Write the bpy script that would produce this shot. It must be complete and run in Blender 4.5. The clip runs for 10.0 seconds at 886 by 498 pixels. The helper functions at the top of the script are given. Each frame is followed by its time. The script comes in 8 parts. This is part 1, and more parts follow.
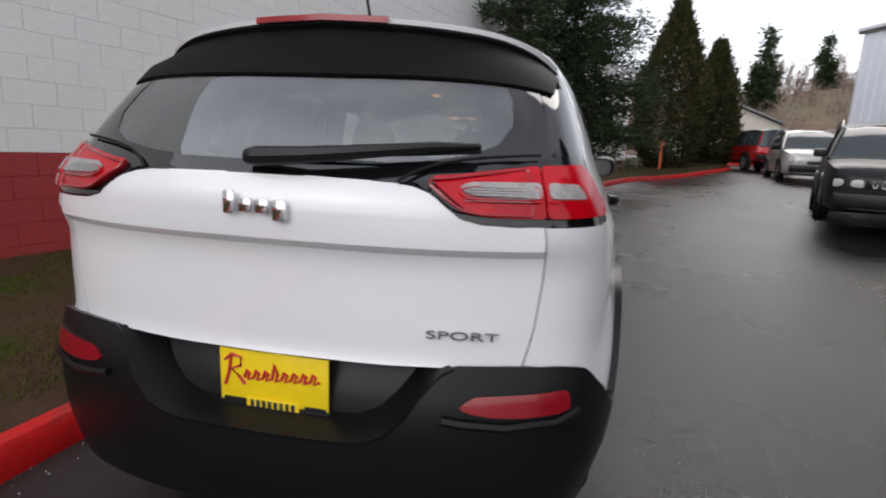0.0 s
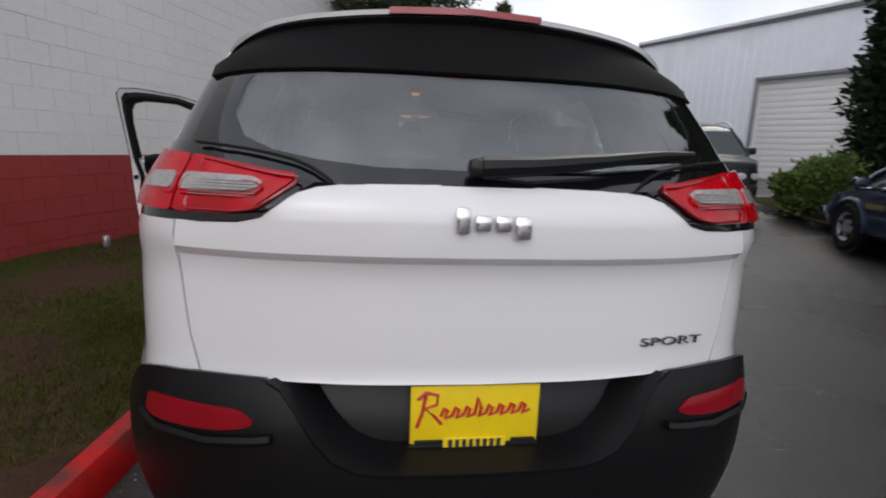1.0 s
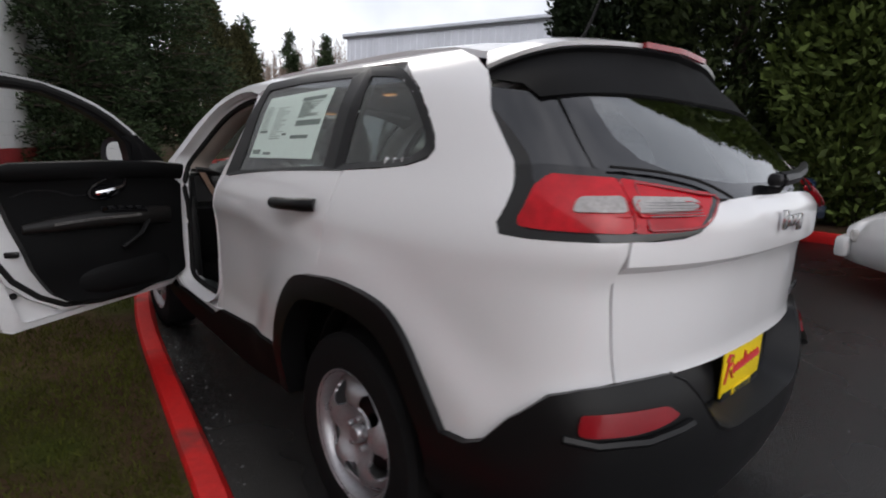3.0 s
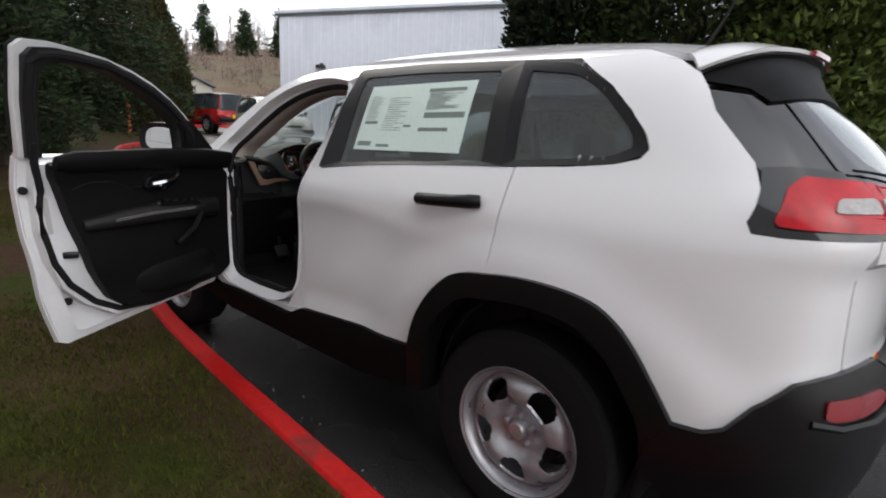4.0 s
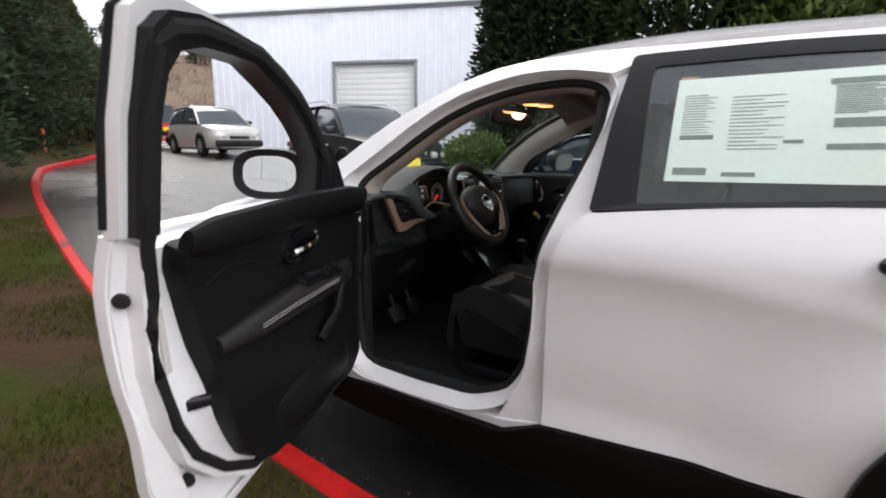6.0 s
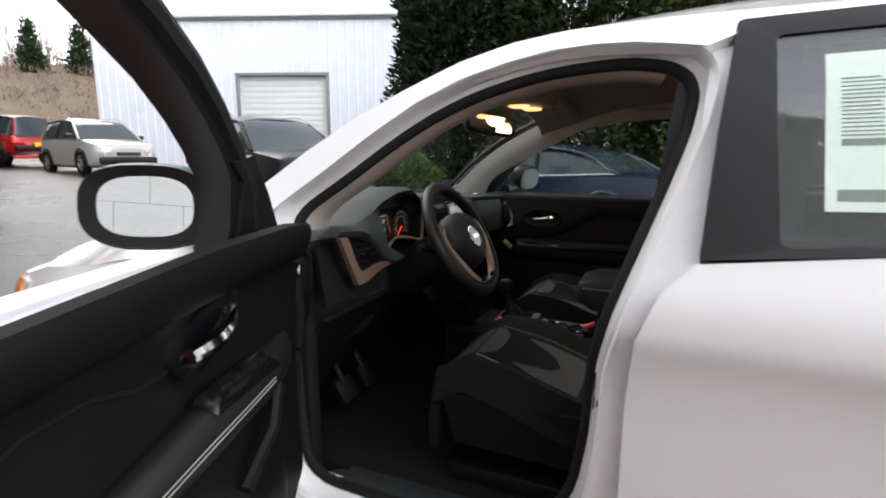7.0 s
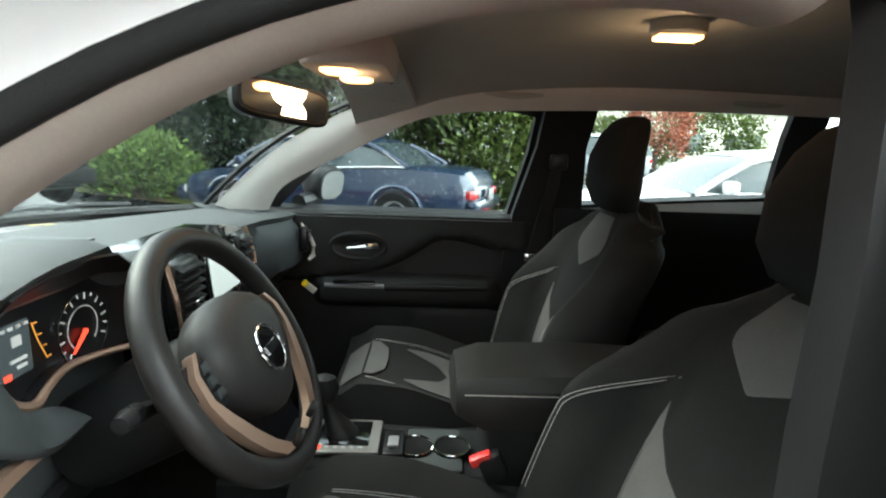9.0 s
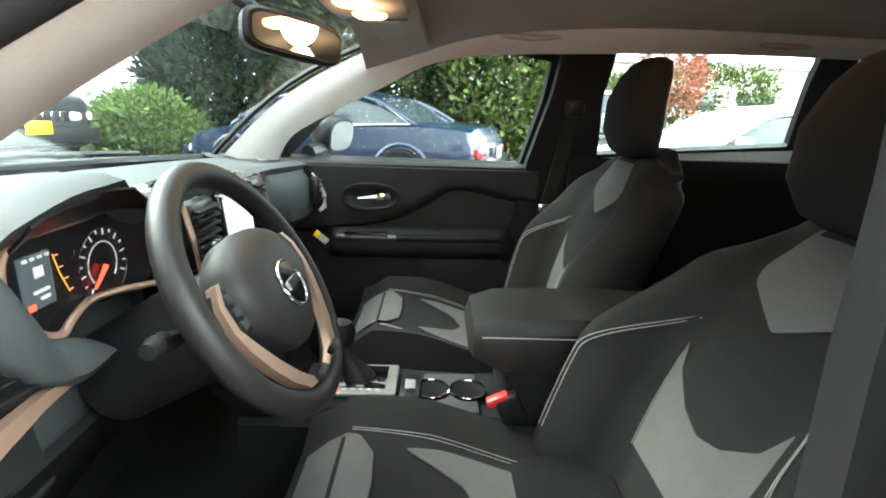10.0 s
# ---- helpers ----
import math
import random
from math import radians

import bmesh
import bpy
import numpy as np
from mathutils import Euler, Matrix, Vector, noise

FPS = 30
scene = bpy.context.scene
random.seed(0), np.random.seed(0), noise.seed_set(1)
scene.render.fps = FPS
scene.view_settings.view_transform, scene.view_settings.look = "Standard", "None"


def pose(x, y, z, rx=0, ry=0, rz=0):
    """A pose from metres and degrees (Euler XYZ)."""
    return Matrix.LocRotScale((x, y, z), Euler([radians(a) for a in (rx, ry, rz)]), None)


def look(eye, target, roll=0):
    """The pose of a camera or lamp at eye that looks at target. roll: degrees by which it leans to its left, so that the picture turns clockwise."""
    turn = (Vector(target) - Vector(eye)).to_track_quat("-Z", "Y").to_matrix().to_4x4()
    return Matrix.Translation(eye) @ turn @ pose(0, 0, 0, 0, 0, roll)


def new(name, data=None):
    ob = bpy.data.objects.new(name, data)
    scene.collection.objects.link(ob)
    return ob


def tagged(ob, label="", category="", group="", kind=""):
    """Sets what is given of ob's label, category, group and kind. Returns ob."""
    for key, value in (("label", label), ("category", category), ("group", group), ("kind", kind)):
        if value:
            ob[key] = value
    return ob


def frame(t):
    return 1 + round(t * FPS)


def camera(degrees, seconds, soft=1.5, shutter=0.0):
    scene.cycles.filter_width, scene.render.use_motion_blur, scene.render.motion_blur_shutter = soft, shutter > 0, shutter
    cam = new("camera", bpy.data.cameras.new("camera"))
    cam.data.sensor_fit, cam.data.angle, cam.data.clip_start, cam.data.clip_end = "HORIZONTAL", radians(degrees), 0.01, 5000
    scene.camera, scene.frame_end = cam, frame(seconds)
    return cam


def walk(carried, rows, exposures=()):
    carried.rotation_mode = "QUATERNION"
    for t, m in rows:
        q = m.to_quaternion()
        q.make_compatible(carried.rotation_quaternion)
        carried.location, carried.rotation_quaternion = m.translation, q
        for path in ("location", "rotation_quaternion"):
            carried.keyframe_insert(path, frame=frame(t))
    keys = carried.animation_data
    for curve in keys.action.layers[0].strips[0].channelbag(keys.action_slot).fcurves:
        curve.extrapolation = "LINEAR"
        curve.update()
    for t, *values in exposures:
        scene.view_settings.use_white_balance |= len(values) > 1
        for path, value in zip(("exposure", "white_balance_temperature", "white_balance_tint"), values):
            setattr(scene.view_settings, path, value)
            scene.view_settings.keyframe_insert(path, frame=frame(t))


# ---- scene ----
# camera and its walk
cam = camera(81.3, 10.0, soft=1.9, shutter=0.35)
PATH = [
    (0, (0.659, -1.058, 1.309), (0.278, 0.868, 0.927), 2.6),
    (0.5, (0.192, -1.037, 1.311), (0.113, 0.923, 0.921), 3.6),
    (1, (-0.245, -1.012, 1.305), (0.026, 0.934, 0.93), 2.3),
    (1.5, (-0.64, -0.917, 1.297), (-0.056, 0.96, 0.928), 1.8),
    (2, (-1.006, -0.796, 1.284), (-0.114, 0.963, 0.949), 2.6),
    (2.5, (-1.355, -0.649, 1.349), (-0.174, 0.918, 0.961), 2.4),
    (2.7, (-1.498, -0.573, 1.335), (-0.268, 0.956, 0.953), 2.1),
    (4, (-2.273, 0.148, 1.34), (-0.783, 1.41, 0.91), 2.8),
    (4.5, (-2.408, 0.502, 1.354), (-0.841, 1.682, 0.963), 3.6),
    (5, (-2.483, 0.913, 1.364), (-0.901, 2.054, 0.92), 1.8),
    (5.5, (-2.461, 1.287, 1.382), (-0.838, 2.355, 0.906), 1.9),
    (5.7, (-2.403, 1.43, 1.374), (-0.792, 2.535, 0.945), 1.6),
    (6.8, (-1.945, 2.049, 1.363), (-0.159, 2.86, 0.974), -1.9),
    (7, (-1.848, 2.121, 1.352), (-0.041, 2.902, 0.997), 0.2),
    (7.5, (-1.587, 2.259, 1.350), (0.268, 2.903, 0.967), 1.9),
    (8, (-1.307, 2.346, 1.361), (0.639, 2.712, 1.078), -0.2),
    (8.5, (-1.119, 2.378, 1.398), (0.859, 2.508, 1.135), -1.7),
    (9, (-1.049, 2.438, 1.393), (0.912, 2.386, 1.002), 2.0),
    (9.5, (-1.039, 2.458, 1.347), (0.886, 2.375, 0.809), 1.5),
    (10, (-1.043, 2.46, 1.352), (0.884, 2.425, 0.817), 1.8),
]
EXPOSURES = [(0, 0.78, 6700, 12), (0.5, 0.68, 6700, 12), (1, 0.56, 6700, 12), (2.5, 0.55, 6700, 12), (4, 0.98, 6700, 9), (4.5, 1.18, 6750, 8), (5.5, 1.5, 6750, 11), (7, 1.8, 6700, 9), (8, 2.05, 6600, 6), (8.5, 3.12, 6430, -2), (9, 3.5, 6380, -5), (9.5, 3.9, 6370, -6), (10, 4.3, 6400, -5)]
walk(cam, [(t, look(eye, target, roll)) for t, eye, target, roll in PATH], EXPOSURES)

# world: an overcast sky, with a broad soft sun behind the cloud
world = bpy.data.worlds.new("overcast_sky")
scene.world = world
world.use_nodes = True
wn, wl = world.node_tree.nodes, world.node_tree.links
wn.clear()
w_out = wn.new("ShaderNodeOutputWorld")
w_bg = wn.new("ShaderNodeBackground")
w_sky = wn.new("ShaderNodeTexSky")
w_sky.sky_type = "NISHITA"
w_sky.sun_disc = False
w_sky.sun_elevation = radians(38)
w_sky.sun_rotation = radians(200)
w_hsv = wn.new("ShaderNodeHueSaturation")
w_hsv.inputs["Saturation"].default_value = 0.22
w_map = wn.new("ShaderNodeTexCoord")
w_noise = wn.new("ShaderNodeTexNoise")
w_noise.inputs["Scale"].default_value = 3.2
w_noise.inputs["Detail"].default_value = 5.0
w_ramp = wn.new("ShaderNodeValToRGB")
w_ramp.color_ramp.elements[0].position, w_ramp.color_ramp.elements[0].color = 0.33, (0.72, 0.74, 0.79, 1)
w_ramp.color_ramp.elements[1].position, w_ramp.color_ramp.elements[1].color = 0.66, (1.12, 1.12, 1.14, 1)
w_mix = wn.new("ShaderNodeMix")
w_mix.data_type, w_mix.blend_type = "RGBA", "MULTIPLY"
w_mix.inputs["Factor"].default_value = 1.0
wl.new(w_sky.outputs["Color"], w_hsv.inputs["Color"])
wl.new(w_map.outputs["Generated"], w_noise.inputs["Vector"])
wl.new(w_noise.outputs["Fac"], w_ramp.inputs["Fac"])
wl.new(w_hsv.outputs["Color"], w_mix.inputs["A"])
wl.new(w_ramp.outputs["Color"], w_mix.inputs["B"])
w_sep, w_rise, w_over = wn.new("ShaderNodeSeparateXYZ"), wn.new("ShaderNodeMapRange"), wn.new("ShaderNodeMix")
w_rise.inputs["From Min"].default_value, w_rise.inputs["From Max"].default_value = 0.0, 0.7
w_rise.inputs["To Min"].default_value, w_rise.inputs["To Max"].default_value = 0.72, 1.2
w_over.data_type, w_over.blend_type = "RGBA", "MULTIPLY"
w_over.inputs["Factor"].default_value = 1.0
wl.new(w_map.outputs["Generated"], w_sep.inputs[0])
wl.new(w_sep.outputs["Z"], w_rise.inputs["Value"])
wl.new(w_mix.outputs["Result"], w_over.inputs["A"])
wl.new(w_rise.outputs[0], w_over.inputs["B"])
wl.new(w_over.outputs["Result"], w_bg.inputs["Color"])
w_bg.inputs["Strength"].default_value = 0.15
wl.new(w_bg.outputs["Background"], w_out.inputs["Surface"])

sun_data = bpy.data.lights.new("sun", "SUN")
sun_data.energy, sun_data.angle, sun_data.color = 0.8, radians(40), (1.0, 0.97, 0.93)
sun = new("sun", sun_data)
sun.matrix_world = look((0, 0, 30), (0 + 30 * math.sin(radians(200)) * 0.78, 30 * 0.78 * -math.cos(radians(200)) * -1, 6))

# materials
def material(name, colour, rough=0.5, metal=0.0, vary=0.12, grain=40.0, patch=2.0, bump=0.0, bump_scale=200.0, coat=0.0, second=None, second_at=0.55, emit=None, emit_strength=0.0, rough_vary=0.0, spec=0.5, random_piece=0.0, space="Object"):
    """A surface with variation at two scales; a second colour comes in as stains or wear; bump is fine relief in metres."""
    m = bpy.data.materials.new(name)
    m.use_nodes = True
    n, l = m.node_tree.nodes, m.node_tree.links
    b = n["Principled BSDF"]
    b.inputs["Roughness"].default_value = rough
    b.inputs["Metallic"].default_value = metal
    b.inputs["Specular IOR Level"].default_value = spec
    b.inputs["Coat Weight"].default_value = coat
    b.inputs["Coat Roughness"].default_value = 0.04
    where = n.new("ShaderNodeTexCoord")
    small = n.new("ShaderNodeTexNoise")
    small.inputs["Scale"].default_value, small.inputs["Detail"].default_value = grain, 3.0
    large = n.new("ShaderNodeTexNoise")
    large.inputs["Scale"].default_value, large.inputs["Detail"].default_value = patch, 4.0
    for tex in (small, large):
        l.new(where.outputs[space], tex.inputs["Vector"])
    tone = n.new("ShaderNodeMath")
    tone.operation = "ADD"
    l.new(small.outputs["Fac"], tone.inputs[0])
    l.new(large.outputs["Fac"], tone.inputs[1])
    level = n.new("ShaderNodeMapRange")
    level.inputs["From Min"].default_value, level.inputs["From Max"].default_value = 0.6, 1.4
    level.inputs["To Min"].default_value, level.inputs["To Max"].default_value = 1 - vary, 1 + vary
    l.new(tone.outputs[0], level.inputs["Value"])
    base = n.new("ShaderNodeRGB")
    base.outputs[0].default_value = (*colour, 1)
    out = base.outputs[0]
    if second:
        blend = n.new("ShaderNodeMix")
        blend.data_type = "RGBA"
        edge = n.new("ShaderNodeMapRange")
        edge.inputs["From Min"].default_value, edge.inputs["From Max"].default_value = second_at - 0.08, second_at + 0.08
        l.new(large.outputs["Fac"], edge.inputs["Value"])
        l.new(edge.outputs[0], blend.inputs["Factor"])
        l.new(out, blend.inputs["A"])
        blend.inputs["B"].default_value = (*second, 1)
        out = blend.outputs["Result"]
    tint = n.new("ShaderNodeMix")
    tint.data_type, tint.blend_type = "RGBA", "MULTIPLY"
    tint.inputs["Factor"].default_value = 1.0
    l.new(out, tint.inputs["A"])
    l.new(level.outputs[0], tint.inputs["B"])
    out = tint.outputs["Result"]
    if random_piece:
        info, span, again = n.new("ShaderNodeNewGeometry"), n.new("ShaderNodeMapRange"), n.new("ShaderNodeMix")
        span.inputs["To Min"].default_value, span.inputs["To Max"].default_value = 1 - random_piece, 1 + random_piece
        again.data_type, again.blend_type = "RGBA", "MULTIPLY"
        again.inputs["Factor"].default_value = 1.0
        l.new(info.outputs["Random Per Island"], span.inputs["Value"])
        l.new(out, again.inputs["A"])
        l.new(span.outputs[0], again.inputs["B"])
        out = again.outputs["Result"]
    l.new(out, b.inputs["Base Color"])
    if rough_vary:
        wet = n.new("ShaderNodeMapRange")
        wet.inputs["From Min"].default_value, wet.inputs["From Max"].default_value = 0.35, 0.65
        wet.inputs["To Min"].default_value, wet.inputs["To Max"].default_value = max(0.03, rough - rough_vary), rough + rough_vary
        l.new(large.outputs["Fac"], wet.inputs["Value"])
        l.new(wet.outputs[0], b.inputs["Roughness"])
    if bump:
        fine, relief = n.new("ShaderNodeTexNoise"), n.new("ShaderNodeBump")
        fine.inputs["Scale"].default_value, fine.inputs["Detail"].default_value = bump_scale, 2.0
        l.new(where.outputs[space], fine.inputs["Vector"])
        relief.inputs["Strength"].default_value = 1.0
        relief.inputs["Distance"].default_value = bump
        l.new(fine.outputs["Fac"], relief.inputs["Height"])
        l.new(relief.outputs[0], b.inputs["Normal"])
    if emit:
        b.inputs["Emission Color"].default_value = (*emit, 1)
        b.inputs["Emission Strength"].default_value = emit_strength
    return m


def glass(name, tint, gloss=1.0, least=0.045):
    """A thin pane: clear or tinted, with the reflection that its angle gives."""
    m = bpy.data.materials.new(name)
    m.use_nodes = True
    n, l = m.node_tree.nodes, m.node_tree.links
    n.clear()
    out, mix, clear, shine, edge = (n.new(k) for k in ("ShaderNodeOutputMaterial", "ShaderNodeMixShader", "ShaderNodeBsdfTransparent", "ShaderNodeBsdfGlossy", "ShaderNodeLayerWeight"))
    clear.inputs["Color"].default_value = (*tint, 1)
    shine.inputs["Roughness"].default_value = 0.015
    shine.inputs["Color"].default_value = (gloss, gloss, gloss, 1)
    edge.inputs["Blend"].default_value = 0.5
    power, amount = n.new("ShaderNodeMath"), n.new("ShaderNodeMath")
    power.operation, amount.operation = "POWER", "MULTIPLY_ADD"
    power.inputs[1].default_value = 4.5
    amount.inputs[1].default_value, amount.inputs[2].default_value = 0.9, least
    l.new(edge.outputs["Facing"], power.inputs[0])
    l.new(power.outputs[0], amount.inputs[0])
    l.new(amount.outputs[0], mix.inputs[0])
    l.new(clear.outputs[0], mix.inputs[1])
    l.new(shine.outputs[0], mix.inputs[2])
    l.new(mix.outputs[0], out.inputs["Surface"])
    return m


WHITE = material("white_car_paint", (0.80, 0.80, 0.81), 0.30, vary=0.02, grain=600, patch=1.5, coat=1.0)
JAMB = material("white_jamb_paint", (0.74, 0.74, 0.75), 0.4, vary=0.04, grain=60, patch=5)
SOOT = material("matt_black_plastic", (0.004, 0.004, 0.0042), 0.62, vary=0.15, grain=240, patch=6, bump=0.0002, bump_scale=900, spec=0.12)
CLAD = material("black_grained_plastic", (0.0052, 0.0054, 0.0060), 0.36, vary=0.15, grain=300, patch=6, bump=0.00012, bump_scale=900, spec=0.26)
TRIM = material("satin_black_trim", (0.010, 0.010, 0.011), 0.36, vary=0.1, grain=200, patch=5, spec=0.28)
FRIT = material("black_glass_border", (0.006, 0.006, 0.007), 0.04, vary=0.05, spec=0.8, coat=0.5)
GLOSS_BLACK = material("gloss_black", (0.006, 0.006, 0.007), 0.08, vary=0.05, coat=0.5)
RUBBER = material("black_rubber", (0.012, 0.012, 0.012), 0.75, vary=0.15, grain=120, patch=8, bump=0.0004, bump_scale=500, spec=0.2)
TYRE = material("tyre_rubber", (0.009, 0.009, 0.0095), 0.85, spec=0.14, vary=0.2, grain=90, patch=7, bump=0.0008, bump_scale=300)
SILVER = material("silver_wheel_paint", (0.42, 0.42, 0.44), 0.35, 0.65, vary=0.12, grain=80, patch=10, rough_vary=0.08)
CHROME = material("chrome", (0.78, 0.78, 0.8), 0.1, 1.0, vary=0.03)
DARK_CHROME = material("dark_chrome", (0.32, 0.33, 0.35), 0.16, 1.0, vary=0.05)
RED_LENS = material("red_lamp_lens", (0.52, 0.0015, 0.010), 0.14, vary=0.22, grain=45, patch=9, coat=0.25, second=(0.34, 0.001, 0.006), second_at=0.56, spec=0.35)
DARK_RED_LENS = material("dark_red_lamp_lens", (0.3, 0.004, 0.01), 0.12, vary=0.1, grain=70, patch=14, coat=0.8)
LAMP_CLEAR = material("smoked_clear_lens", (0.33, 0.315, 0.305), 0.12, vary=0.3, grain=90, patch=40, coat=1.0)
CLEAR_LENS = material("clear_lamp_lens", (0.48, 0.465, 0.45), 0.14, vary=0.08, grain=60, patch=30, coat=0.8)
REFLECTOR = material("red_reflector", (0.24, 0.004, 0.011), 0.15, vary=0.15, grain=260, patch=14, coat=0.6)
AMBER = material("amber_lens", (0.8, 0.22, 0.02), 0.15, vary=0.1, coat=0.5)
YELLOW = material("yellow_plate", (0.85, 0.62, 0.01), 0.4, vary=0.05, grain=40, patch=6)
SCRIPT_RED = material("red_print", (0.55, 0.02, 0.03), 0.45, vary=0.06)
INK = material("black_print", (0.02, 0.025, 0.03), 0.6, vary=0.08)
FADED_INK = material("grey_green_print", (0.17, 0.22, 0.20), 0.6, vary=0.15)
PAPER = material("pale_green_paper", (0.62, 0.74, 0.68), 0.75, vary=0.05, grain=60, patch=4)
CLOTH = material("black_cloth", (0.0125, 0.0122, 0.0122), 0.92, vary=0.22, grain=260, patch=9, bump=0.0007, bump_scale=800, spec=0.2)
GREY_CLOTH = material("grey_cloth", (0.088, 0.085, 0.083), 0.95, vary=0.12, grain=280, patch=12, bump=0.0007, bump_scale=900, spec=0.2)
STITCH = material("pale_stitching", (0.26, 0.25, 0.24), 0.8, vary=0.1)
VINYL = material("black_vinyl", (0.011, 0.0115, 0.012), 0.46, vary=0.15, grain=220, patch=8, bump=0.0005, bump_scale=700, spec=0.18)
DASH = material("dark_grey_soft_plastic", (0.038, 0.043, 0.0445), 0.62, vary=0.10, grain=200, patch=7, bump=0.0004, bump_scale=900, spec=0.28)
DOOR_CARD = material("black_moulded_door_plastic", (0.0065, 0.0067, 0.007), 0.5, vary=0.15, grain=220, patch=8, bump=0.0004, bump_scale=700, spec=0.13)
DOOR_VINYL = material("black_door_vinyl", (0.017, 0.0175, 0.0175), 0.5, vary=0.12, grain=220, patch=8, bump=0.0005, bump_scale=700, spec=0.22)
SATIN = material("satin_grey_trim", (0.26, 0.25, 0.235), 0.35, 0.4, vary=0.06, grain=160, patch=9)
HUB = material("satin_black_airbag_vinyl", (0.021, 0.020, 0.0195), 0.5, vary=0.1, grain=220, patch=10, bump=0.0004, bump_scale=700, spec=0.3)
LINING = material("beige_pillar_lining", (0.40, 0.35, 0.31), 0.8, vary=0.06, grain=260, patch=8, bump=0.0004, bump_scale=900, spec=0.2)
POST_TRIM = material("charcoal_pillar_trim", (0.022, 0.0205, 0.0205), 0.6, vary=0.08, grain=220, patch=6, bump=0.0003, bump_scale=900, spec=0.3)
LEATHER = material("black_leather", (0.013, 0.0122, 0.0118), 0.42, spec=0.3, vary=0.18, grain=180, patch=12, bump=0.0005, bump_scale=600)
BRONZE = material("satin_bronze_trim", (0.34, 0.225, 0.165), 0.4, 0.6, vary=0.06)
CARPET = material("black_carpet", (0.012, 0.012, 0.012), 1.0, vary=0.3, grain=300, patch=12, bump=0.003, bump_scale=400, spec=0.1)
HEADLINER = material("grey_headliner", (0.37, 0.36, 0.34), 0.95, vary=0.08, grain=320, patch=6, bump=0.0006, bump_scale=900, spec=0.2)
PILLAR = material("pale_grey_pillar_trim", (0.52, 0.50, 0.475), 0.7, vary=0.06, grain=260, patch=8, bump=0.0004, bump_scale=900)
GREY_PLASTIC = material("grey_plastic", (0.2, 0.2, 0.21), 0.45, vary=0.08, grain=160, patch=9)
WINDOW_CLEAR = glass("clear_glass", (0.90, 0.93, 0.91))
WINDOW_REAR = glass("rear_glass", (0.55, 0.59, 0.58), 1.0, 0.22)
WINDOW_MID = glass("light_tint_glass", (0.55, 0.59, 0.58), 1.0, 0.085)
WET_MIRROR = material("rain_covered_mirror_glass", (0.22, 0.225, 0.23), 0.3, 1.0, vary=0.5, grain=420, patch=160, bump=0.004, bump_scale=260)
MIRROR = material("mirror_glass", (0.86, 0.87, 0.87), 0.01, 1.0, vary=0.01)
SCREEN_GREY = material("screen_lit_pale", (0.3, 0.32, 0.33), 0.15, vary=0.03, emit=(0.55, 0.6, 0.6), emit_strength=0.1)
DIAL_BLACK = material("dial_black", (0.006, 0.006, 0.007), 0.3, vary=0.05)
DIAL_SCREEN = material("cluster_screen", (0.02, 0.025, 0.03), 0.2, vary=0.05, emit=(0.10, 0.12, 0.13), emit_strength=0.05)
DIAL_WHITE = material("dial_white_marks", (0.4, 0.4, 0.4), 0.5, emit=(0.9, 0.9, 0.9), emit_strength=0.022)
DIAL_RED = material("dial_red_needle", (0.7, 0.03, 0.02), 0.4, emit=(1.0, 0.06, 0.03), emit_strength=0.22)
DIAL_AMBER = material("dial_amber_bar", (0.7, 0.3, 0.05), 0.4, emit=(0.9, 0.35, 0.06), emit_strength=0.035)
BUCKLE_RED = material("red_buckle", (0.6, 0.03, 0.03), 0.4, vary=0.06)
LAMP_GLOW = material("warm_lamp_lens", (0.9, 0.7, 0.45), 0.4, emit=(1.0, 0.42, 0.14), emit_strength=0.7)

ASPHALT = material("wet_asphalt", (0.0145, 0.0138, 0.0136), 0.29, vary=0.4, grain=70, patch=0.35, bump=0.005, bump_scale=150, rough_vary=0.08, space="Object")
KERB_RED = material("red_painted_kerb", (0.52, 0.010, 0.010), 0.55, vary=0.2, grain=30, patch=3, bump=0.002, bump_scale=120, second=(0.11, 0.03, 0.027), second_at=0.62, spec=0.22)
GRASS_SOIL = material("mossy_lawn", (0.036, 0.045, 0.008), 0.95, vary=0.35, grain=14, patch=1.1, bump=0.01, bump_scale=60, second=(0.050, 0.029, 0.018), second_at=0.46, spec=0.08)
BLADE = material("grass_blades", (0.058, 0.064, 0.010), 0.75, vary=0.3, grain=8, patch=0.9, random_piece=0.35, spec=0.12)
WALL_WHITE = material("white_painted_block", (0.80, 0.795, 0.775), 0.6, vary=0.06, grain=20, patch=0.8, bump=0.002, bump_scale=60)
WALL_RED = material("red_painted_block", (0.33, 0.035, 0.035), 0.55, vary=0.15, grain=14, patch=1.2, bump=0.002, bump_scale=60)
SIDING = material("white_metal_siding", (0.72, 0.74, 0.80), 0.45, vary=0.05, grain=3, patch=0.4, second=(0.6, 0.62, 0.67), second_at=0.62)
SHUTTER = material("roller_door_slats", (0.72, 0.72, 0.70), 0.5, vary=0.05, grain=10, patch=1)
BEIGE = material("beige_render", (0.62, 0.58, 0.49), 0.7, vary=0.06, grain=8, patch=0.6)
BARK = material("bark", (0.06, 0.045, 0.034), 0.95, vary=0.35, grain=30, patch=5, bump=0.01, bump_scale=50)
CONIFER = material("conifer_needles", (0.028, 0.045, 0.018), 0.75, vary=0.3, grain=5, patch=0.8, random_piece=0.45, spec=0.2)
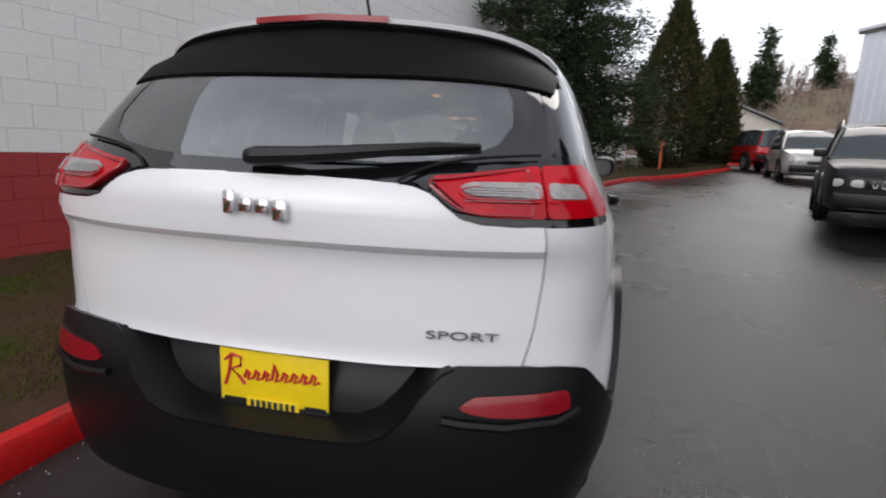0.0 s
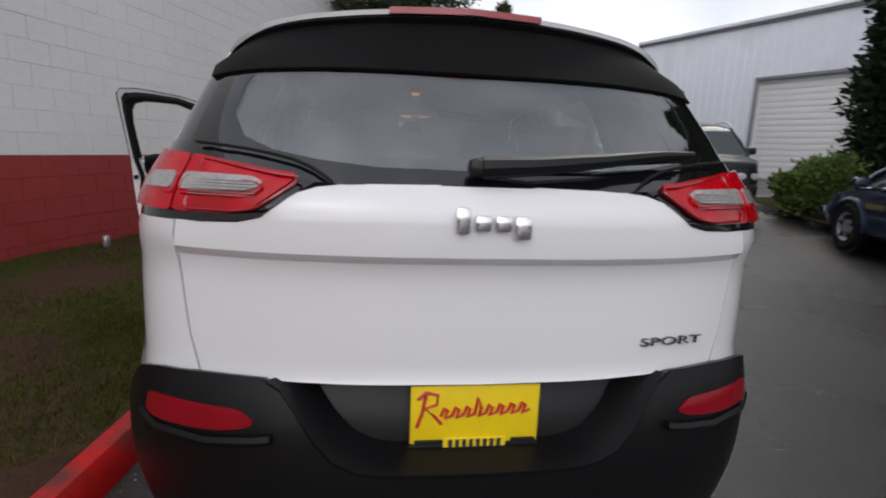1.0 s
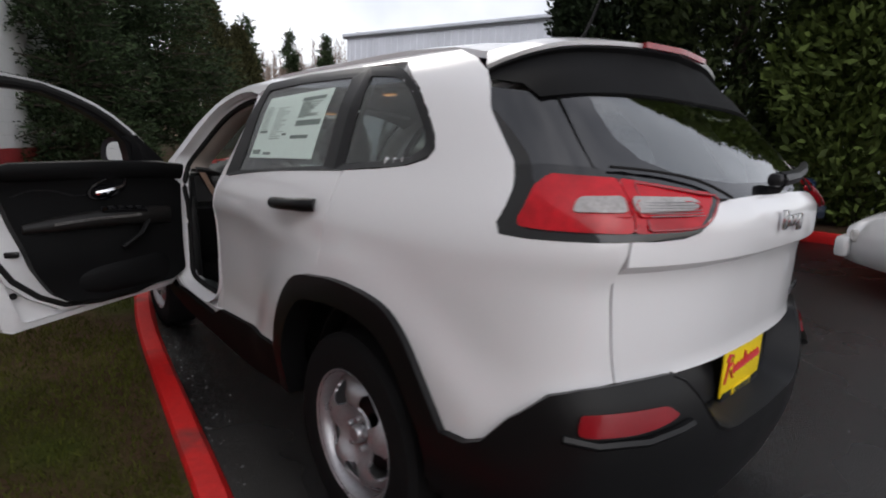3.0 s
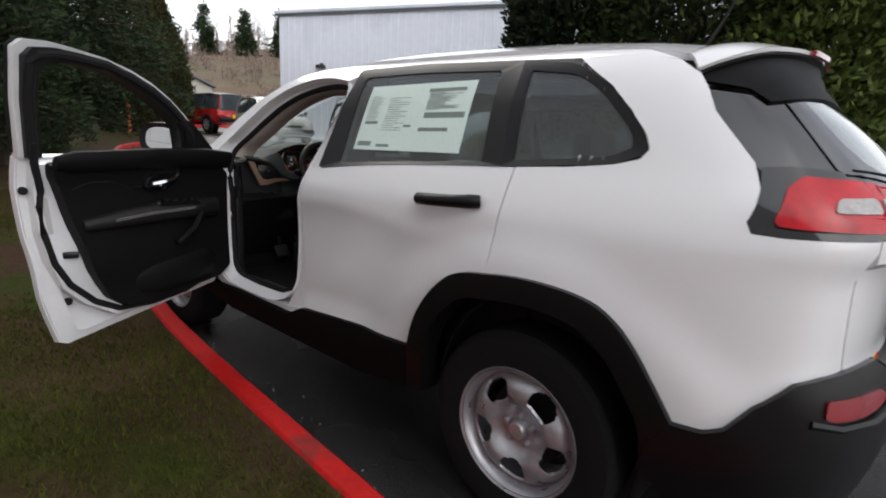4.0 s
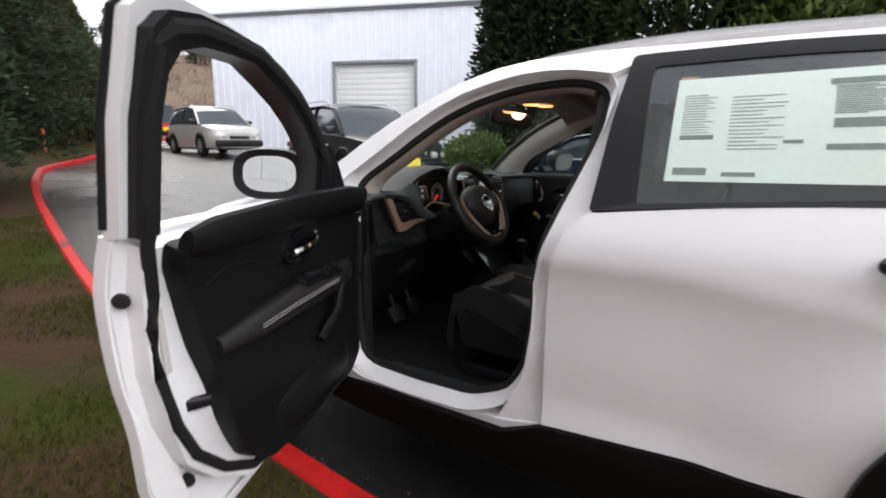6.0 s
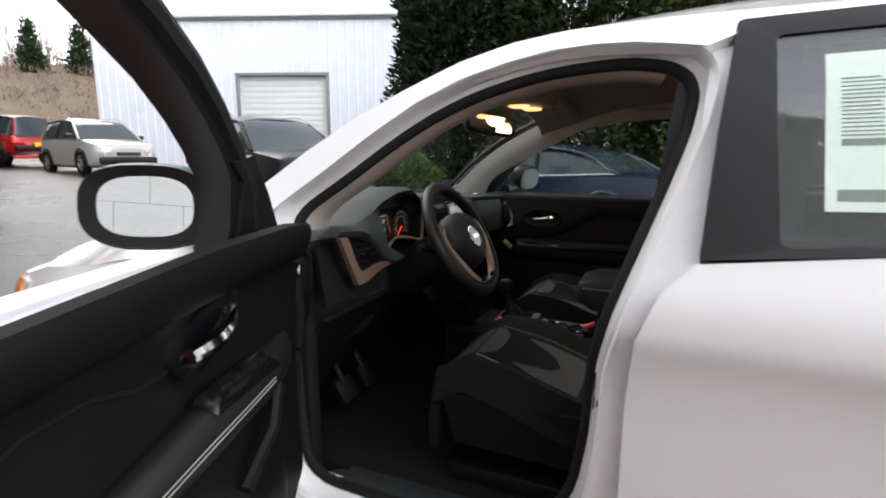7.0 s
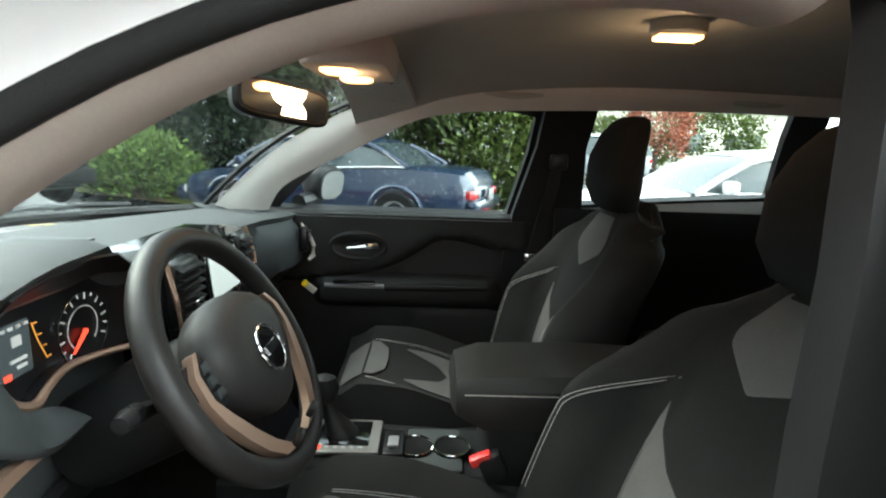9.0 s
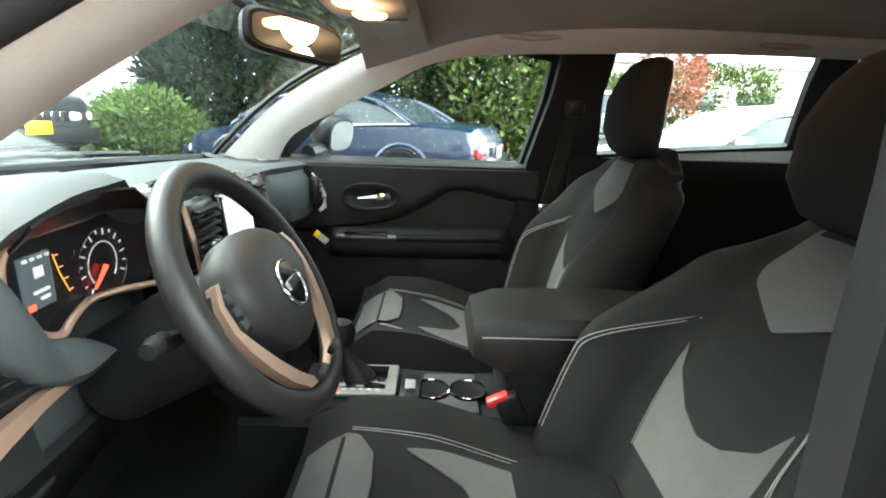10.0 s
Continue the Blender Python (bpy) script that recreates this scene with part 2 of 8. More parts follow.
CYPRESS = material("cypress_foliage", (0.042, 0.041, 0.014), 0.8, vary=0.3, grain=5, patch=0.9, random_piece=0.45, spec=0.2)
HEDGE = material("hedge_foliage", (0.066, 0.092, 0.020), 0.75, vary=0.3, grain=5, patch=0.8, random_piece=0.5, spec=0.2)
SHRUB = material("shrub_foliage", (0.085, 0.13, 0.028), 0.7, vary=0.3, grain=5, patch=0.8, random_piece=0.5, spec=0.2)
DARK_HEDGE = material("dark_hedge_foliage", (0.013, 0.022, 0.008), 0.75, vary=0.3, grain=5, patch=0.8, random_piece=0.5, spec=0.2)
CEDAR = material("cedar_foliage", (0.028, 0.040, 0.011), 0.75, vary=0.3, grain=5, patch=0.8, random_piece=0.5, spec=0.2)
WOODS = material("bare_woods", (0.17, 0.125, 0.10), 0.95, vary=0.3, grain=0.6, patch=0.06, random_piece=0.4)
HILL = material("hill_undergrowth", (0.14, 0.085, 0.055), 1.0, vary=0.4, grain=0.7, patch=0.05, second=(0.10, 0.085, 0.05), second_at=0.6)
RUST = material("rust_red_foliage", (0.28, 0.09, 0.05), 0.8, vary=0.3, grain=4, patch=0.8, random_piece=0.4)
STEEL = material("dark_steel", (0.06, 0.06, 0.065), 0.4, 0.8, vary=0.1)
POST_ORANGE = material("orange_post", (0.6, 0.12, 0.04), 0.5, vary=0.1)


def paint(name, colour):
    return material(name, colour, 0.25, 0.25, vary=0.05, grain=500, patch=1.5, coat=0.7)


PAINT_SILVER, PAINT_RED = paint("silver_paint", (0.50, 0.49, 0.46)), paint("red_paint", (0.40, 0.012, 0.012))
PAINT_DARK, PAINT_BLUE = material("charcoal_paint", (0.014, 0.016, 0.017), 0.3, vary=0.05, grain=500, patch=1.5, spec=0.2), paint("blue_paint", (0.010, 0.021, 0.05))
PAINT_PEARL, PAINT_GREY = paint("pearl_white_paint", (0.72, 0.72, 0.72)), paint("grey_paint", (0.2, 0.21, 0.23))

# building helpers
def mesh_of(bm, name, mat, sharp=38):
    me = bpy.data.meshes.new(name)
    bm.to_mesh(me)
    bm.free()
    me.materials.append(mat)
    if len(me.polygons):
        me.polygons.foreach_set("use_smooth", [True] * len(me.polygons))
        me.set_sharp_from_angle(angle=radians(sharp))
    return me


def part(name, bm, mat, parent=None, label="", sharp=38):
    ob = new(name, mesh_of(bm, name, mat, sharp))
    ob.parent = parent
    if label:
        ob["label"] = label
    return ob


def thing(name, label, category, group="", kind="", at=None):
    ob = new(name)
    ob.empty_display_size = 0.1
    if at is not None:
        ob.matrix_basis = at
    return tagged(ob, label, category, group, kind)


def box(cx, cy, cz, sx, sy, sz, bevel=0.0, turn=None, segments=2):
    bm = bmesh.new()
    bmesh.ops.create_cube(bm, size=1.0)
    bmesh.ops.scale(bm, vec=(sx, sy, sz), verts=bm.verts)
    if bevel:
        bmesh.ops.bevel(bm, geom=bm.edges[:], offset=min(bevel, 0.45 * min(sx, sy, sz)), segments=segments, profile=0.5, affect="EDGES")
    if turn is not None:
        bmesh.ops.transform(bm, matrix=turn, verts=bm.verts)
    bmesh.ops.translate(bm, vec=(cx, cy, cz), verts=bm.verts)
    return bm


def join(*bms):
    """One bmesh out of several pieces of one part."""
    me, out = bpy.data.meshes.new("joined"), bmesh.new()
    for b in bms:
        b.to_mesh(me)
        b.free()
        out.from_mesh(me)
    bpy.data.meshes.remove(me)
    return out


def tube(points, radius, sides=10, closed=False, taper=None):
    """A round rod along points; taper gives a factor of the radius at each point."""
    pts = [Vector(p) for p in points]
    bm, rings = bmesh.new(), []
    n = len(pts)
    for i, p in enumerate(pts):
        a = pts[(i - 1) % n] if closed or i else p
        b = pts[(i + 1) % n] if closed or i < n - 1 else p
        d = (b - a).normalized()
        side = d.cross(Vector((0, 0, 1)))
        if side.length < 1e-3:
            side = d.cross(Vector((1, 0, 0)))
        side.normalize()
        up = side.cross(d)
        r = float(radius * (taper[i] if taper else 1.0))
        rings.append([bm.verts.new(p + r * (math.cos(k * math.tau / sides) * side + math.sin(k * math.tau / sides) * up)) for k in range(sides)])
    for i in range(n if closed else n - 1):
        a, b = rings[i], rings[(i + 1) % n]
        for k in range(sides):
            bm.faces.new((a[k], a[(k + 1) % sides], b[(k + 1) % sides], b[k]))
    if not closed:
        bm.faces.new(rings[0][::-1])
        bm.faces.new(rings[-1])
    bmesh.ops.recalc_face_normals(bm, faces=bm.faces)
    return bm


def lathe(profile, sides=40, axis="x"):
    """A turned body: profile of (radius, along) pairs, about the given axis."""
    bm, rings = bmesh.new(), []
    for r, a in profile:
        ring = []
        for k in range(sides):
            c, s = r * math.cos(k * math.tau / sides), r * math.sin(k * math.tau / sides)
            ring.append(bm.verts.new((a, c, s) if axis == "x" else (c, s, a) if axis == "z" else (c, a, s)))
        rings.append(ring)
    for a, b in zip(rings, rings[1:]):
        for k in range(sides):
            bm.faces.new((a[k], a[(k + 1) % sides], b[(k + 1) % sides], b[k]))
    if profile[0][0] > 1e-6 and profile[-1][0] > 1e-6:
        for k in range(sides):
            bm.faces.new((rings[-1][k], rings[-1][(k + 1) % sides], rings[0][(k + 1) % sides], rings[0][k]))
    bmesh.ops.remove_doubles(bm, verts=bm.verts, dist=1e-6)
    bmesh.ops.recalc_face_normals(bm, faces=bm.faces)
    return bm


def spline(knots):
    """A smooth curve through (at, value) knots, held flat outside them, with no overshoot."""
    xs, ys = np.array([k[0] for k in knots], float), np.array([k[1] for k in knots], float)
    h, d = np.diff(xs), np.diff(ys) / np.diff(xs)
    m = np.zeros(len(xs))
    m[0], m[-1] = d[0], d[-1]
    for i in range(1, len(xs) - 1):
        if d[i - 1] * d[i] > 0:
            w1, w2 = 2 * h[i] + h[i - 1], h[i] + 2 * h[i - 1]
            m[i] = (w1 + w2) / (w1 / d[i - 1] + w2 / d[i])

    def value(x):
        x = min(max(x, xs[0]), xs[-1])
        i = min(int(np.searchsorted(xs, x, "right")) - 1, len(xs) - 2)
        t = (x - xs[i]) / h[i]
        return float(ys[i] * (1 + 2 * t) * (1 - t) ** 2 + m[i] * h[i] * t * (1 - t) ** 2 + ys[i + 1] * t * t * (3 - 2 * t) + m[i + 1] * h[i] * t * t * (t - 1))

    return value


def rounded(poly, radius, steps=4):
    """The polygon with its corners rounded; radius may be a list, one for each corner."""
    out, n = [], len(poly)
    for i in range(n):
        a, b, c = (np.array(poly[k % n], float) for k in (i - 1, i, i + 1))
        r = radius[i] if isinstance(radius, (list, tuple)) else radius
        la, lc = np.linalg.norm(a - b), np.linalg.norm(c - b)
        r = min(r, 0.45 * la, 0.45 * lc)
        p, q = b + (a - b) / la * r, b + (c - b) / lc * r
        for s in range(steps + 1):
            t = s / steps
            out.append(tuple((1 - t) ** 2 * p + 2 * t * (1 - t) * b + t * t * q))
    return out


def clip(poly, x0, x1, y0, y1):
    """The part of a polygon that lies in a cell."""
    for axis, limit, sign in ((0, x0, 1), (0, x1, -1), (1, y0, 1), (1, y1, -1)):
        if not poly:
            break
        out = []
        for p, q in zip(poly, poly[1:] + poly[:1]):
            dp, dq = sign * (p[axis] - limit), sign * (q[axis] - limit)
            if dp >= 0:
                out.append(p)
            if dp * dq < 0:
                t = dp / (dp - dq)
                out.append((p[0] + t * (q[0] - p[0]), p[1] + t * (q[1] - p[1])))
        poly = out
    return poly


def sheet(poly, place, thick, cell=0.05, out=0.0, flip=False):
    """A curved panel: the polygon laid on the surface place(u, v), out metres off it, with thickness inwards."""
    us, vs = [p[0] for p in poly], [p[1] for p in poly]
    area = sum(p[0] * q[1] - q[0] * p[1] for p, q in zip(poly, poly[1:] + poly[:1]))
    poly = list(poly) if area > 0 else list(poly)[::-1]
    bm, made = bmesh.new(), {}

    def vert(u, v):
        key = (round(u, 5), round(v, 5))
        if key not in made:
            e = 1e-3
            p = Vector(place(u, v))
            du, dv = Vector(place(u + e, v)) - Vector(place(u - e, v)), Vector(place(u, v + e)) - Vector(place(u, v - e))
            nrm = du.cross(dv).normalized() * (1 if flip else -1)
            made[key] = (bm.verts.new(p + nrm * out), bm.verts.new(p + nrm * (out - thick)))
        return made[key]

    nu, nv = max(1, math.ceil((max(us) - min(us)) / cell)), max(1, math.ceil((max(vs) - min(vs)) / cell))
    ul, vl = np.linspace(min(us) - 1e-6, max(us) + 1e-6, nu + 1), np.linspace(min(vs) - 1e-6, max(vs) + 1e-6, nv + 1)
    for i in range(nu):
        strip = clip(poly, ul[i], ul[i + 1], -1e9, 1e9)
        for j in range(nv):
            bit = clip(strip, ul[i], ul[i + 1], vl[j], vl[j + 1])
            ring, seen = [], set()
            for p in bit:
                key = (round(p[0], 5), round(p[1], 5))
                if key not in seen:
                    seen.add(key)
                    ring.append(vert(*key))
            if len(ring) > 2:
                try:
                    bm.faces.new([a for a, _ in ring])
                    bm.faces.new([b for _, b in ring][::-1])
                except ValueError:
                    pass
    twin = {a: b for a, b in made.values()}
    for e in [e for e in bm.edges if len(e.link_faces) == 1 and e.verts[0] in twin and e.verts[1] in twin]:
        a, b = e.verts
        try:
            bm.faces.new((a, b, twin[b], twin[a]))
        except ValueError:
            pass
    bmesh.ops.delete(bm, geom=[v for v in bm.verts if not v.link_faces], context="VERTS")
    bmesh.ops.recalc_face_normals(bm, faces=bm.faces)
    return bm


def ring_sheet(outer, inner, place, thick, out=0.0, out_inner=None, flip=False, steps=2):
    """A frame between two outlines with as many corners, on the surface place(u, v)."""
    bm, rows = bmesh.new(), []
    out_inner = out if out_inner is None else out_inner
    for (a, b), (c, d) in zip(outer, inner):
        row = []
        for s in range(steps + 1):
            t = s / steps
            u, v = a + (c - a) * t, b + (d - b) * t
            e = 1e-3
            p = Vector(place(u, v))
            du, dv = Vector(place(u + e, v)) - Vector(place(u - e, v)), Vector(place(u, v + e)) - Vector(place(u, v - e))
            nrm = du.cross(dv).normalized() * (1 if flip else -1)
            o = out + (out_inner - out) * t
            row.append((bm.verts.new(p + nrm * o), bm.verts.new(p + nrm * (o - thick))))
        rows.append(row)
    for r, q in zip(rows, rows[1:] + rows[:1]):
        for s in range(steps):
            bm.faces.new((r[s][0], q[s][0], q[s + 1][0], r[s + 1][0]))
            bm.faces.new((r[s][1], r[s + 1][1], q[s + 1][1], q[s][1]))
        bm.faces.new((r[0][0], r[0][1], q[0][1], q[0][0]))
        bm.faces.new((r[-1][0], q[-1][0], q[-1][1], r[-1][1]))
    bmesh.ops.recalc_face_normals(bm, faces=bm.faces)
    return bm


def loft(sections, closed=True, caps=True):
    """Skin over rings of equally many points."""
    bm = bmesh.new()
    rings = [[bm.verts.new(p) for p in s] for s in sections]
    n = len(rings[0])
    for a, b in zip(rings, rings[1:]):
        for k in range(n if closed else n - 1):
            bm.faces.new((a[k], a[(k + 1) % n], b[(k + 1) % n], b[k]))
    if caps and closed:
        bm.faces.new(rings[0][::-1])
        bm.faces.new(rings[-1])
    bmesh.ops.recalc_face_normals(bm, faces=bm.faces)
    return bm


def slab(sections, thick):
    """An open skin over rows of points, given thickness."""
    bm = loft(sections, closed=False, caps=False)
    bmesh.ops.solidify(bm, geom=bm.faces[:] + bm.edges[:] + bm.verts[:], thickness=thick)
    return bm


def raw(name, verts, faces, mat, smooth=False):
    me = bpy.data.meshes.new(name)
    me.from_pydata(verts, [], faces)
    me.materials.append(mat)
    if smooth:
        me.polygons.foreach_set("use_smooth", [True] * len(me.polygons))
    return new(name, me)


def soft(x, a, b):
    t = min(max((x - a) / (b - a), 0.0), 1.0)
    return t * t * (3 - 2 * t)

# ground, kerbs, lawn, walls
def ground_z(x, y):
    return 0.22 * soft(x, 4.6, 7.6) + 0.30 * soft(y, 4.8, 11.0) + 0.028 * max(0.0, min(y, 45.0) - 10.0) * soft(y, 9.0, 14.0)


def steps_to(far, near_step):
    vals, v, s = [0.0], 0.0, near_step
    while v < far:
        v += s
        vals.append(v)
        if v > 30:
            s *= 1.5
    return [-a for a in vals[:0:-1]] + vals


gx, gy = steps_to(1500, 0.9), steps_to(1500, 0.9)
gv = [(x, y, ground_z(x, y) + (0.003 * noise.noise((x * 0.4, y * 0.4, 0)) if abs(x) < 30 and abs(y) < 40 else 0)) for y in gy for x in gx]
nx = len(gx)
ground = raw("ground", gv, [(j * nx + i, j * nx + i + 1, (j + 1) * nx + i + 1, (j + 1) * nx + i) for j in range(len(gy) - 1) for i in range(nx - 1)], ASPHALT, True)
tagged(ground, "dark wet asphalt of a parking lot", "ground", kind="structure")

# the kerb: its lawn edge runs beside the car, then bends across the end of the lane
kerb_near = spline([(-14, -1.62), (0, -1.42), (1.45, -1.29), (2.2, -1.22), (3.3, -1.105), (4.2, -0.95), (5.9, -0.57), (9.1, 0.28), (13, 1.5), (16.8, 2.95)])
KERB = [(kerb_near(y), y) for y in np.arange(-14, 16.8, 0.35)] + [(2.95, 16.8), (3.6, 17.9), (4.4, 19.0), (5.3, 20.0), (6.5, 21.1), (7.6, 22.6), (8.6, 25.0), (9.3, 28.0), (10.4, 30.8), (13, 32.6), (19, 33.6), (27, 34.2)]


def offsets(line, far):
    out = []
    for i, (x, y) in enumerate(line):
        a, b = line[max(0, i - 1)], line[min(len(line) - 1, i + 1)]
        d = Vector((b[0] - a[0], b[1] - a[1])).normalized()
        out.append((x + d.y * far, y - d.x * far))
    return out


def kerb_mesh(line, width=0.13, height=0.13):
    lines = [offsets(line, w) for w in (-0.03, 0.0, 0.02, width - 0.03, width - 0.005, width + 0.01, width + 0.012)]
    tops = [-0.1, height - 0.02, height, height, height - 0.03, 0.02, -0.1]
    secs = []
    for i in range(len(line)):
        secs.append([(*lines[k][i], ground_z(*lines[k][i]) + tops[k] + (0.006 * noise.noise((lines[k][i][0] * 3, lines[k][i][1] * 3, k)) if 0 < k < 6 else 0)) for k in range(7)])
    return loft(secs)


kerb = part("kerb", kerb_mesh(KERB), KERB_RED)
tagged(kerb, "red-painted concrete kerb with scuffed paint beside the lawn", "kerb", kind="structure")
STRIP = [(6.95 + 0.012 * (y + 6) + 0.25 * soft(y, 6, 9), y) for y in np.arange(9.2, -12.1, -0.6)]
kerb_strip = part("kerb", kerb_mesh([(x, y) for x, y in STRIP if y < 5.5], 0.13, 0.13), KERB_RED)
tagged(kerb_strip, "red-painted kerb of the planting strip under the hedge", "kerb", kind="structure")


def wall_x(y):
    return -4.6 + 0.3 * y


def lawn_z(x, y):
    edge = kerb_near(y) if y < 16.8 else kerb_near(16.8) + (y - 16.8) * 0.95
    away = max(0.0, edge - x)
    return ground_z(x, y) + 0.118 + 0.035 * min(away, 3.0) + 0.02 * noise.noise((x * 1.3, y * 1.3, 5)) * min(1.0, away * 3)


lv, lf, cols = [], [], 16
rows_y = list(np.arange(-13.5, 34, 0.4))
for y in rows_y:
    x1 = (kerb_near(y) if y < 16.8 else min(kerb_near(16.8) + (y - 16.8) * 0.95, 26)) + 0.005
    x0 = wall_x(y) - 0.3 if y < 33 else x1 - 14
    if y > 17:
        x1 = float(np.interp(y, [k[1] for k in KERB[-12:]], [k[0] for k in KERB[-12:]]))
    for i in range(cols + 1):
        x = x0 + (x1 - x0) * i / cols
        lv.append((x, y, lawn_z(x, y)))
for j in range(len(rows_y) - 1):
    for i in range(cols):
        a = j * (cols + 1) + i
        lf.append((a, a + 1, a + cols + 2, a + cols + 1))
lawn = raw("lawn", lv, lf, GRASS_SOIL, True)
tagged(lawn, "mossy lawn with bare muddy patches", "lawn", kind="structure")
sv = []
for x, y in STRIP:
    for i in range(9):
        xx = x + 0.0 + 3.6 * i / 8
        sv.append((xx, y, ground_z(xx, y) + 0.115 + 0.03 * noise.noise((xx, y, 2)) * min(i, 2)))
strip_bed = raw("planting_strip", sv, [(j * 9 + i, j * 9 + i + 1, (j + 1) * 9 + i + 1, (j + 1) * 9 + i) for j in range(len(STRIP) - 1) for i in range(8)], GRASS_SOIL, True)
tagged(strip_bed, "grassy planting strip under a tall hedge", "planting strip", kind="structure")

# painted block wall beside the lawn
WALL_DIR = Vector((0.3, 1.0, 0)).normalized()
WALL_OUT = Vector((WALL_DIR.y, -WALL_DIR.x, 0))
wall_at = Matrix(((WALL_DIR.x, WALL_OUT.x, 0, wall_x(-12)), (WALL_DIR.y, WALL_OUT.y, 0, -12), (0, 0, 1, 0), (0, 0, 0, 1)))
WALL_LONG = 46.0


def block_course(z0, z1, start, along, out):
    """One course of blocks with recessed joints, as boxes with chamfered faces."""
    v, f = [], []
    s = start
    while s < WALL_LONG:
        a, b, g, c = max(s, 0), min(s + 0.405, WALL_LONG), 0.003, 0.006
        j = out + 0.0015 * random.random()
        ring0 = [(a, 0, z0), (b, 0, z0), (b, 0, z1), (a, 0, z1)]
        ring1 = [(a + g, j, z0 + g), (b - g, j, z0 + g), (b - g, j, z1 - g), (a + g, j, z1 - g)]
        k = len(v)
        v += ring0 + ring1
        f += [(k + i, k + (i + 1) % 4, k + 4 + (i + 1) % 4, k + 4 + i) for i in range(4)] + [(k + 4, k + 5, k + 6, k + 7)]
        s += 0.405
    along[0] += [tuple(q + len(along[1]) for q in t) for t in f]
    along[1] += v


wall_left = new("wall_left", mesh_of(box(WALL_LONG / 2, -0.15, 2.6, WALL_LONG, 0.3, 6.2, 0.0), "wall_core", WALL_WHITE))
wall_left.matrix_basis = wall_at
tagged(wall_left, "long block wall painted white above a red band", "wall", kind="structure")
for mat_, courses, nm, lab in ((WALL_RED, range(-1, 5), "red_blockwork", "red-painted concrete blocks"), (WALL_WHITE, range(5, 27), "white_blockwork", "white-painted concrete blocks")):
    acc = [[], []]
    for c in courses:
        block_course(0.10 + c * 0.203, 0.10 + (c + 1) * 0.203, -0.2 if c % 2 else 0.0, acc, 0.006)
    ob = raw(nm, acc[1], acc[0], mat_)
    ob.parent = wall_left
    tagged(ob, lab, kind="stuff")

# white metal-clad building with a roller door
hall_dir = Vector((0.34, -0.94, 0)).normalized()
hall_in = Vector((0.94, 0.34, 0)).normalized()
hall_at = Matrix(((hall_dir.x, hall_in.x, 0, 12.38), (hall_dir.y, hall_in.y, 0, 23.46), (0, 0, 1, 0), (0, 0, 0, 1)))
hall = thing("metal_building", "white ribbed-metal industrial building with a roller door", "building", at=hall_at)
HALL_L, HALL_H, DOOR0, DOOR1, DOOR_H = 25.6, 6.55, 5.9, 9.4, 4.42


def wall_piece(a, b, z0, z1, y0=0.0, y1=0.25):
    return box((a + b) / 2, (y0 + y1) / 2, (z0 + z1) / 2, b - a, y1 - y0, z1 - z0)


part("front_wall", join(wall_piece(0, DOOR0, -0.3, HALL_H), wall_piece(DOOR1, HALL_L, -0.3, HALL_H), wall_piece(DOOR0, DOOR1, DOOR_H, HALL_H)), SIDING, hall)
part("end_wall", box(0.125, 7.75, 3.1, 0.25, 15.0, 6.9), SIDING, hall)
part("back_wall", box(HALL_L / 2, 15.1, 3.1, HALL_L, 0.25, 6.9), SIDING, hall)
part("far_end_wall", box(HALL_L - 0.125, 7.75, 3.1, 0.25, 14.6, 6.9), SIDING, hall)
part("roof", box(HALL_L / 2, 7.6, HALL_H + 0.09, HALL_L + 0.3, 15.6, 0.14, 0.02), SIDING, hall)
part("eave_trim", box(HALL_L / 2, -0.06, HALL_H + 0.03, HALL_L + 0.34, 0.1, 0.2, 0.01), GREY_PLASTIC, hall, "grey eave flashing")
ribs = []
s = 0.15
while s < HALL_L:
    z0 = DOOR_H + 0.1 if DOOR0 - 0.1 < s < DOOR1 + 0.1 else -0.3
    ribs.append(loft([[(s - 0.03, 0.0, z), (s - 0.014, -0.022, z), (s + 0.014, -0.022, z), (s + 0.03, 0.0, z)] for z in (z0, HALL_H)]))
    s += 0.36
tagged(part("siding_ribs", join(*ribs), SIDING, hall), kind="stuff")
part("door_frame", join(box(DOOR0 - 0.05, -0.02, DOOR_H / 2, 0.12, 0.12, DOOR_H + 0.2, 0.01), box(DOOR1 + 0.05, -0.02, DOOR_H / 2, 0.12, 0.12, DOOR_H + 0.2, 0.01), box((DOOR0 + DOOR1) / 2, -0.02, DOOR_H + 0.05, DOOR1 - DOOR0 + 0.24, 0.12, 0.12, 0.01)), GREY_PLASTIC, hall, "grey door frame")
roller = part("roller_door", wall_piece(DOOR0, DOOR1, -0.2, DOOR_H, 0.16, 0.2), SHUTTER, hall, "closed white roller door")
slat_me = mesh_of(box(0, 0, 0, DOOR1 - DOOR0 - 0.02, 0.03, 0.215, 0.012), "slat", SHUTTER)
for i in range(21):
    slat = new("slat", slat_me)
    slat.parent = roller
    slat.location = ((DOOR0 + DOOR1) / 2, 0.15, -0.08 + i * 0.222)
lamp = part("wall_lamp", join(box(2.38, -0.12, 4.2, 0.42, 0.24, 0.16, 0.03), box(2.38, -0.03, 4.25, 0.16, 0.08, 0.24, 0.02)), STEEL, hall, "dark wall-pack lamp")
part("lens", box(2.38, -0.13, 4.11, 0.32, 0.16, 0.03, 0.01), CLEAR_LENS, lamp)

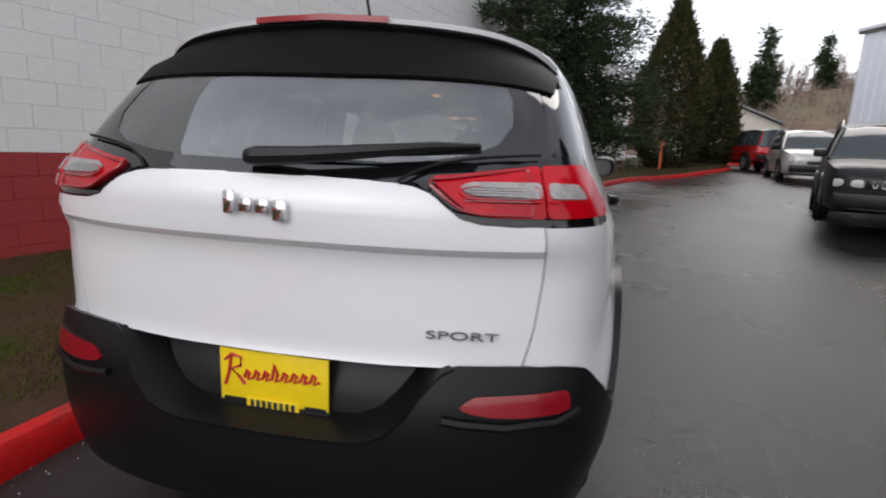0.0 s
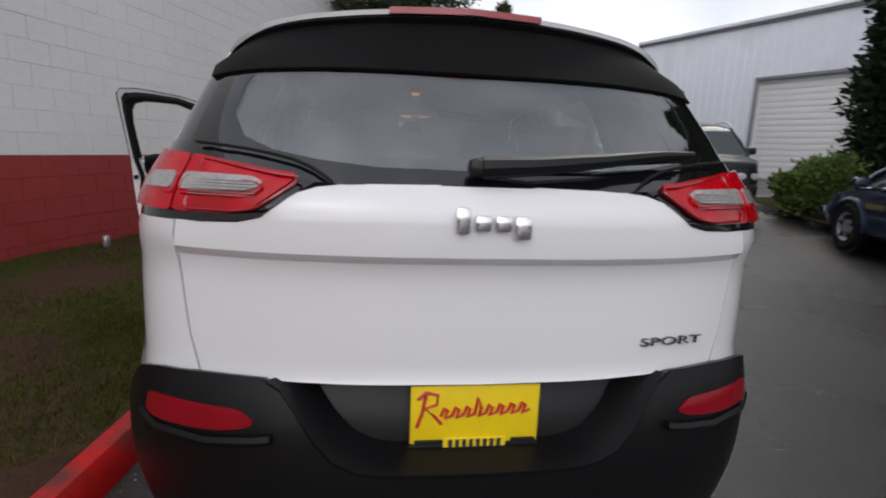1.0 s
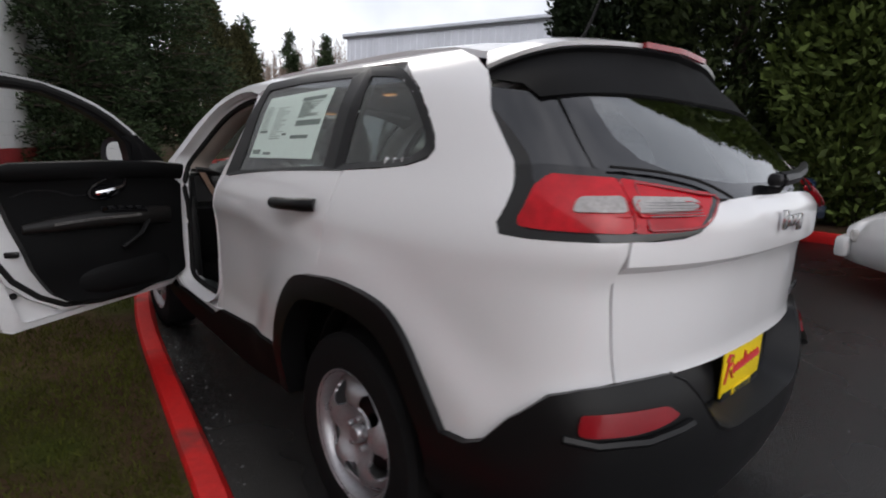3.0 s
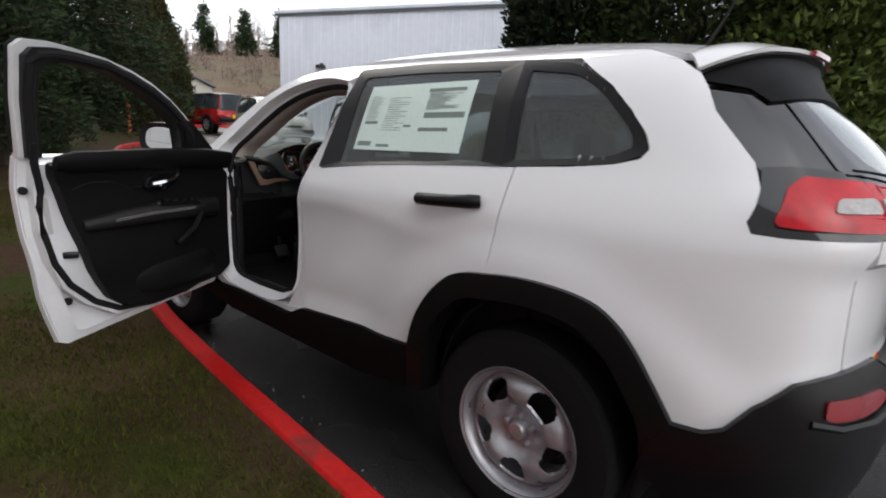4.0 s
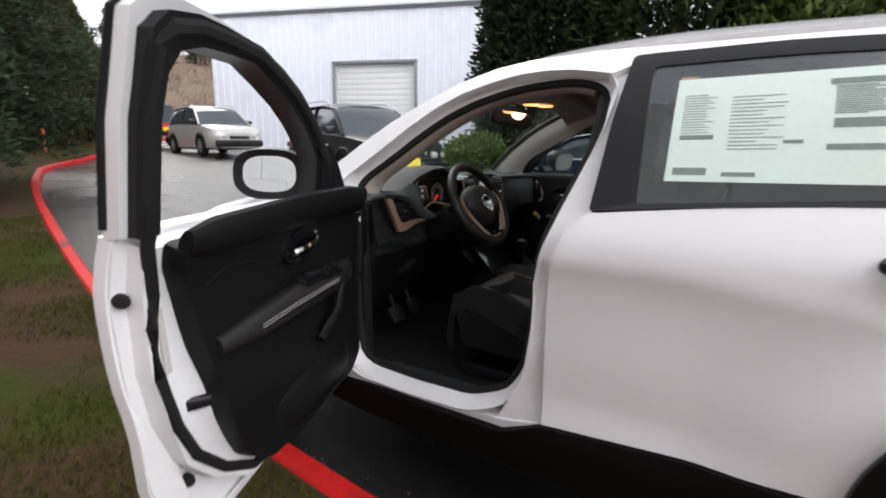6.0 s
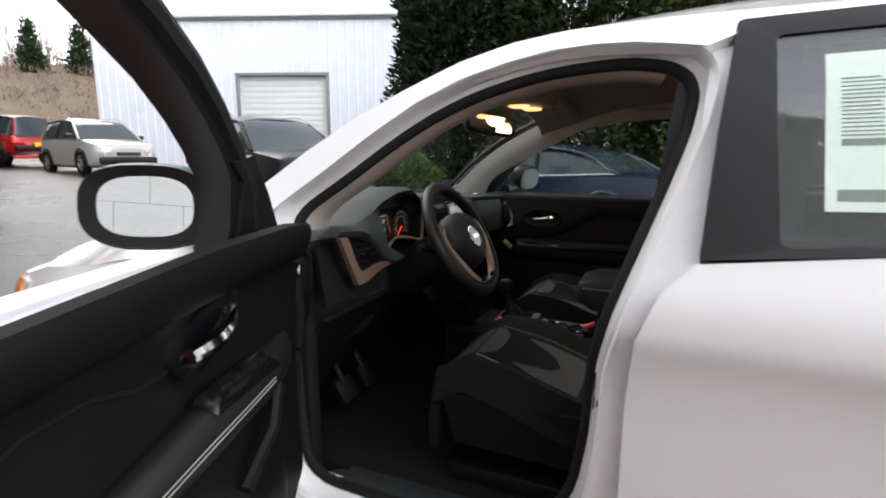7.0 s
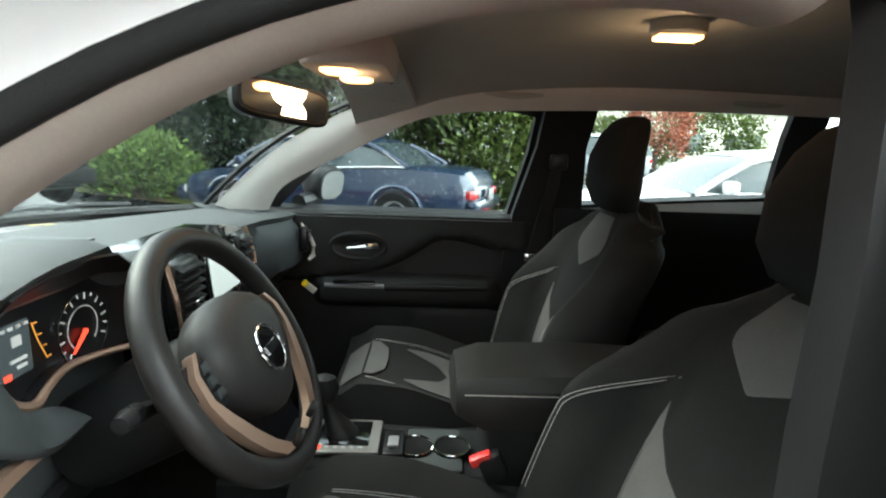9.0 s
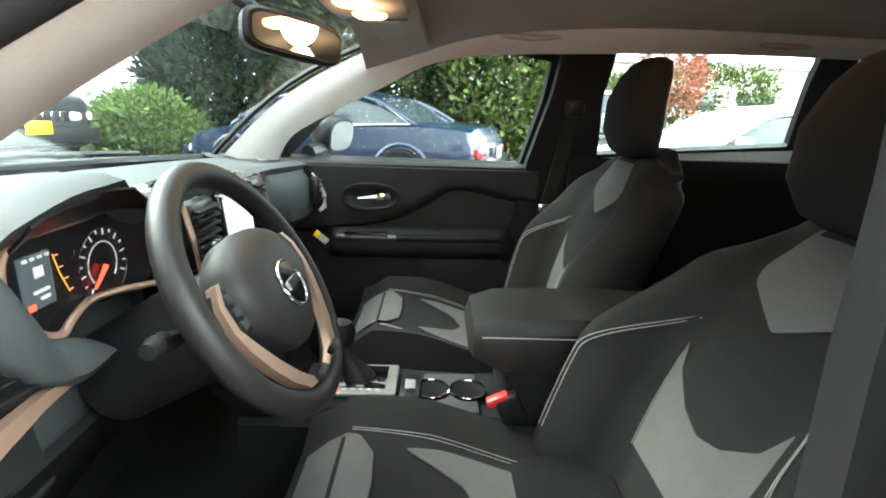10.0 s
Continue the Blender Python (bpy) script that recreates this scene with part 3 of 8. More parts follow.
# beige shed far behind; a black panel on its wall paints the doorway's shade
shed = thing("beige_shed", "beige rendered shed with a dark open doorway", "building", at=pose(10.9, 34.8, 0.95, 0, 0, -8))
gable = ((-2.7, -0.4), (2.7, -0.4), (2.7, 2.55), (0, 3.7), (-2.7, 2.55))
part("wall", loft([[(x, y, z) for x, z in gable] for y in (-2.0, 5.0)]), BEIGE, shed)
part("roof", join(box(-1.42, 1.5, 3.2, 3.2, 7.6, 0.1, 0.01, Matrix.Rotation(radians(-23), 4, "Y")), box(1.42, 1.5, 3.2, 3.2, 7.6, 0.1, 0.01, Matrix.Rotation(radians(23), 4, "Y"))), GREY_PLASTIC, shed)
part("doorway", box(1.3, -2.01, 0.85, 1.5, 0.04, 1.9), DIAL_BLACK, shed, "dark open doorway")

# the white sport-utility vehicle: body surface, mirrored about x = 0
plan_pts = [(0, 0.03), (-0.20, 0.034), (-0.40, 0.055), (-0.58, 0.10), (-0.71, 0.160), (-0.793, 0.255), (-0.842, 0.395), (-0.878, 0.61), (-0.906, 0.98), (-0.920, 1.45), (-0.926, 2.1), (-0.922, 2.9), (-0.905, 3.55), (-0.865, 4.0), (-0.76, 4.36), (-0.50, 4.56), (0, 4.64)]
plan_u = [0.0]
for a, b in zip(plan_pts, plan_pts[1:]):
    plan_u.append(plan_u[-1] + math.dist(a, b))
plan_x, plan_y = spline([(u, -p[0]) for u, p in zip(plan_u, plan_pts)]), spline([(u, p[1]) for u, p in zip(plan_u, plan_pts)])
side_in = spline([(0.2, 0.06), (0.42, 0.022), (0.55, 0.004), (0.75, -0.004), (0.95, 0.0), (1.08, 0.008), (1.17, 0.036), (1.27, 0.08), (1.40, 0.132), (1.50, 0.176), (1.57, 0.218), (1.62, 0.272), (1.66, 0.36)])
rear_in = spline([(0.2, 0.10), (0.36, 0.035), (0.50, 0.0), (0.62, -0.005), (0.70, 0.005), (0.775, 0.035), (0.80, 0.045), (0.90, 0.042), (1.0, 0.041), (1.06, 0.033), (1.088, -0.004), (1.17, -0.006), (1.22, 0.02), (1.26, 0.058), (1.40, 0.19), (1.51, 0.32), (1.57, 0.43), (1.62, 0.52)])
front_in = spline([(0.2, 0.12), (0.5, 0.0), (0.75, 0.0), (0.9, 0.12), (1.0, 0.45), (1.1, 0.9), (1.2, 1.2), (1.62, 1.5)])


def body(u, z):
    """A point of the skin; u runs from the middle of the rear (0) round the flank to the middle of the nose."""
    s, a = (-1 if u >= 0 else 1), abs(u)
    x, y = plan_x(a), plan_y(a)
    w = max(0.0, 1 - (y - 0.03) / 1.0) ** 1.5
    g = max(0.0, (y - 3.4) / 1.24) ** 1.6
    yy = y + rear_in(z) * w - front_in(z) * g
    xx = x * (1 - side_in(z) / 0.92)
    if z < 1.12 and x > 0.7:
        # swelling of the wheel arches, with the soft crease above them
        for cy in (0.97, 3.67):
            d = math.hypot((y - cy) * 0.86, max(0.0, z - 0.34))
            xx += 0.026 * (1 - soft(d, 0.56, 0.72)) * soft(z, 0.3, 0.6)
        # crease below the handles: the skin turns under it and fades out over the rear wheel
        drop = 1.03 - 0.055 * soft(2.2 - y, 0.3, 1.0) - z
        if drop > 0:
            xx -= 0.034 * (1 - math.exp(-drop / 0.085)) * (0.35 + 0.65 * soft(y, 1.3, 1.8)) * soft(y, 0.35, 0.75) * (1 - soft(y, 2.95, 3.3)) * (1 - 0.75 * (1 - soft(z, 0.45, 0.62)))
    return (s * xx, yy, z)


def u_at(z, x=None, y=None):
    """The u at which the skin at height z has the given |x| (rear) or y (flank)."""
    lo, hi = (0.0, plan_u[7]) if x is not None else (plan_u[3], plan_u[14])
    for _ in range(40):
        mid = (lo + hi) / 2
        p = body(mid, z)
        if (x is not None and abs(p[0]) < x) or (x is None and p[1] < y):
            lo = mid
        else:
            hi = mid
    return (lo + hi) / 2


def on_skin(pts):
    """(kind, value, z) rows to (u, z): 'x' on the rear, 'y' on the flank."""
    return [(u_at(z, x=v) if k == "x" else u_at(z, y=v), z) for k, v, z in pts]


def flank(*pts):
    return on_skin([("y", y, z) for y, z in pts])


car = thing("sport_utility_vehicle", "white compact sport-utility vehicle with black lower cladding, driver door open", "car")


def both(name, poly, mat, thick=0.012, cell=0.05, out=0.0, label="", parent=None):
    obs = []
    for side in (1, -1):
        obs.append(part(name, sheet([(side * u, z) for u, z in poly], body, thick, cell, out, flip=False), mat, parent or car, label))
    return obs


ARCH = [(1.43, 0.552), (1.40, 0.66), (1.335, 0.775), (1.25, 0.862), (1.18, 0.893), (1.10, 0.905), (0.98, 0.918), (0.85, 0.915), (0.74, 0.895), (0.665, 0.855), (0.60, 0.79), (0.53, 0.69), (0.48, 0.61)]
def catmull(pts, n=4):
    """A smooth line through the points, n steps to each stretch."""
    out = []
    for i in range(len(pts) - 1):
        p0, p1, p2, p3 = (np.array(pts[min(max(k, 0), len(pts) - 1)], float) for k in (i - 1, i, i + 1, i + 2))
        for k in range(n):
            t = k / n
            out.append(tuple(0.5 * (2 * p1 + (p2 - p0) * t + (2 * p0 - 5 * p1 + 4 * p2 - p3) * t * t + (3 * p1 - p0 - 3 * p2 + p3) * t ** 3)))
    return out + [tuple(pts[-1])]


ARCH = catmull(ARCH)
seam_x = spline([(0.79, 0.632), (0.88, 0.652), (1.0, 0.664), (1.11, 0.660), (1.29, 0.625)])
quarter = on_skin([("y", 1.10, 0.905), ("y", 1.085, 1.05), ("y", 1.07, 1.252), ("y", 0.9, 1.264), ("y", 0.76, 1.281), ("y", 0.69, 1.301), ("y", 0.672, 1.33), ("y", 0.69, 1.37), ("y", 0.75, 1.438), ("y", 0.83, 1.513), ("y", 0.915, 1.568), ("y", 0.98, 1.612), ("y", 0.80, 1.61), ("y", 0.66, 1.585), ("y", 0.60, 1.545), ("y", 0.535, 1.44), ("y", 0.47, 1.37), ("y", 0.415, 1.31), ("y", 0.39, 1.25), ("y", 0.40, 1.165), ("y", 0.385, 1.138), ("y", 0.32, 1.135)]
                  + [("x", seam_x(1.11) + 0.002, 1.140), ("x", seam_x(1.0) + 0.002, 1.0), ("x", seam_x(0.88) + 0.002, 0.88), ("x", seam_x(0.79) + 0.002, 0.792), ("x", 0.72, 0.783), ("y", 0.243, 0.768), ("y", 0.31, 0.70), ("y", 0.36, 0.63), ("y", 0.40, 0.61)] + [("y", y, z) for y, z in ARCH[:19:-1]])
both("quarter_panel", quarter, WHITE, 0.014, 0.04)
rear_door = flank(*ARCH[:21], (1.09, 1.05), (1.076, 1.25), (1.4, 1.236), (1.75, 1.208), (2.065, 1.172), (2.12, 1.12), (2.155, 1.03), (2.165, 0.9), (2.165, 0.505), (1.8, 0.53))
both("rear_door", rear_door, WHITE, 0.03, 0.022)
# roof side rail and windscreen pillar
rail = flank((0.66, 1.587), (0.80, 1.608), (0.98, 1.605), (1.25, 1.612), (1.65, 1.621), (1.98, 1.612), (2.03, 1.575), (2.07, 1.558), (2.13, 1.568), (2.2, 1.578), (2.28, 1.58), (2.37, 1.573), (2.46, 1.552), (2.56, 1.520), (2.66, 1.470), (2.76, 1.402), (2.87, 1.319), (2.98, 1.239), (3.04, 1.18), (3.24, 1.155), (3.16, 1.20), (3.06, 1.272), (2.935, 1.362), (2.827, 1.432), (2.695, 1.502), (2.573, 1.56), (2.456, 1.60), (2.34, 1.622), (1.9, 1.655), (1.2, 1.655), (0.8, 1.64))
both("roof_rail", rail, WHITE, 0.03, 0.022)
# roof skin
roof_mid = spline([(0.40, 1.66), (0.7, 1.695), (1.2, 1.728), (1.8, 1.742), (2.3, 1.718), (2.75, 1.63)])
roof_half = spline([(0.40, 0.50), (0.5, 0.57), (0.62, 0.60), (1.0, 0.615), (2.0, 0.615), (2.75, 0.60)])
roof_edge = spline([(0.40, 1.625), (0.62, 1.605), (0.8, 1.635), (1.2, 1.652), (1.9, 1.652), (2.35, 1.618), (2.6, 1.548), (2.75, 1.48)])


def roof_point(t, y):
    return (roof_half(y) * t, y, roof_edge(y) + (roof_mid(y) - roof_edge(y)) * (1 - abs(t) ** 2.4))


roof_rows = [[roof_point(t, y + 0.16 * (1 - t * t) * soft(y, 2.2, 2.58)) for t in np.linspace(-1, 1, 25)] for y in np.linspace(0.62, 2.58, 34)]
part("roof", slab(roof_rows, 0.02), WHITE, car)
# roof spoiler with the high brake lamp
lip_x = spline([(0, 0.0), (0.3, 0.2), (0.6, 0.4), (0.74, 0.5), (0.84, 0.56), (0.91, 0.603), (0.96, 0.634), (1.0, 0.658)])
lip_y = spline([(0, 0.395), (0.2, 0.41), (0.4, 0.45), (0.5, 0.483), (0.57, 0.52), (0.62, 0.560), (0.658, 0.610)])
lip_z = spline([(0, 1.662), (0.2, 1.656), (0.4, 1.642), (0.5, 1.628), (0.57, 1.608), (0.62, 1.586), (0.658, 1.560)])
ts = np.linspace(-1, 1, 41)


def lip(t):
    x = lip_x(abs(t))
    return Vector((math.copysign(x, t), lip_y(x), lip_z(x)))


sp_rows = []
for f in np.linspace(0, 1, 8):
    sp_rows.append([tuple(Vector(roof_point(t, 0.66)).lerp(lip(t), f) + Vector((0, 0, 0.012 * math.sin(math.pi * f)))) for t in ts])
spoiler = part("spoiler", slab(sp_rows, 0.012), WHITE, car, "white roof spoiler")
low_edge = [Vector(body(math.copysign(u_at(1.492 - 0.03 * abs(t) ** 4, x=0.65 * abs(t)), -t) if abs(t) > 1e-6 else 0.0, 1.492 - 0.03 * abs(t) ** 4)) + Vector((0, 0.002, 0)) for t in ts]
under = [[tuple(lip(t) + Vector((0, 0.003, -0.015))) for t in ts], [tuple(lip(t) + Vector((0, 0.016, -0.032))) for t in ts], [tuple((lip(t) + Vector((0, 0.02, -0.03))).lerp(q, 0.55) + Vector((0, 0.02 - 0.06 * t * t, 0.004))) for t, q in zip(ts, low_edge)], [tuple(q) for q in low_edge]]
part("spoiler_underside", slab(under, 0.008), SOOT, spoiler, "black underside")
brake = [[tuple(lip(k) + Vector((0, -0.006, dz))) for k in np.linspace(-0.315, 0.28, 14)] for dz in (-0.014, 0.002)]
part("high_brake_lamp", slab(brake, 0.012), DARK_RED_LENS, spoiler, "narrow red brake lamp")
# rear hatch
hatch_half = [("x", 0.0, 0.782), ("x", 0.3, 0.783), ("x", 0.55, 0.787), ("x", seam_x(0.79) - 0.003, 0.792), ("x", seam_x(0.88) - 0.003, 0.88), ("x", seam_x(1.0) - 0.003, 1.0), ("x", seam_x(1.11) - 0.003, 1.142), ("x", 0.60, 1.14), ("x", 0.52, 1.144), ("x", 0.475, 1.155), ("x", 0.44, 1.18), ("x", 0.405, 1.207), ("x", 0.36, 1.222), ("x", 0.30, 1.23), ("x", 0.0, 1.236)]
hp = on_skin(hatch_half)
hatch_poly = hp + [(-u, z) for u, z in hp[-2:0:-1]]
hatch = part("hatch", sheet(hatch_poly, body, 0.03, 0.022), WHITE, car, "white tailgate with a raised ledge")
# rear window and its black surround
win_out = on_skin([("x", 0.0, 1.232), ("x", 0.30, 1.228), ("x", 0.42, 1.232), ("x", 0.56, 1.258), ("x", 0.655, 1.30), ("x", 0.645, 1.36), ("x", 0.62, 1.45), ("x", 0.57, 1.535), ("x", 0.4, 1.555), ("x", 0.0, 1.56)])
win_in = on_skin([("x", 0.0, 1.262), ("x", 0.24, 1.264), ("x", 0.36, 1.275), ("x", 0.46, 1.292), ("x", 0.53, 1.32), ("x", 0.56, 1.37), ("x", 0.55, 1.44), ("x", 0.52, 1.495), ("x", 0.36, 1.515), ("x", 0.0, 1.52)])
wo, wi = (p + [(-u, z) for u, z in p[-2:0:-1]] for p in (win_out, win_in))
part("window_surround", ring_sheet(wo, wi, body, 0.012, 0.002, steps=3), FRIT, hatch, "gloss black glass border")
rear_pane = part("rear_window", sheet(wi, body, 0.005, 0.06, 0.0), WINDOW_REAR, hatch, "tinted rear glass")
rear_pane.visible_shadow = False
for s in (1, -1):
    corner = on_skin([("x", 0.64, 1.29), ("x", 0.655, 1.302), ("x", 0.648, 1.36), ("x", 0.625, 1.45), ("x", 0.615, 1.475), ("y", 0.575, 1.50), ("y", 0.535, 1.44), ("y", 0.47, 1.37), ("y", 0.42, 1.312), ("y", 0.40, 1.292)])
    part("corner_trim", sheet([(s * u, z) for u, z in corner], body, 0.012, 0.04, -0.002), FRIT, car, "gloss black corner trim")
# wiper
wip = part("wiper", join(tube([(-0.02, 0.055, 1.272), (0.10, 0.052, 1.280), (0.26, 0.075, 1.296), (0.40, 0.11, 1.312), (0.50, 0.135, 1.318)], 0.012, 8, taper=[2.0, 1.7, 1.3, 1.0, 0.6]), box(-0.02, 0.06, 1.272, 0.06, 0.04, 0.04, 0.015)), TRIM, hatch, "black wiper arm")
part("blade", tube([(0.06, 0.09, 1.272), (0.28, 0.10, 1.29), (0.5, 0.145, 1.306)], 0.007, 6), RUBBER, wip)
# tail lamps: black surround, red lenses split at the seam, clear bar
lamp_out = [("x", 0.365, 1.23), ("x", 0.43, 1.19), ("x", 0.47, 1.157), ("x", 0.52, 1.145), ("x", 0.66, 1.141), ("y", 0.32, 1.135), ("y", 0.385, 1.138), ("y", 0.40, 1.165), ("y", 0.39, 1.25), ("y", 0.40, 1.30), ("y", 0.34, 1.305), ("x", 0.66, 1.30), ("x", 0.54, 1.268), ("x", 0.44, 1.245)]
lamp_in = [("x", 0.402, 1.240), ("x", 0.404, 1.228), ("x", 0.455, 1.192), ("x", 0.49, 1.170), ("x", 0.535, 1.162), ("x", seam_x(1.15), 1.160), ("x", seam_x(1.27), 1.272), ("x", 0.54, 1.258), ("x", 0.45, 1.244)]
lamp_outer = [("x", seam_x(1.15) + 0.004, 1.160), ("y", 0.29, 1.157), ("y", 0.338, 1.160), ("y", 0.346, 1.175), ("y", 0.338, 1.248), ("y", 0.315, 1.278), ("x", seam_x(1.27) + 0.004, 1.27)]
bar_in = [("x", 0.462, 1.219), ("x", 0.478, 1.206), ("x", 0.505, 1.200), ("x", seam_x(1.18) - 0.006, 1.198), ("x", seam_x(1.22) - 0.006, 1.231), ("x", 0.485, 1.228)]
bar_out = [("x", seam_x(1.18) + 0.010, 1.198), ("y", 0.238, 1.196), ("y", 0.240, 1.228), ("x", seam_x(1.22) + 0.010, 1.231)]
lamp_of = {}
for s in (1, -1):
    tail = lamp_of[s] = part("tail_lamp", sheet([(s * u, z) for u, z in on_skin(lamp_out)], body, 0.03, 0.04, 0.001), GLOSS_BLACK, car, "wraparound red tail lamp in a black surround")
    for nm, poly, mat_, o in (("inner_lens", lamp_in, RED_LENS, 0.012), ("outer_lens", lamp_outer, RED_LENS, 0.014), ("clear_bar", bar_in, LAMP_CLEAR, 0.017), ("clear_bar", bar_out, LAMP_CLEAR, 0.018)):
        part(nm, sheet(rounded([(s * u, z) for u, z in on_skin(poly)], 0.012, 3), body, 0.02, 0.03, o), mat_, tail)
for s in (1, -1):
    for k in range(6):
        z = 1.199 + 0.0058 * k
        line = [Vector(body(s * u_at(z, x=x), z)) + Vector((s * 0.008, -0.0265, 0)) for x in np.linspace(0.488, 0.632, 6)]
        part("lens_rib", tube([tuple(p) for p in line], 0.001, 4), GREY_PLASTIC, lamp_of[s])
    seal = [Vector(body(s * u_at(z, x=x), z)) + Vector((0, -0.014, 0.004)) for x, z in ((0.327, 1.229), (0.348, 1.243), (0.371, 1.256), (0.411, 1.271), (0.46, 1.281), (0.515, 1.289), (0.575, 1.295), (0.635, 1.299))]
    part("lamp_seal", tube([tuple(p) for p in seal], 0.004, 6), RUBBER, lamp_of[s])
    for poly in (lamp_in, lamp_outer):
        rim = [Vector(body(s * u, z)) for u, z in rounded(on_skin(poly), 0.012, 3)]
        mid = sum(rim, Vector()) / len(rim)
        part("lens_edge", tube([tuple(p.lerp(mid, 0.08) + Vector((s * 0.012, -0.0235, 0.003))) for p in rim], 0.0035, 6, closed=True), DARK_RED_LENS, lamp_of[s])
    for poly in (bar_in, bar_out):
        rim = [Vector(body(s * u, z)) for u, z in rounded(on_skin(poly), 0.010, 3)]
        part("bar_frame", tube([tuple(p + Vector((-s * 0.003, -0.019, 0))) for p in rim], 0.0028, 6, closed=True), RED_LENS, lamp_of[s])
# rear bumper: black, with the raised lip round the plate recess
bump_half = [("x", 0.0, 0.60), ("x", 0.22, 0.602), ("x", 0.275, 0.610), ("x", 0.325, 0.633), ("x", 0.37, 0.682), ("x", 0.41, 0.738), ("x", 0.44, 0.775), ("x", 0.475, 0.791), ("x", 0.60, 0.792), ("x", 0.72, 0.786), ("y", 0.243, 0.772), ("y", 0.315, 0.70), ("y", 0.365, 0.632), ("y", 0.41, 0.612), ("y", 0.49, 0.61), ("y", 0.53, 0.55), ("y", 0.56, 0.44), ("y", 0.45, 0.345), ("x", 0.70, 0.335), ("x", 0.4, 0.345), ("x", 0.0, 0.35)]
bp = on_skin(bump_half)
bumper = part("rear_bumper", sheet(bp + [(-u, z) for u, z in bp[-2:0:-1]], body, 0.05, 0.04, 0.022), CLAD, car, "black grained-plastic rear bumper")
recess = on_skin([("x", 0.0, 0.59), ("x", 0.30, 0.592), ("x", 0.34, 0.63), ("x", 0.40, 0.72), ("x", 0.46, 0.785), ("x", 0.0, 0.785)])
part("plate_recess", sheet(recess + [(-u, z) for u, z in recess[-2:0:-1]], body, 0.02, 0.05, -0.072), TRIM, bumper, "dark recess round the plate")
for s in (1, -1):
    refl = [("x", 0.485, 0.704), ("x", 0.515, 0.692), ("x", 0.56, 0.684), ("x", 0.62, 0.681), ("x", 0.72, 0.685), ("y", 0.185, 0.692), ("y", 0.187, 0.734), ("x", 0.70, 0.733), ("x", 0.60, 0.729), ("x", 0.52, 0.726)]
    part("reflector", sheet(rounded([(s * u, z) for u, z in on_skin(refl)], 0.012, 3), body, 0.02, 0.03, 0.028), REFLECTOR, bumper, "red bumper reflector")
    lip = on_skin([("x", 0.455, 0.682), ("x", 0.50, 0.674), ("x", 0.60, 0.664), ("x", 0.72, 0.668), ("x", 0.775, 0.680)])
    part("reflector_lip", tube([tuple(Vector(body(s * u, z)) + Vector((0, -0.032, 0))) for u, z in lip], 0.012, 6), CLAD, bumper)
# sloping flanks between the lip of the bumper and the recess
slope_out = [(0.475, 0.7915), (0.44, 0.775), (0.41, 0.738), (0.37, 0.682), (0.325, 0.633), (0.275, 0.610), (0.22, 0.602), (0.11, 0.6005), (0.0, 0.60)]
slope_in = [(0.40, 0.7915), (0.375, 0.775), (0.36, 0.745), (0.325, 0.70), (0.28, 0.655), (0.235, 0.634), (0.19, 0.627), (0.095, 0.626), (0.0, 0.626)]
slope_rows = []
for s in (1, -1):
    half_rows = []
    for (a, b), (c, d) in zip(slope_out, slope_in):
        p, q = Vector(body(s * u_at(b, x=a), b)) + Vector((0, -0.021, 0)), Vector(body(s * u_at(d, x=c), d)) + Vector((0, 0.072, 0))
        half_rows.append([tuple(p + Vector((0, -0.004, -0.008))), tuple(p + Vector((0, -0.006, 0.002))), tuple(p.lerp(q, 0.5) + Vector((0, -0.004, 0))), tuple(q)])
    slope_rows += half_rows if s == 1 else half_rows[-2::-1]
part("recess_flank", slab(slope_rows, 0.004), CLAD, bumper)
# plate with its frame
plate = part("number_plate", box(0.0, 0.086, 0.697, 0.306, 0.006, 0.15, 0.002), YELLOW, bumper, "yellow dealer plate with red brush lettering shapes")
part("plate_frame", join(box(0, 0.084, 0.622, 0.312, 0.012, 0.014, 0.003), box(-0.1, 0.0815, 0.632, 0.085, 0.006, 0.012, 0.002), box(0.118, 0.0815, 0.632, 0.06, 0.006, 0.012, 0.002)), TRIM, plate)
part("frame_tab", box(0.0, 0.080, 0.630, 0.15, 0.006, 0.030, 0.002), YELLOW, plate, "yellow tab of the plate frame")
for i in range(8):
    part("print_bar", box(-0.058 + i * 0.0165, 0.0765, 0.630, 0.010, 0.002, 0.020), INK, plate)
strokes = [[(-0.137, 0.735), (-0.118, 0.752), (-0.09, 0.745), (-0.092, 0.722), (-0.12, 0.712), (-0.095, 0.69), (-0.08, 0.672)], [(-0.138, 0.665), (-0.126, 0.70), (-0.118, 0.748)]]
for i in range(8):
    x0, rise = -0.082 + i * 0.0265, 0.688 + 0.0015 * i
    tall = 0.045 if i == 3 else 0.024
    strokes.append([(x0, rise + 0.004), (x0 + 0.008, rise + tall), (x0 + 0.016, rise + 0.018), (x0 + 0.010, rise - 0.002), (x0 + 0.027, rise + 0.006)])
brush = part("brush_script", join(*[tube([(x, 0.0815, z + 0.006) for x, z in st], 0.0042, 6) for st in strokes]), SCRIPT_RED, plate, "red brush-stroke marks")
tagged(brush, kind="stuff")
# chrome name badge as plain shapes, and the trim badge
badge = []
for x0, w, h0, h1 in ((-0.078, 0.030, -0.022, 0.034), (-0.038, 0.034, -0.016, 0.018), (0.004, 0.034, -0.016, 0.018), (0.046, 0.036, -0.032, 0.018)):
    yb = body(x0 + w / 2, 1.155)[1] - 0.012
    badge.append(box(x0 + w / 2, yb, 1.16 + (h0 + h1) / 2, w, 0.014, h1 - h0, 0.007))
part("badge", join(*badge), CHROME, hatch, "chrome badge shapes")


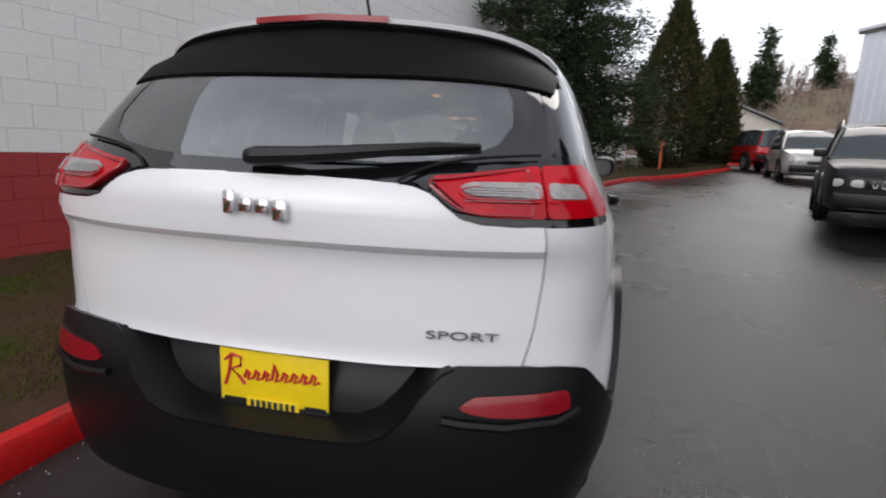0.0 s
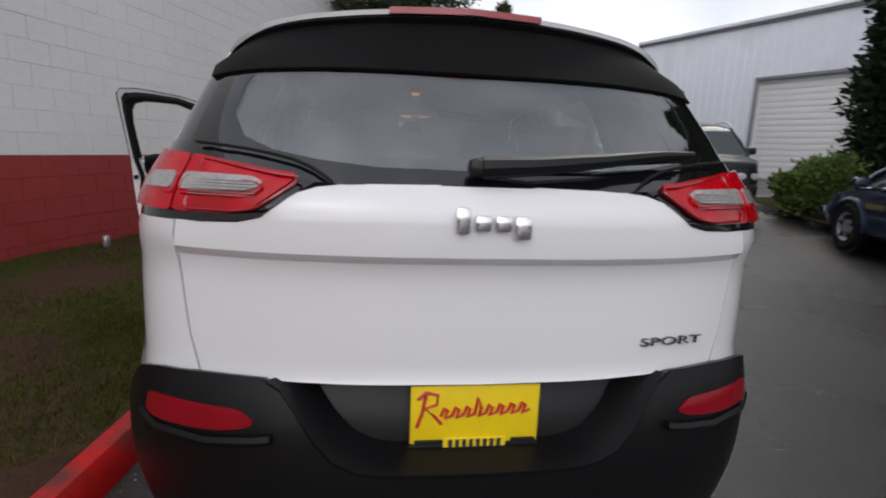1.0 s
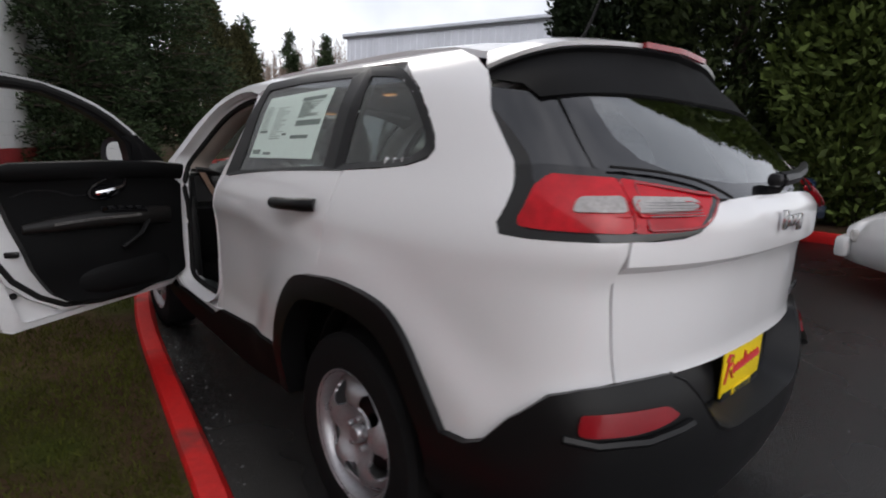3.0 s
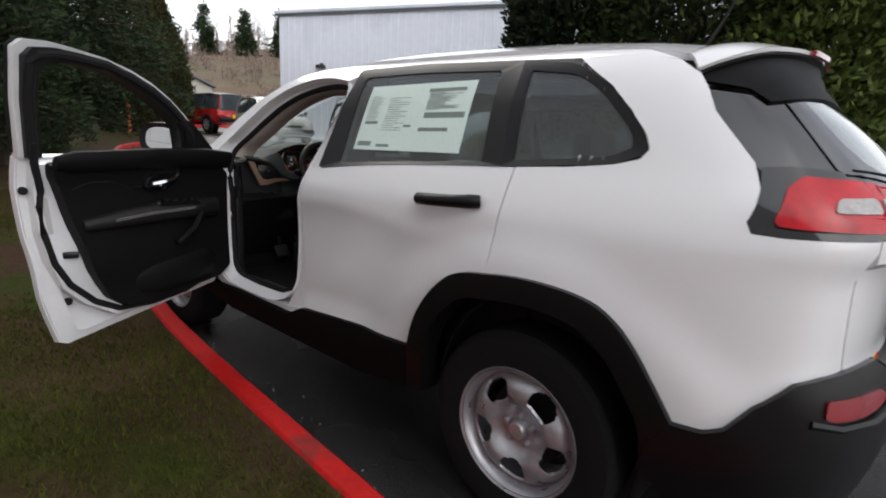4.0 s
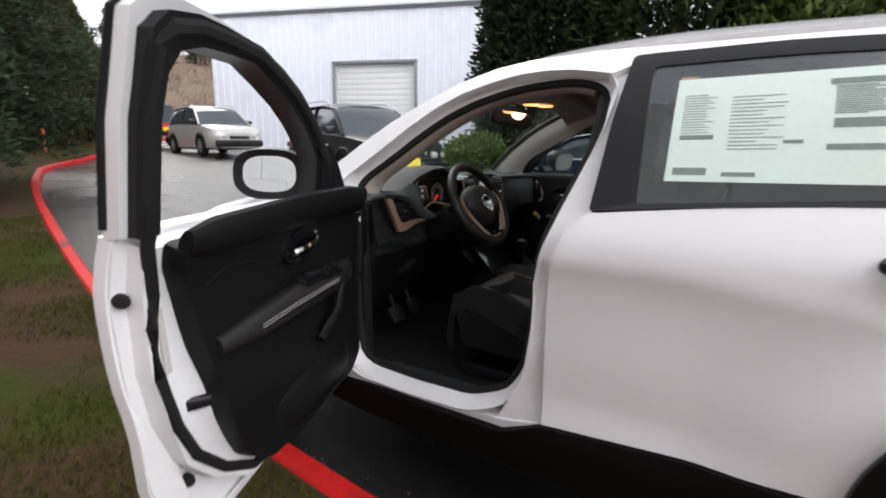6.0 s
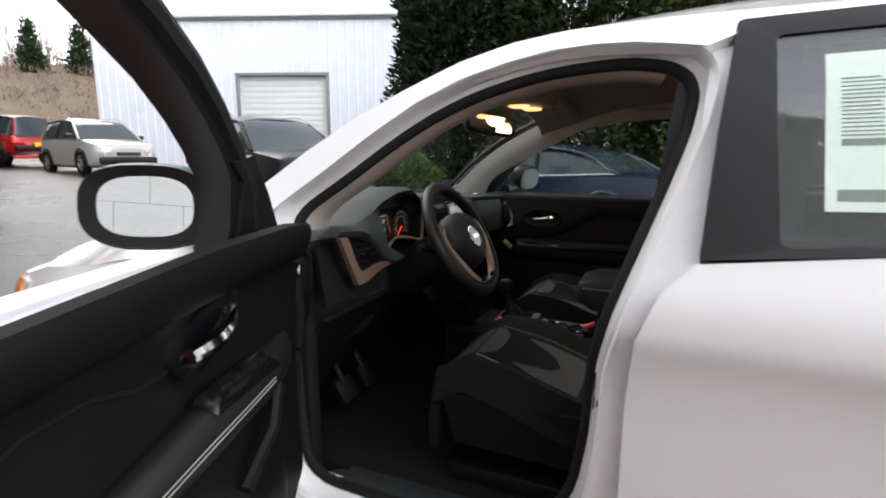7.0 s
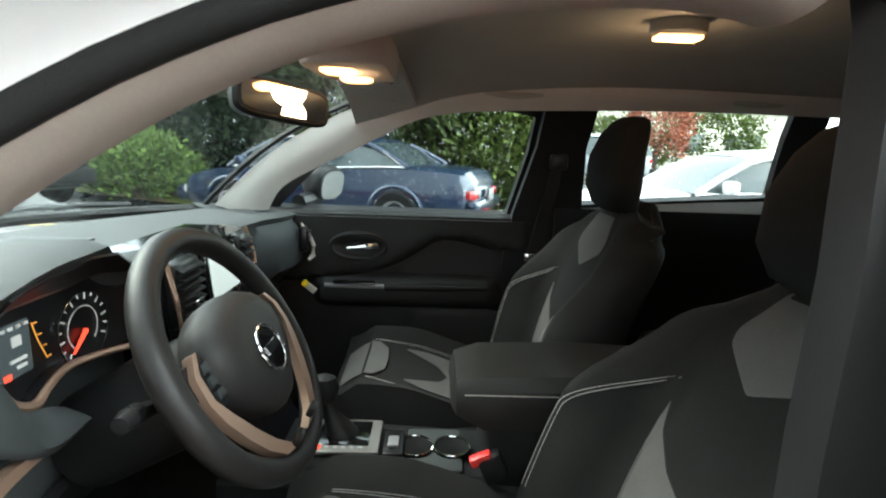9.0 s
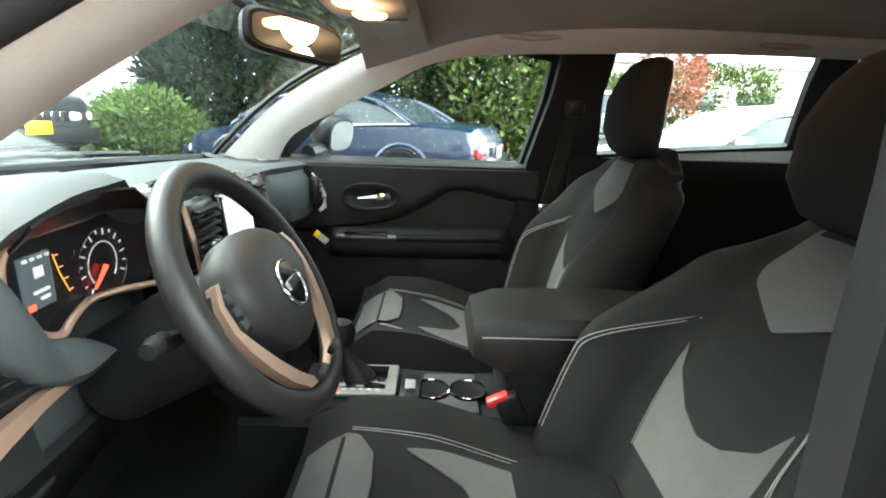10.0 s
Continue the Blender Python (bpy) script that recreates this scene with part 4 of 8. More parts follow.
def words(text, size, depth, place_m, mat_, parent, name, label=""):
    cu = bpy.data.curves.new(name, "FONT")
    cu.body, cu.size, cu.extrude, cu.align_x, cu.align_y = text, size, depth, "CENTER", "CENTER"
    tmp = new(name, cu)
    bpy.context.view_layer.update()
    me = bpy.data.meshes.new_from_object(tmp.evaluated_get(bpy.context.evaluated_depsgraph_get()))
    bpy.data.objects.remove(tmp)
    me.materials.clear()
    me.materials.append(mat_)
    ob = new(name, me)
    ob.parent = parent
    ob.matrix_basis = place_m
    if label:
        ob["label"] = label
    return ob


sp_at = Matrix.Translation((0.485, body(-0.485, 0.87)[1] - 0.006, 0.868)) @ Matrix.Rotation(radians(9), 4, "Z") @ Matrix.Rotation(radians(90), 4, "X") @ Matrix.Diagonal((2.05, 1, 1, 1))
words("SPORT", 0.029, 0.003, sp_at, DARK_CHROME, hatch, "trim_badge", "dark chrome word badge")
# side windows: black frames, glass, window sticker
mid_cut = 1.155
rd_out = flank((2.062, 1.178), (2.045, 1.40), (2.022, 1.606), (1.65, 1.618), (mid_cut + 0.02, 1.603), (mid_cut, 1.42), (mid_cut - 0.03, 1.248), (1.6, 1.222))
rd_in = flank((1.945, 1.207), (1.955, 1.40), (1.96, 1.572), (1.65, 1.583), (1.25, 1.576), (1.235, 1.42), (1.215, 1.262), (1.6, 1.235))
qw_out = flank((mid_cut + 0.02, 1.603), (0.97, 1.588), (0.83, 1.512), (0.695, 1.375), (0.668, 1.318), (0.76, 1.281), (mid_cut - 0.03, 1.248), (mid_cut, 1.42))
qw_in = flank((1.13, 1.572), (0.95, 1.553), (0.85, 1.492), (0.735, 1.378), (0.718, 1.333), (0.785, 1.302), (1.09, 1.272), (1.11, 1.42))
for s in (1, -1):
    for o, i_, rr, nm in ((rd_out, rd_in, [0.01, 0.05, 0.015, 0.1, 0.005, 0.05, 0.005, 0.1], "door_window"), (qw_out, qw_in, [0.005, 0.07, 0.08, 0.05, 0.035, 0.05, 0.005, 0.05], "quarter_window")):
        oo, ii = rounded(o, rr, 5), rounded(i_, [max(0.012, r_) for r_ in rr], 5)
        oo, ii = [(s * u, z) for u, z in oo], [(s * u, z) for u, z in ii]
        fr = part(nm, ring_sheet(oo, ii, body, 0.03, 0.003, -0.004, steps=3), TRIM, car, "black window frame")
        pane = part("pane", sheet(ii, body, 0.004, 0.07, -0.008), WINDOW_MID if s == 1 else WINDOW_CLEAR, fr)
        pane.visible_shadow = False
st_poly = [(u_at(1.27, y=1.885), 1.268), (u_at(1.53, y=1.888), 1.53), (u_at(1.545, y=1.338), 1.546), (u_at(1.28, y=1.323), 1.282)]
sticker = part("window_sticker", sheet(st_poly, body, 0.001, 0.07, -0.006), PAPER, car, "pale green price sheet behind the glass")


def on_sticker(a, b, c, d):
    """A patch of the sheet in fractions of its width and height, from its front bottom corner."""
    def at(p, q):
        lo = np.array(st_poly[0]) * (1 - p) + np.array(st_poly[3]) * p
        hi = np.array(st_poly[1]) * (1 - p) + np.array(st_poly[2]) * p
        return tuple(lo * (1 - q) + hi * q)
    return [at(a, c), at(b, c), at(b, d), at(a, d)]


ink = [(0.60, 0.93, 0.86, 0.91), (0.62, 0.97, 0.48, 0.56), (0.60, 0.86, 0.29, 0.34), (0.04, 0.18, 0.40, 0.44), (0.03, 0.17, 0.06, 0.13), (0.23, 0.36, 0.05, 0.09), (0.45, 0.52, 0.35, 0.38)]
for i in range(15):
    ink.append((0.62, 0.72 + 0.2 * random.random(), 0.60 + 0.017 * i, 0.607 + 0.017 * i))
    ink.append((0.24, 0.34 + 0.12 * random.random(), 0.30 + 0.035 * i, 0.306 + 0.035 * i))
    ink.append((0.04, 0.12 + 0.06 * random.random(), 0.46 + 0.026 * i, 0.466 + 0.026 * i))
tagged(part("sticker_print", join(*[sheet(on_sticker(*k), body, 0.0006, 0.2, -0.0052) for k in ink]), FADED_INK, sticker, "rows of small grey-green print bars"), kind="stuff")
# rear door handles
for s in (1, -1):
    pts = [tuple(Vector(body(s * u_at(1.122, y=y), z)) + Vector((-s * o, 0, 0))) for y, z, o in ((1.425, 1.116, 0.006), (1.40, 1.118, 0.038), (1.33, 1.122, 0.046), (1.24, 1.127, 0.043), (1.19, 1.13, 0.028), (1.165, 1.131, 0.004))]
    part("door_handle", tube(pts, 0.019, 10, taper=[0.9, 1.15, 1.15, 1.15, 1.3, 1.2]), CLAD, car, "black pull handle")
    cup = [(s * u, z) for u, z in rounded(flank((1.39, 1.095), (1.39, 1.145), (1.24, 1.15), (1.24, 1.1)), 0.024)]
    part("handle_cup", sheet(cup, body, 0.004, 0.05, 0.001), WHITE, car)
# cladding round the wheel arches and along the sills
for s in (1, -1):
    for shift in (0.0, 2.70):
        arch = [(y + shift, z) for y, z in ARCH]
        lowf, lowr = (1.46 + shift, 0.36), (0.47 + shift, 0.40)
        outer_ = [lowf] + arch + [lowr]
        inner_ = [(0.974 + shift + (y - 0.974 - shift) * 0.845, 0.34 + (z - 0.34) * 0.855) for y, z in outer_]
        poly = [(s * u, z) for u, z in flank(*outer_)], [(s * u, z) for u, z in flank(*inner_)]
        bm = bmesh.new()
        rows = []
        for (a, b), (c, d) in zip(*poly):
            po, pi = Vector(body(a, b)), Vector(body(c, d))
            ox = Vector((-s * 0.022, 0, 0))
            rows.append([po, po + ox, po.lerp(pi, 0.35) + ox * 1.15, pi + ox * 1.05, pi - ox * 3.5])
        part("arch_cladding", loft(rows, closed=True, caps=True), CLAD, car, "black wheel-arch cladding")
        liner = [[(-s * 0.30, 0.974 + shift + 0.42 * math.cos(a), 0.36 + 0.49 * math.sin(a)) for a in np.linspace(-0.3, math.pi + 0.3, 15)], [(-s * 0.80, 0.974 + shift + 0.41 * math.cos(a), 0.36 + 0.47 * math.sin(a)) for a in np.linspace(-0.3, math.pi + 0.3, 15)]]
        part("wheel_well", slab(liner, 0.01), RUBBER, car, "black wheel-well liner")
    sill = flank((1.44, 0.36), (1.43, 0.548), (1.8, 0.525), (2.17, 0.50), (2.30, 0.44), (3.0, 0.44), (3.16, 0.55), (3.18, 0.36), (2.9, 0.31), (1.8, 0.31))
    part("sill_cladding", sheet([(s * u, z) for u, z in sill], body, 0.06, 0.06, 0.014), SOOT, car, "black sill cladding")
    fender = flank((3.05, 1.165), (3.03, 0.9), (3.03, 0.56), (3.16, 0.56), (3.19, 0.66), (3.27, 0.79), (3.38, 0.87), (3.55, 0.915), (3.8, 0.905), (4.0, 0.86), (4.1, 0.75), (4.2, 0.70), (4.33, 0.74), (4.30, 0.92), (4.0, 0.985), (3.6, 1.04), (3.28, 1.10))
    part("front_wing", sheet([(s * u, z) for u, z in fender], body, 0.02, 0.06), WHITE, car, "white front wing")
    marker = flank((4.26, 0.80), (4.36, 0.80), (4.34, 0.90), (4.22, 0.93))
    hl = part("headlamp", sheet([(s * u, z) for u, z in marker], body, 0.03, 0.05, 0.012), CLEAR_LENS, car, "clear headlamp")
    part("side_marker", sheet([(s * u, z) for u, z in flank((4.16, 0.83), (4.25, 0.82), (4.22, 0.92), (4.17, 0.92))], body, 0.02, 0.04, 0.013), AMBER, hl, "amber side marker")
# bonnet and nose
def bonnet(t, y):
    f = soft(y, 3.2, 4.5)
    half = 0.84 - 0.16 * f ** 2
    z = 1.12 - 0.16 * f ** 1.4 + 0.035 * (1 - abs(t) ** 2) - 0.05 * abs(t) ** 4
    return (half * t, y - 0.18 * f * t * t + 0.18 * (1 - t * t) * (1 - f), z)


part("bonnet", slab([[bonnet(t, y) for t in np.linspace(-1, 1, 21)] for y in np.linspace(3.2, 4.5, 16)], 0.02), WHITE, car)
nu0, nu1 = u_at(0.7, y=4.2), plan_u[-1]
for nm, z0, z1, mat_ in (("front_bumper", 0.34, 0.62, CLAD), ("nose_panel", 0.62, 0.92, WHITE)):
    for s in (1, -1):
        part(nm, sheet([(s * (nu0 - 0.1), z0), (s * nu1, z0), (s * nu1, z1), (s * (nu0 - 0.02), z1)], body, 0.03, 0.08, 0.008), mat_, car)
# windscreen
def screen(t, f):
    base = Vector((0.70 * t, 3.62 - 0.42 * t * t, 1.155 - 0.0 * t))
    top = Vector((0.595 * t, 2.735 - 0.165 * t * t, 1.63 - 0.075 * abs(t) ** 2.2))
    p = base.lerp(top, f)
    p += Vector((0, 0.03, 0.045)) * math.sin(math.pi * f)
    return tuple(p)


ws = part("windscreen", slab([[screen(t, f) for t in np.linspace(-1, 1, 21)] for f in np.linspace(0, 1, 11)], 0.005), WINDOW_CLEAR, car, "clear laminated windscreen")
ws.visible_shadow = False
part("windscreen_border", join(tube([screen(t, 0.985) for t in np.linspace(-1, 1, 21)], 0.012, 6), *[tube([screen(s * 0.985, f) for f in np.linspace(0, 1, 11)], 0.010, 6) for s in (1, -1)], tube([screen(t, 0.015) for t in np.linspace(-1, 1, 21)], 0.016, 6)), TRIM, ws)
for t0, t1 in ((-0.72, 0.02), (0.02, 0.78)):
    part("wiper", tube([tuple(Vector(screen(t0 + (t1 - t0) * k, 0.03 + 0.05 * k * (1 - k))) + Vector((0, 0.012, 0.014))) for k in np.linspace(0, 1, 8)], 0.008, 6), TRIM, ws, "black windscreen wiper")
# aerial
part("aerial", join(tube([(0.0, 0.80, 1.70), (0.0, 0.74, 1.80), (0.0, 0.67, 1.95)], 0.005, 6, taper=[1.3, 1, 0.5]), box(0, 0.81, 1.705, 0.05, 0.08, 0.03, 0.012)), RUBBER, car, "thin black aerial")
# exhaust tip
part("exhaust_tip", lathe([(0.028, 0.0), (0.032, 0.0), (0.032, 0.12), (0.028, 0.12)], 20, "y"), CHROME, car, "chrome exhaust tip").matrix_basis = pose(-0.56, 0.17, 0.345)


# wheels: steel wheel with five oval openings, hub and nuts
def wheel_mesh():
    tyre = lathe([(0.225, -0.10), (0.30, -0.112), (0.34, -0.105), (0.358, -0.085), (0.362, 0.0), (0.358, 0.085), (0.34, 0.105), (0.30, 0.112), (0.228, 0.10), (0.215, 0.06), (0.215, -0.06)], 56)
    rim = lathe([(0.234, -0.105), (0.226, -0.10), (0.212, -0.086), (0.205, -0.04), (0.20, 0.10), (0.208, 0.10), (0.214, -0.04), (0.236, -0.098)], 56)
    bm = bmesh.new()
    n = 120
    radii = list(np.linspace(0.035, 0.207, 21))
    dish = spline([(0.035, -0.052), (0.06, -0.055), (0.085, -0.066), (0.105, -0.078), (0.13, -0.086), (0.155, -0.083), (0.18, -0.070), (0.207, -0.050)])
    rings = []
    for r in radii:
        ring = []
        for k in range(n):
            a = k * math.tau / n
            spoke = 0.5 + 0.5 * math.cos(5 * a)
            ring.append(bm.verts.new((dish(r) - 0.016 * spoke * soft(r, 0.08, 0.13) * (1 - soft(r, 0.17, 0.205)), r * math.cos(a), r * math.sin(a))))
        rings.append(ring)
    for i in range(len(rings) - 1):
        rr = (radii[i] + radii[i + 1]) / 2
        for k in range(n):
            hole = abs((((k + 0.5) / n * 5) % 1.0) - 0.5) * math.tau / 5 * rr
            if (hole / (0.050 + 0.2 * (rr - 0.15))) ** 2.6 + (abs(rr - 0.152) / 0.037) ** 2.6 < 1:
                continue
            bm.faces.new((rings[i][k], rings[i][(k + 1) % n], rings[i + 1][(k + 1) % n], rings[i + 1][k]))
    for _ in range(3):
        bmesh.ops.smooth_vert(bm, verts=[v for v in bm.verts if v.is_boundary and 0.09 < math.hypot(v.co.y, v.co.z) < 0.199], factor=0.6, use_axis_y=True, use_axis_z=True)
    bmesh.ops.solidify(bm, geom=bm.faces[:] + bm.edges[:] + bm.verts[:], thickness=0.008)
    hub = lathe([(0.0, -0.088), (0.026, -0.086), (0.032, -0.078), (0.034, -0.05)], 24)
    nut = lathe([(0.0, -0.080), (0.009, -0.079), (0.0125, -0.070), (0.0125, -0.045)], 12)
    drum = lathe([(0.05, 0.0), (0.15, 0.0), (0.155, 0.04), (0.05, 0.05)], 32)
    return [("tyre", tyre, TYRE), ("rim", rim, SILVER), ("wheel_disc", bm, SILVER), ("hub_cap", hub, SILVER), ("brake_disc", drum, STEEL), ("wheel_nut", nut, SILVER)]


wheel_parts = [(n_, mesh_of(b_, n_, m_), m_) for n_, b_, m_ in wheel_mesh()]
for s, y in ((1, 0.974), (-1, 0.974), (1, 3.674), (-1, 3.674)):
    w = new("wheel", wheel_parts[0][1])
    w.parent = car
    w["label"] = "black tyre on a silver five-hole steel wheel"
    w.matrix_basis = Matrix.Translation((-s * 0.775, y, 0.352)) @ Matrix.Rotation(0 if s == 1 else math.pi, 4, "Z") @ Matrix.Rotation(radians(18), 4, "X")
    for n_, me_, _ in wheel_parts:
        if n_ == "wheel_nut":
            for k in range(5):
                o = new("wheel_nut", me_)
                o.parent = w
                a = k * math.tau / 5
                o.location = (0, 0.052 * math.cos(a), 0.052 * math.sin(a))
        elif n_ != "tyre":
            o = new(n_, me_)
            o.parent = w
part("underbody", box(0, 2.3, 0.34, 1.3, 4.1, 0.16, 0.03), RUBBER, car, "dark underbody")

# the open driver's door, in its own axes: a along the door from the hinge, o outwards, z up
HINGE, OPEN = Vector((-0.89, 3.08, 0.0)), radians(70.5)
door_a = Vector((-math.sin(OPEN), -math.cos(OPEN), 0))
door_o = Vector((-math.cos(OPEN), math.sin(OPEN), 0))


def door_skin(a, z):
    """Outer skin of the door."""
    o = -side_in(z) * (1 - 0.28 * soft(z, 1.1, 1.4)) - 0.02 * math.exp(-((z - 0.74) / 0.12) ** 2) * soft(a, 0.1, 0.4) + 0.012 * math.sin(math.pi * min(max(a, 0), 1))
    return tuple(HINGE + door_a * a + door_o * o + Vector((0, 0, z)))


def door_at(a, o, z):
    """A place o metres outside (minus: inside) the skin."""
    return tuple(Vector(door_skin(a, z)) + door_o * o)


def door_sheet(poly, thick, out, cell=0.05):
    return sheet(poly, door_skin, thick, cell, out, flip=door_flip)


e0, e1, e2 = Vector(door_skin(0.5, 0.8)), Vector(door_skin(0.51, 0.8)), Vector(door_skin(0.5, 0.81))
door_flip = ((e1 - e0).cross(e2 - e0)).dot(door_o) > 0

ddoor = part("driver_door", door_sheet([(0.0, 0.50), (0.06, 0.445), (0.5, 0.405), (0.90, 0.372), (0.935, 0.39), (0.975, 0.60), (1.005, 0.85), (1.018, 1.05), (1.02, 1.185), (0.9, 1.19), (0.4, 1.185), (0.06, 1.17), (0.0, 1.10)], 0.028, 0.0, 0.06), WHITE, car, "open front door with white skin and black inner lining")
# white steel inner shell, set in from the skin
part("inner_shell", door_sheet([(0.03, 0.53), (0.08, 0.485), (0.5, 0.445), (0.70, 0.445), (0.82, 0.53), (0.915, 0.64), (0.96, 0.75), (0.982, 0.875), (0.985, 1.05), (0.99, 1.18), (0.4, 1.178), (0.05, 1.165), (0.03, 1.09)], 0.055, -0.028, 0.06), JAMB, ddoor, "white-painted steel inner panel")
part("hem_flange", loft([[door_at(a, -0.006, z), door_at(a, -0.032, z), door_at(a - da, -0.045, z + dz), door_at(a - da - 0.03, -0.05, z + dz)] for a, z, da, dz in ((0.06, 0.45, 0, 0.03), (0.5, 0.41, 0, 0.035), (0.88, 0.38, 0.02, 0.04), (0.93, 0.40, 0.04, 0.03), (0.97, 0.60, 0.04, 0), (1.0, 0.85, 0.04, 0), (1.012, 1.05, 0.04, 0), (1.016, 1.18, 0.04, 0))], closed=False, caps=False), JAMB, ddoor)
# window frame: white outside, black seals
fr_o = [(1.02, 1.18), (1.045, 1.40), (1.062, 1.575), (1.04, 1.60), (0.96, 1.605), (0.87, 1.598), (0.725, 1.58), (0.60, 1.55), (0.48, 1.505), (0.38, 1.45), (0.28, 1.378), (0.18, 1.288), (0.09, 1.20), (0.04, 1.165)]
fr_i = [(0.955, 1.18), (0.985, 1.40), (0.985, 1.48), (0.965, 1.52), (0.91, 1.535), (0.84, 1.535), (0.73, 1.53), (0.62, 1.49), (0.53, 1.452), (0.445, 1.404), (0.385, 1.36), (0.335, 1.31), (0.305, 1.22), (0.295, 1.17)]


def frame_band(out_line, in_line, o0, o1):
    rows = []
    for (a, z), (c, d) in zip(out_line, in_line):
        rows.append([door_at(a, o0, z), door_at(c, o0, d), door_at(c, o1, d), door_at(a, o1, z)])
    return loft(rows)


def mixed(p, q, f):
    return [(a + (c - a) * f, z + (d - z) * f) for (a, z), (c, d) in zip(p, q)]


part("window_frame", frame_band(fr_o, mixed(fr_o, fr_i, 0.5), -0.012, -0.05), WHITE, ddoor, "white window frame")
part("frame_trim", frame_band(mixed(fr_o, fr_i, 0.3), fr_i, -0.02, -0.085), TRIM, ddoor, "black window-frame lining")
part("window_seal", tube([door_at(a, -0.078, z) for a, z in mixed(fr_o, fr_i, 0.55)], 0.019, 8), RUBBER, ddoor, "black rubber seal")
part("edge_strip", tube([door_at(a, -0.012, z) for a, z in [(1.022, 1.20)] + fr_o[1:9]], 0.009, 6), RUBBER, ddoor, "thin black edge strip")
seal_path = [(0.995, 1.24), (0.985, 1.16), (0.958, 1.05), (0.968, 0.985), (0.964, 0.875), (0.942, 0.75), (0.885, 0.645), (0.78, 0.54), (0.675, 0.478), (0.5, 0.46), (0.3, 0.47), (0.1, 0.53), (0.05, 0.62)]
part("door_seal", tube([door_at(a, -0.085, z) for a, z in seal_path], 0.014, 8), RUBBER, ddoor, "black rubber door seal")
# latch and bumpers on the shut face
part("latch", join(box(0, 0, 0, 0.075, 0.018, 0.028, 0.004, Matrix.Rotation(radians(-20), 4, "Z"))), DIAL_BLACK, ddoor, "black latch slot").matrix_basis = Matrix.Translation(door_at(0.885, -0.088, 0.775))
for a, z in ((1.0, 1.05), (0.875, 0.56)):
    part("rubber_stop", lathe([(0.0, -0.012), (0.012, -0.01), (0.016, 0.0), (0.016, 0.012)], 14, "y"), RUBBER, ddoor).matrix_basis = Matrix.Translation(door_at(a, -0.05, z))
part("warning_label", loft([[door_at(a, -0.0845, z) for a, z in ((0.935, 1.02), (0.955, 1.02), (0.945, 0.87), (0.925, 0.87))], [door_at(a, -0.0855, z) for a, z in ((0.935, 1.02), (0.955, 1.02), (0.945, 0.87), (0.925, 0.87))]]), PILLAR, ddoor, "pale paper label")
# lining
card_poly = rounded([(0.02, 0.55), (0.10, 0.49), (0.50, 0.462), (0.66, 0.475), (0.735, 0.54), (0.82, 0.71), (0.872, 0.88), (0.91, 1.035), (0.945, 1.15), (0.95, 1.19), (0.45, 1.195), (0.10, 1.18), (0.02, 1.12)], 0.02, 2)
card = part("door_lining", door_sheet(card_poly, 0.055, -0.083, 0.06), DOOR_CARD, ddoor, "black moulded door lining")


def inner(a, z, depth):
    """A place on the lining, depth metres proud of it towards the cabin."""
    return Vector(door_at(a, -0.138 - depth, z))


def pod(rows, mat, parent, name, label="", sides=12):
    """A moulded bulge along the lining: rows of (a, z, half height, depth)."""
    secs = []
    for a, z, hh, dep in rows:
        secs.append([tuple(inner(a, z + hh * math.sin(k * math.tau / sides), -0.02 + (dep + 0.02) * (0.5 + 0.5 * math.cos(k * math.tau / sides)))) for k in range(sides)])
    return part(name, loft(secs), mat, parent, label)


pod([(0.03, 1.15, 0.045, 0.02), (0.2, 1.165, 0.05, 0.035), (0.5, 1.17, 0.05, 0.04), (0.88, 1.165, 0.045, 0.035), (0.94, 1.16, 0.03, 0.015)], DOOR_CARD, card, "shoulder", "soft dark-grey upper roll")
rest = pod([(0.10, 0.90, 0.05, 0.02), (0.2, 0.91, 0.05, 0.05), (0.3, 0.915, 0.048, 0.065), (0.5, 0.915, 0.045, 0.065), (0.7, 0.905, 0.038, 0.05), (0.84, 0.895, 0.025, 0.02)], LEATHER, card, "armrest", "padded armrest")
for off in (0.0, 0.008):
    part("stitching", tube([tuple(inner(a, z + off, d)) for a, z, d in ((0.3, 0.918, 0.0665), (0.42, 0.918, 0.0675), (0.55, 0.918, 0.066), (0.72, 0.905, 0.051))], 0.0014, 5), STITCH, rest)
sw = part("switch_panel", loft([[tuple(inner(a, z, d)) for a, z, d in ((0.26, 0.955, 0.015), (0.50, 0.968, 0.015), (0.50, 0.95, 0.058), (0.26, 0.935, 0.06))], [tuple(inner(a, z + 0.012, d)) for a, z, d in ((0.265, 0.955, 0.02), (0.49, 0.968, 0.02), (0.49, 0.95, 0.053), (0.265, 0.935, 0.055))]]), GLOSS_BLACK, rest, "gloss black window-switch panel")
for k in range(4):
    part("switch", box(0, 0, 0, 0.03, 0.02, 0.012, 0.004, Matrix.Rotation(radians(18), 4, "Z")), TRIM, sw).matrix_basis = Matrix.Translation(inner(0.30 + 0.048 * k, 0.962 + 0.003 * k, 0.037))
bez = part("handle_bezel", loft([[tuple(inner(0.43 + 0.115 * r * math.cos(k * math.tau / 20) * (1.0 if math.cos(k * math.tau / 20) > 0 else 0.8), 1.075 + 0.058 * r * math.sin(k * math.tau / 20) - 0.03 * r * math.cos(k * math.tau / 20), d)) for k in range(20)] for r, d in ((1.0, 0.0), (0.97, 0.014), (0.86, 0.016), (0.76, 0.004))]), GLOSS_BLACK, card, "black handle surround")
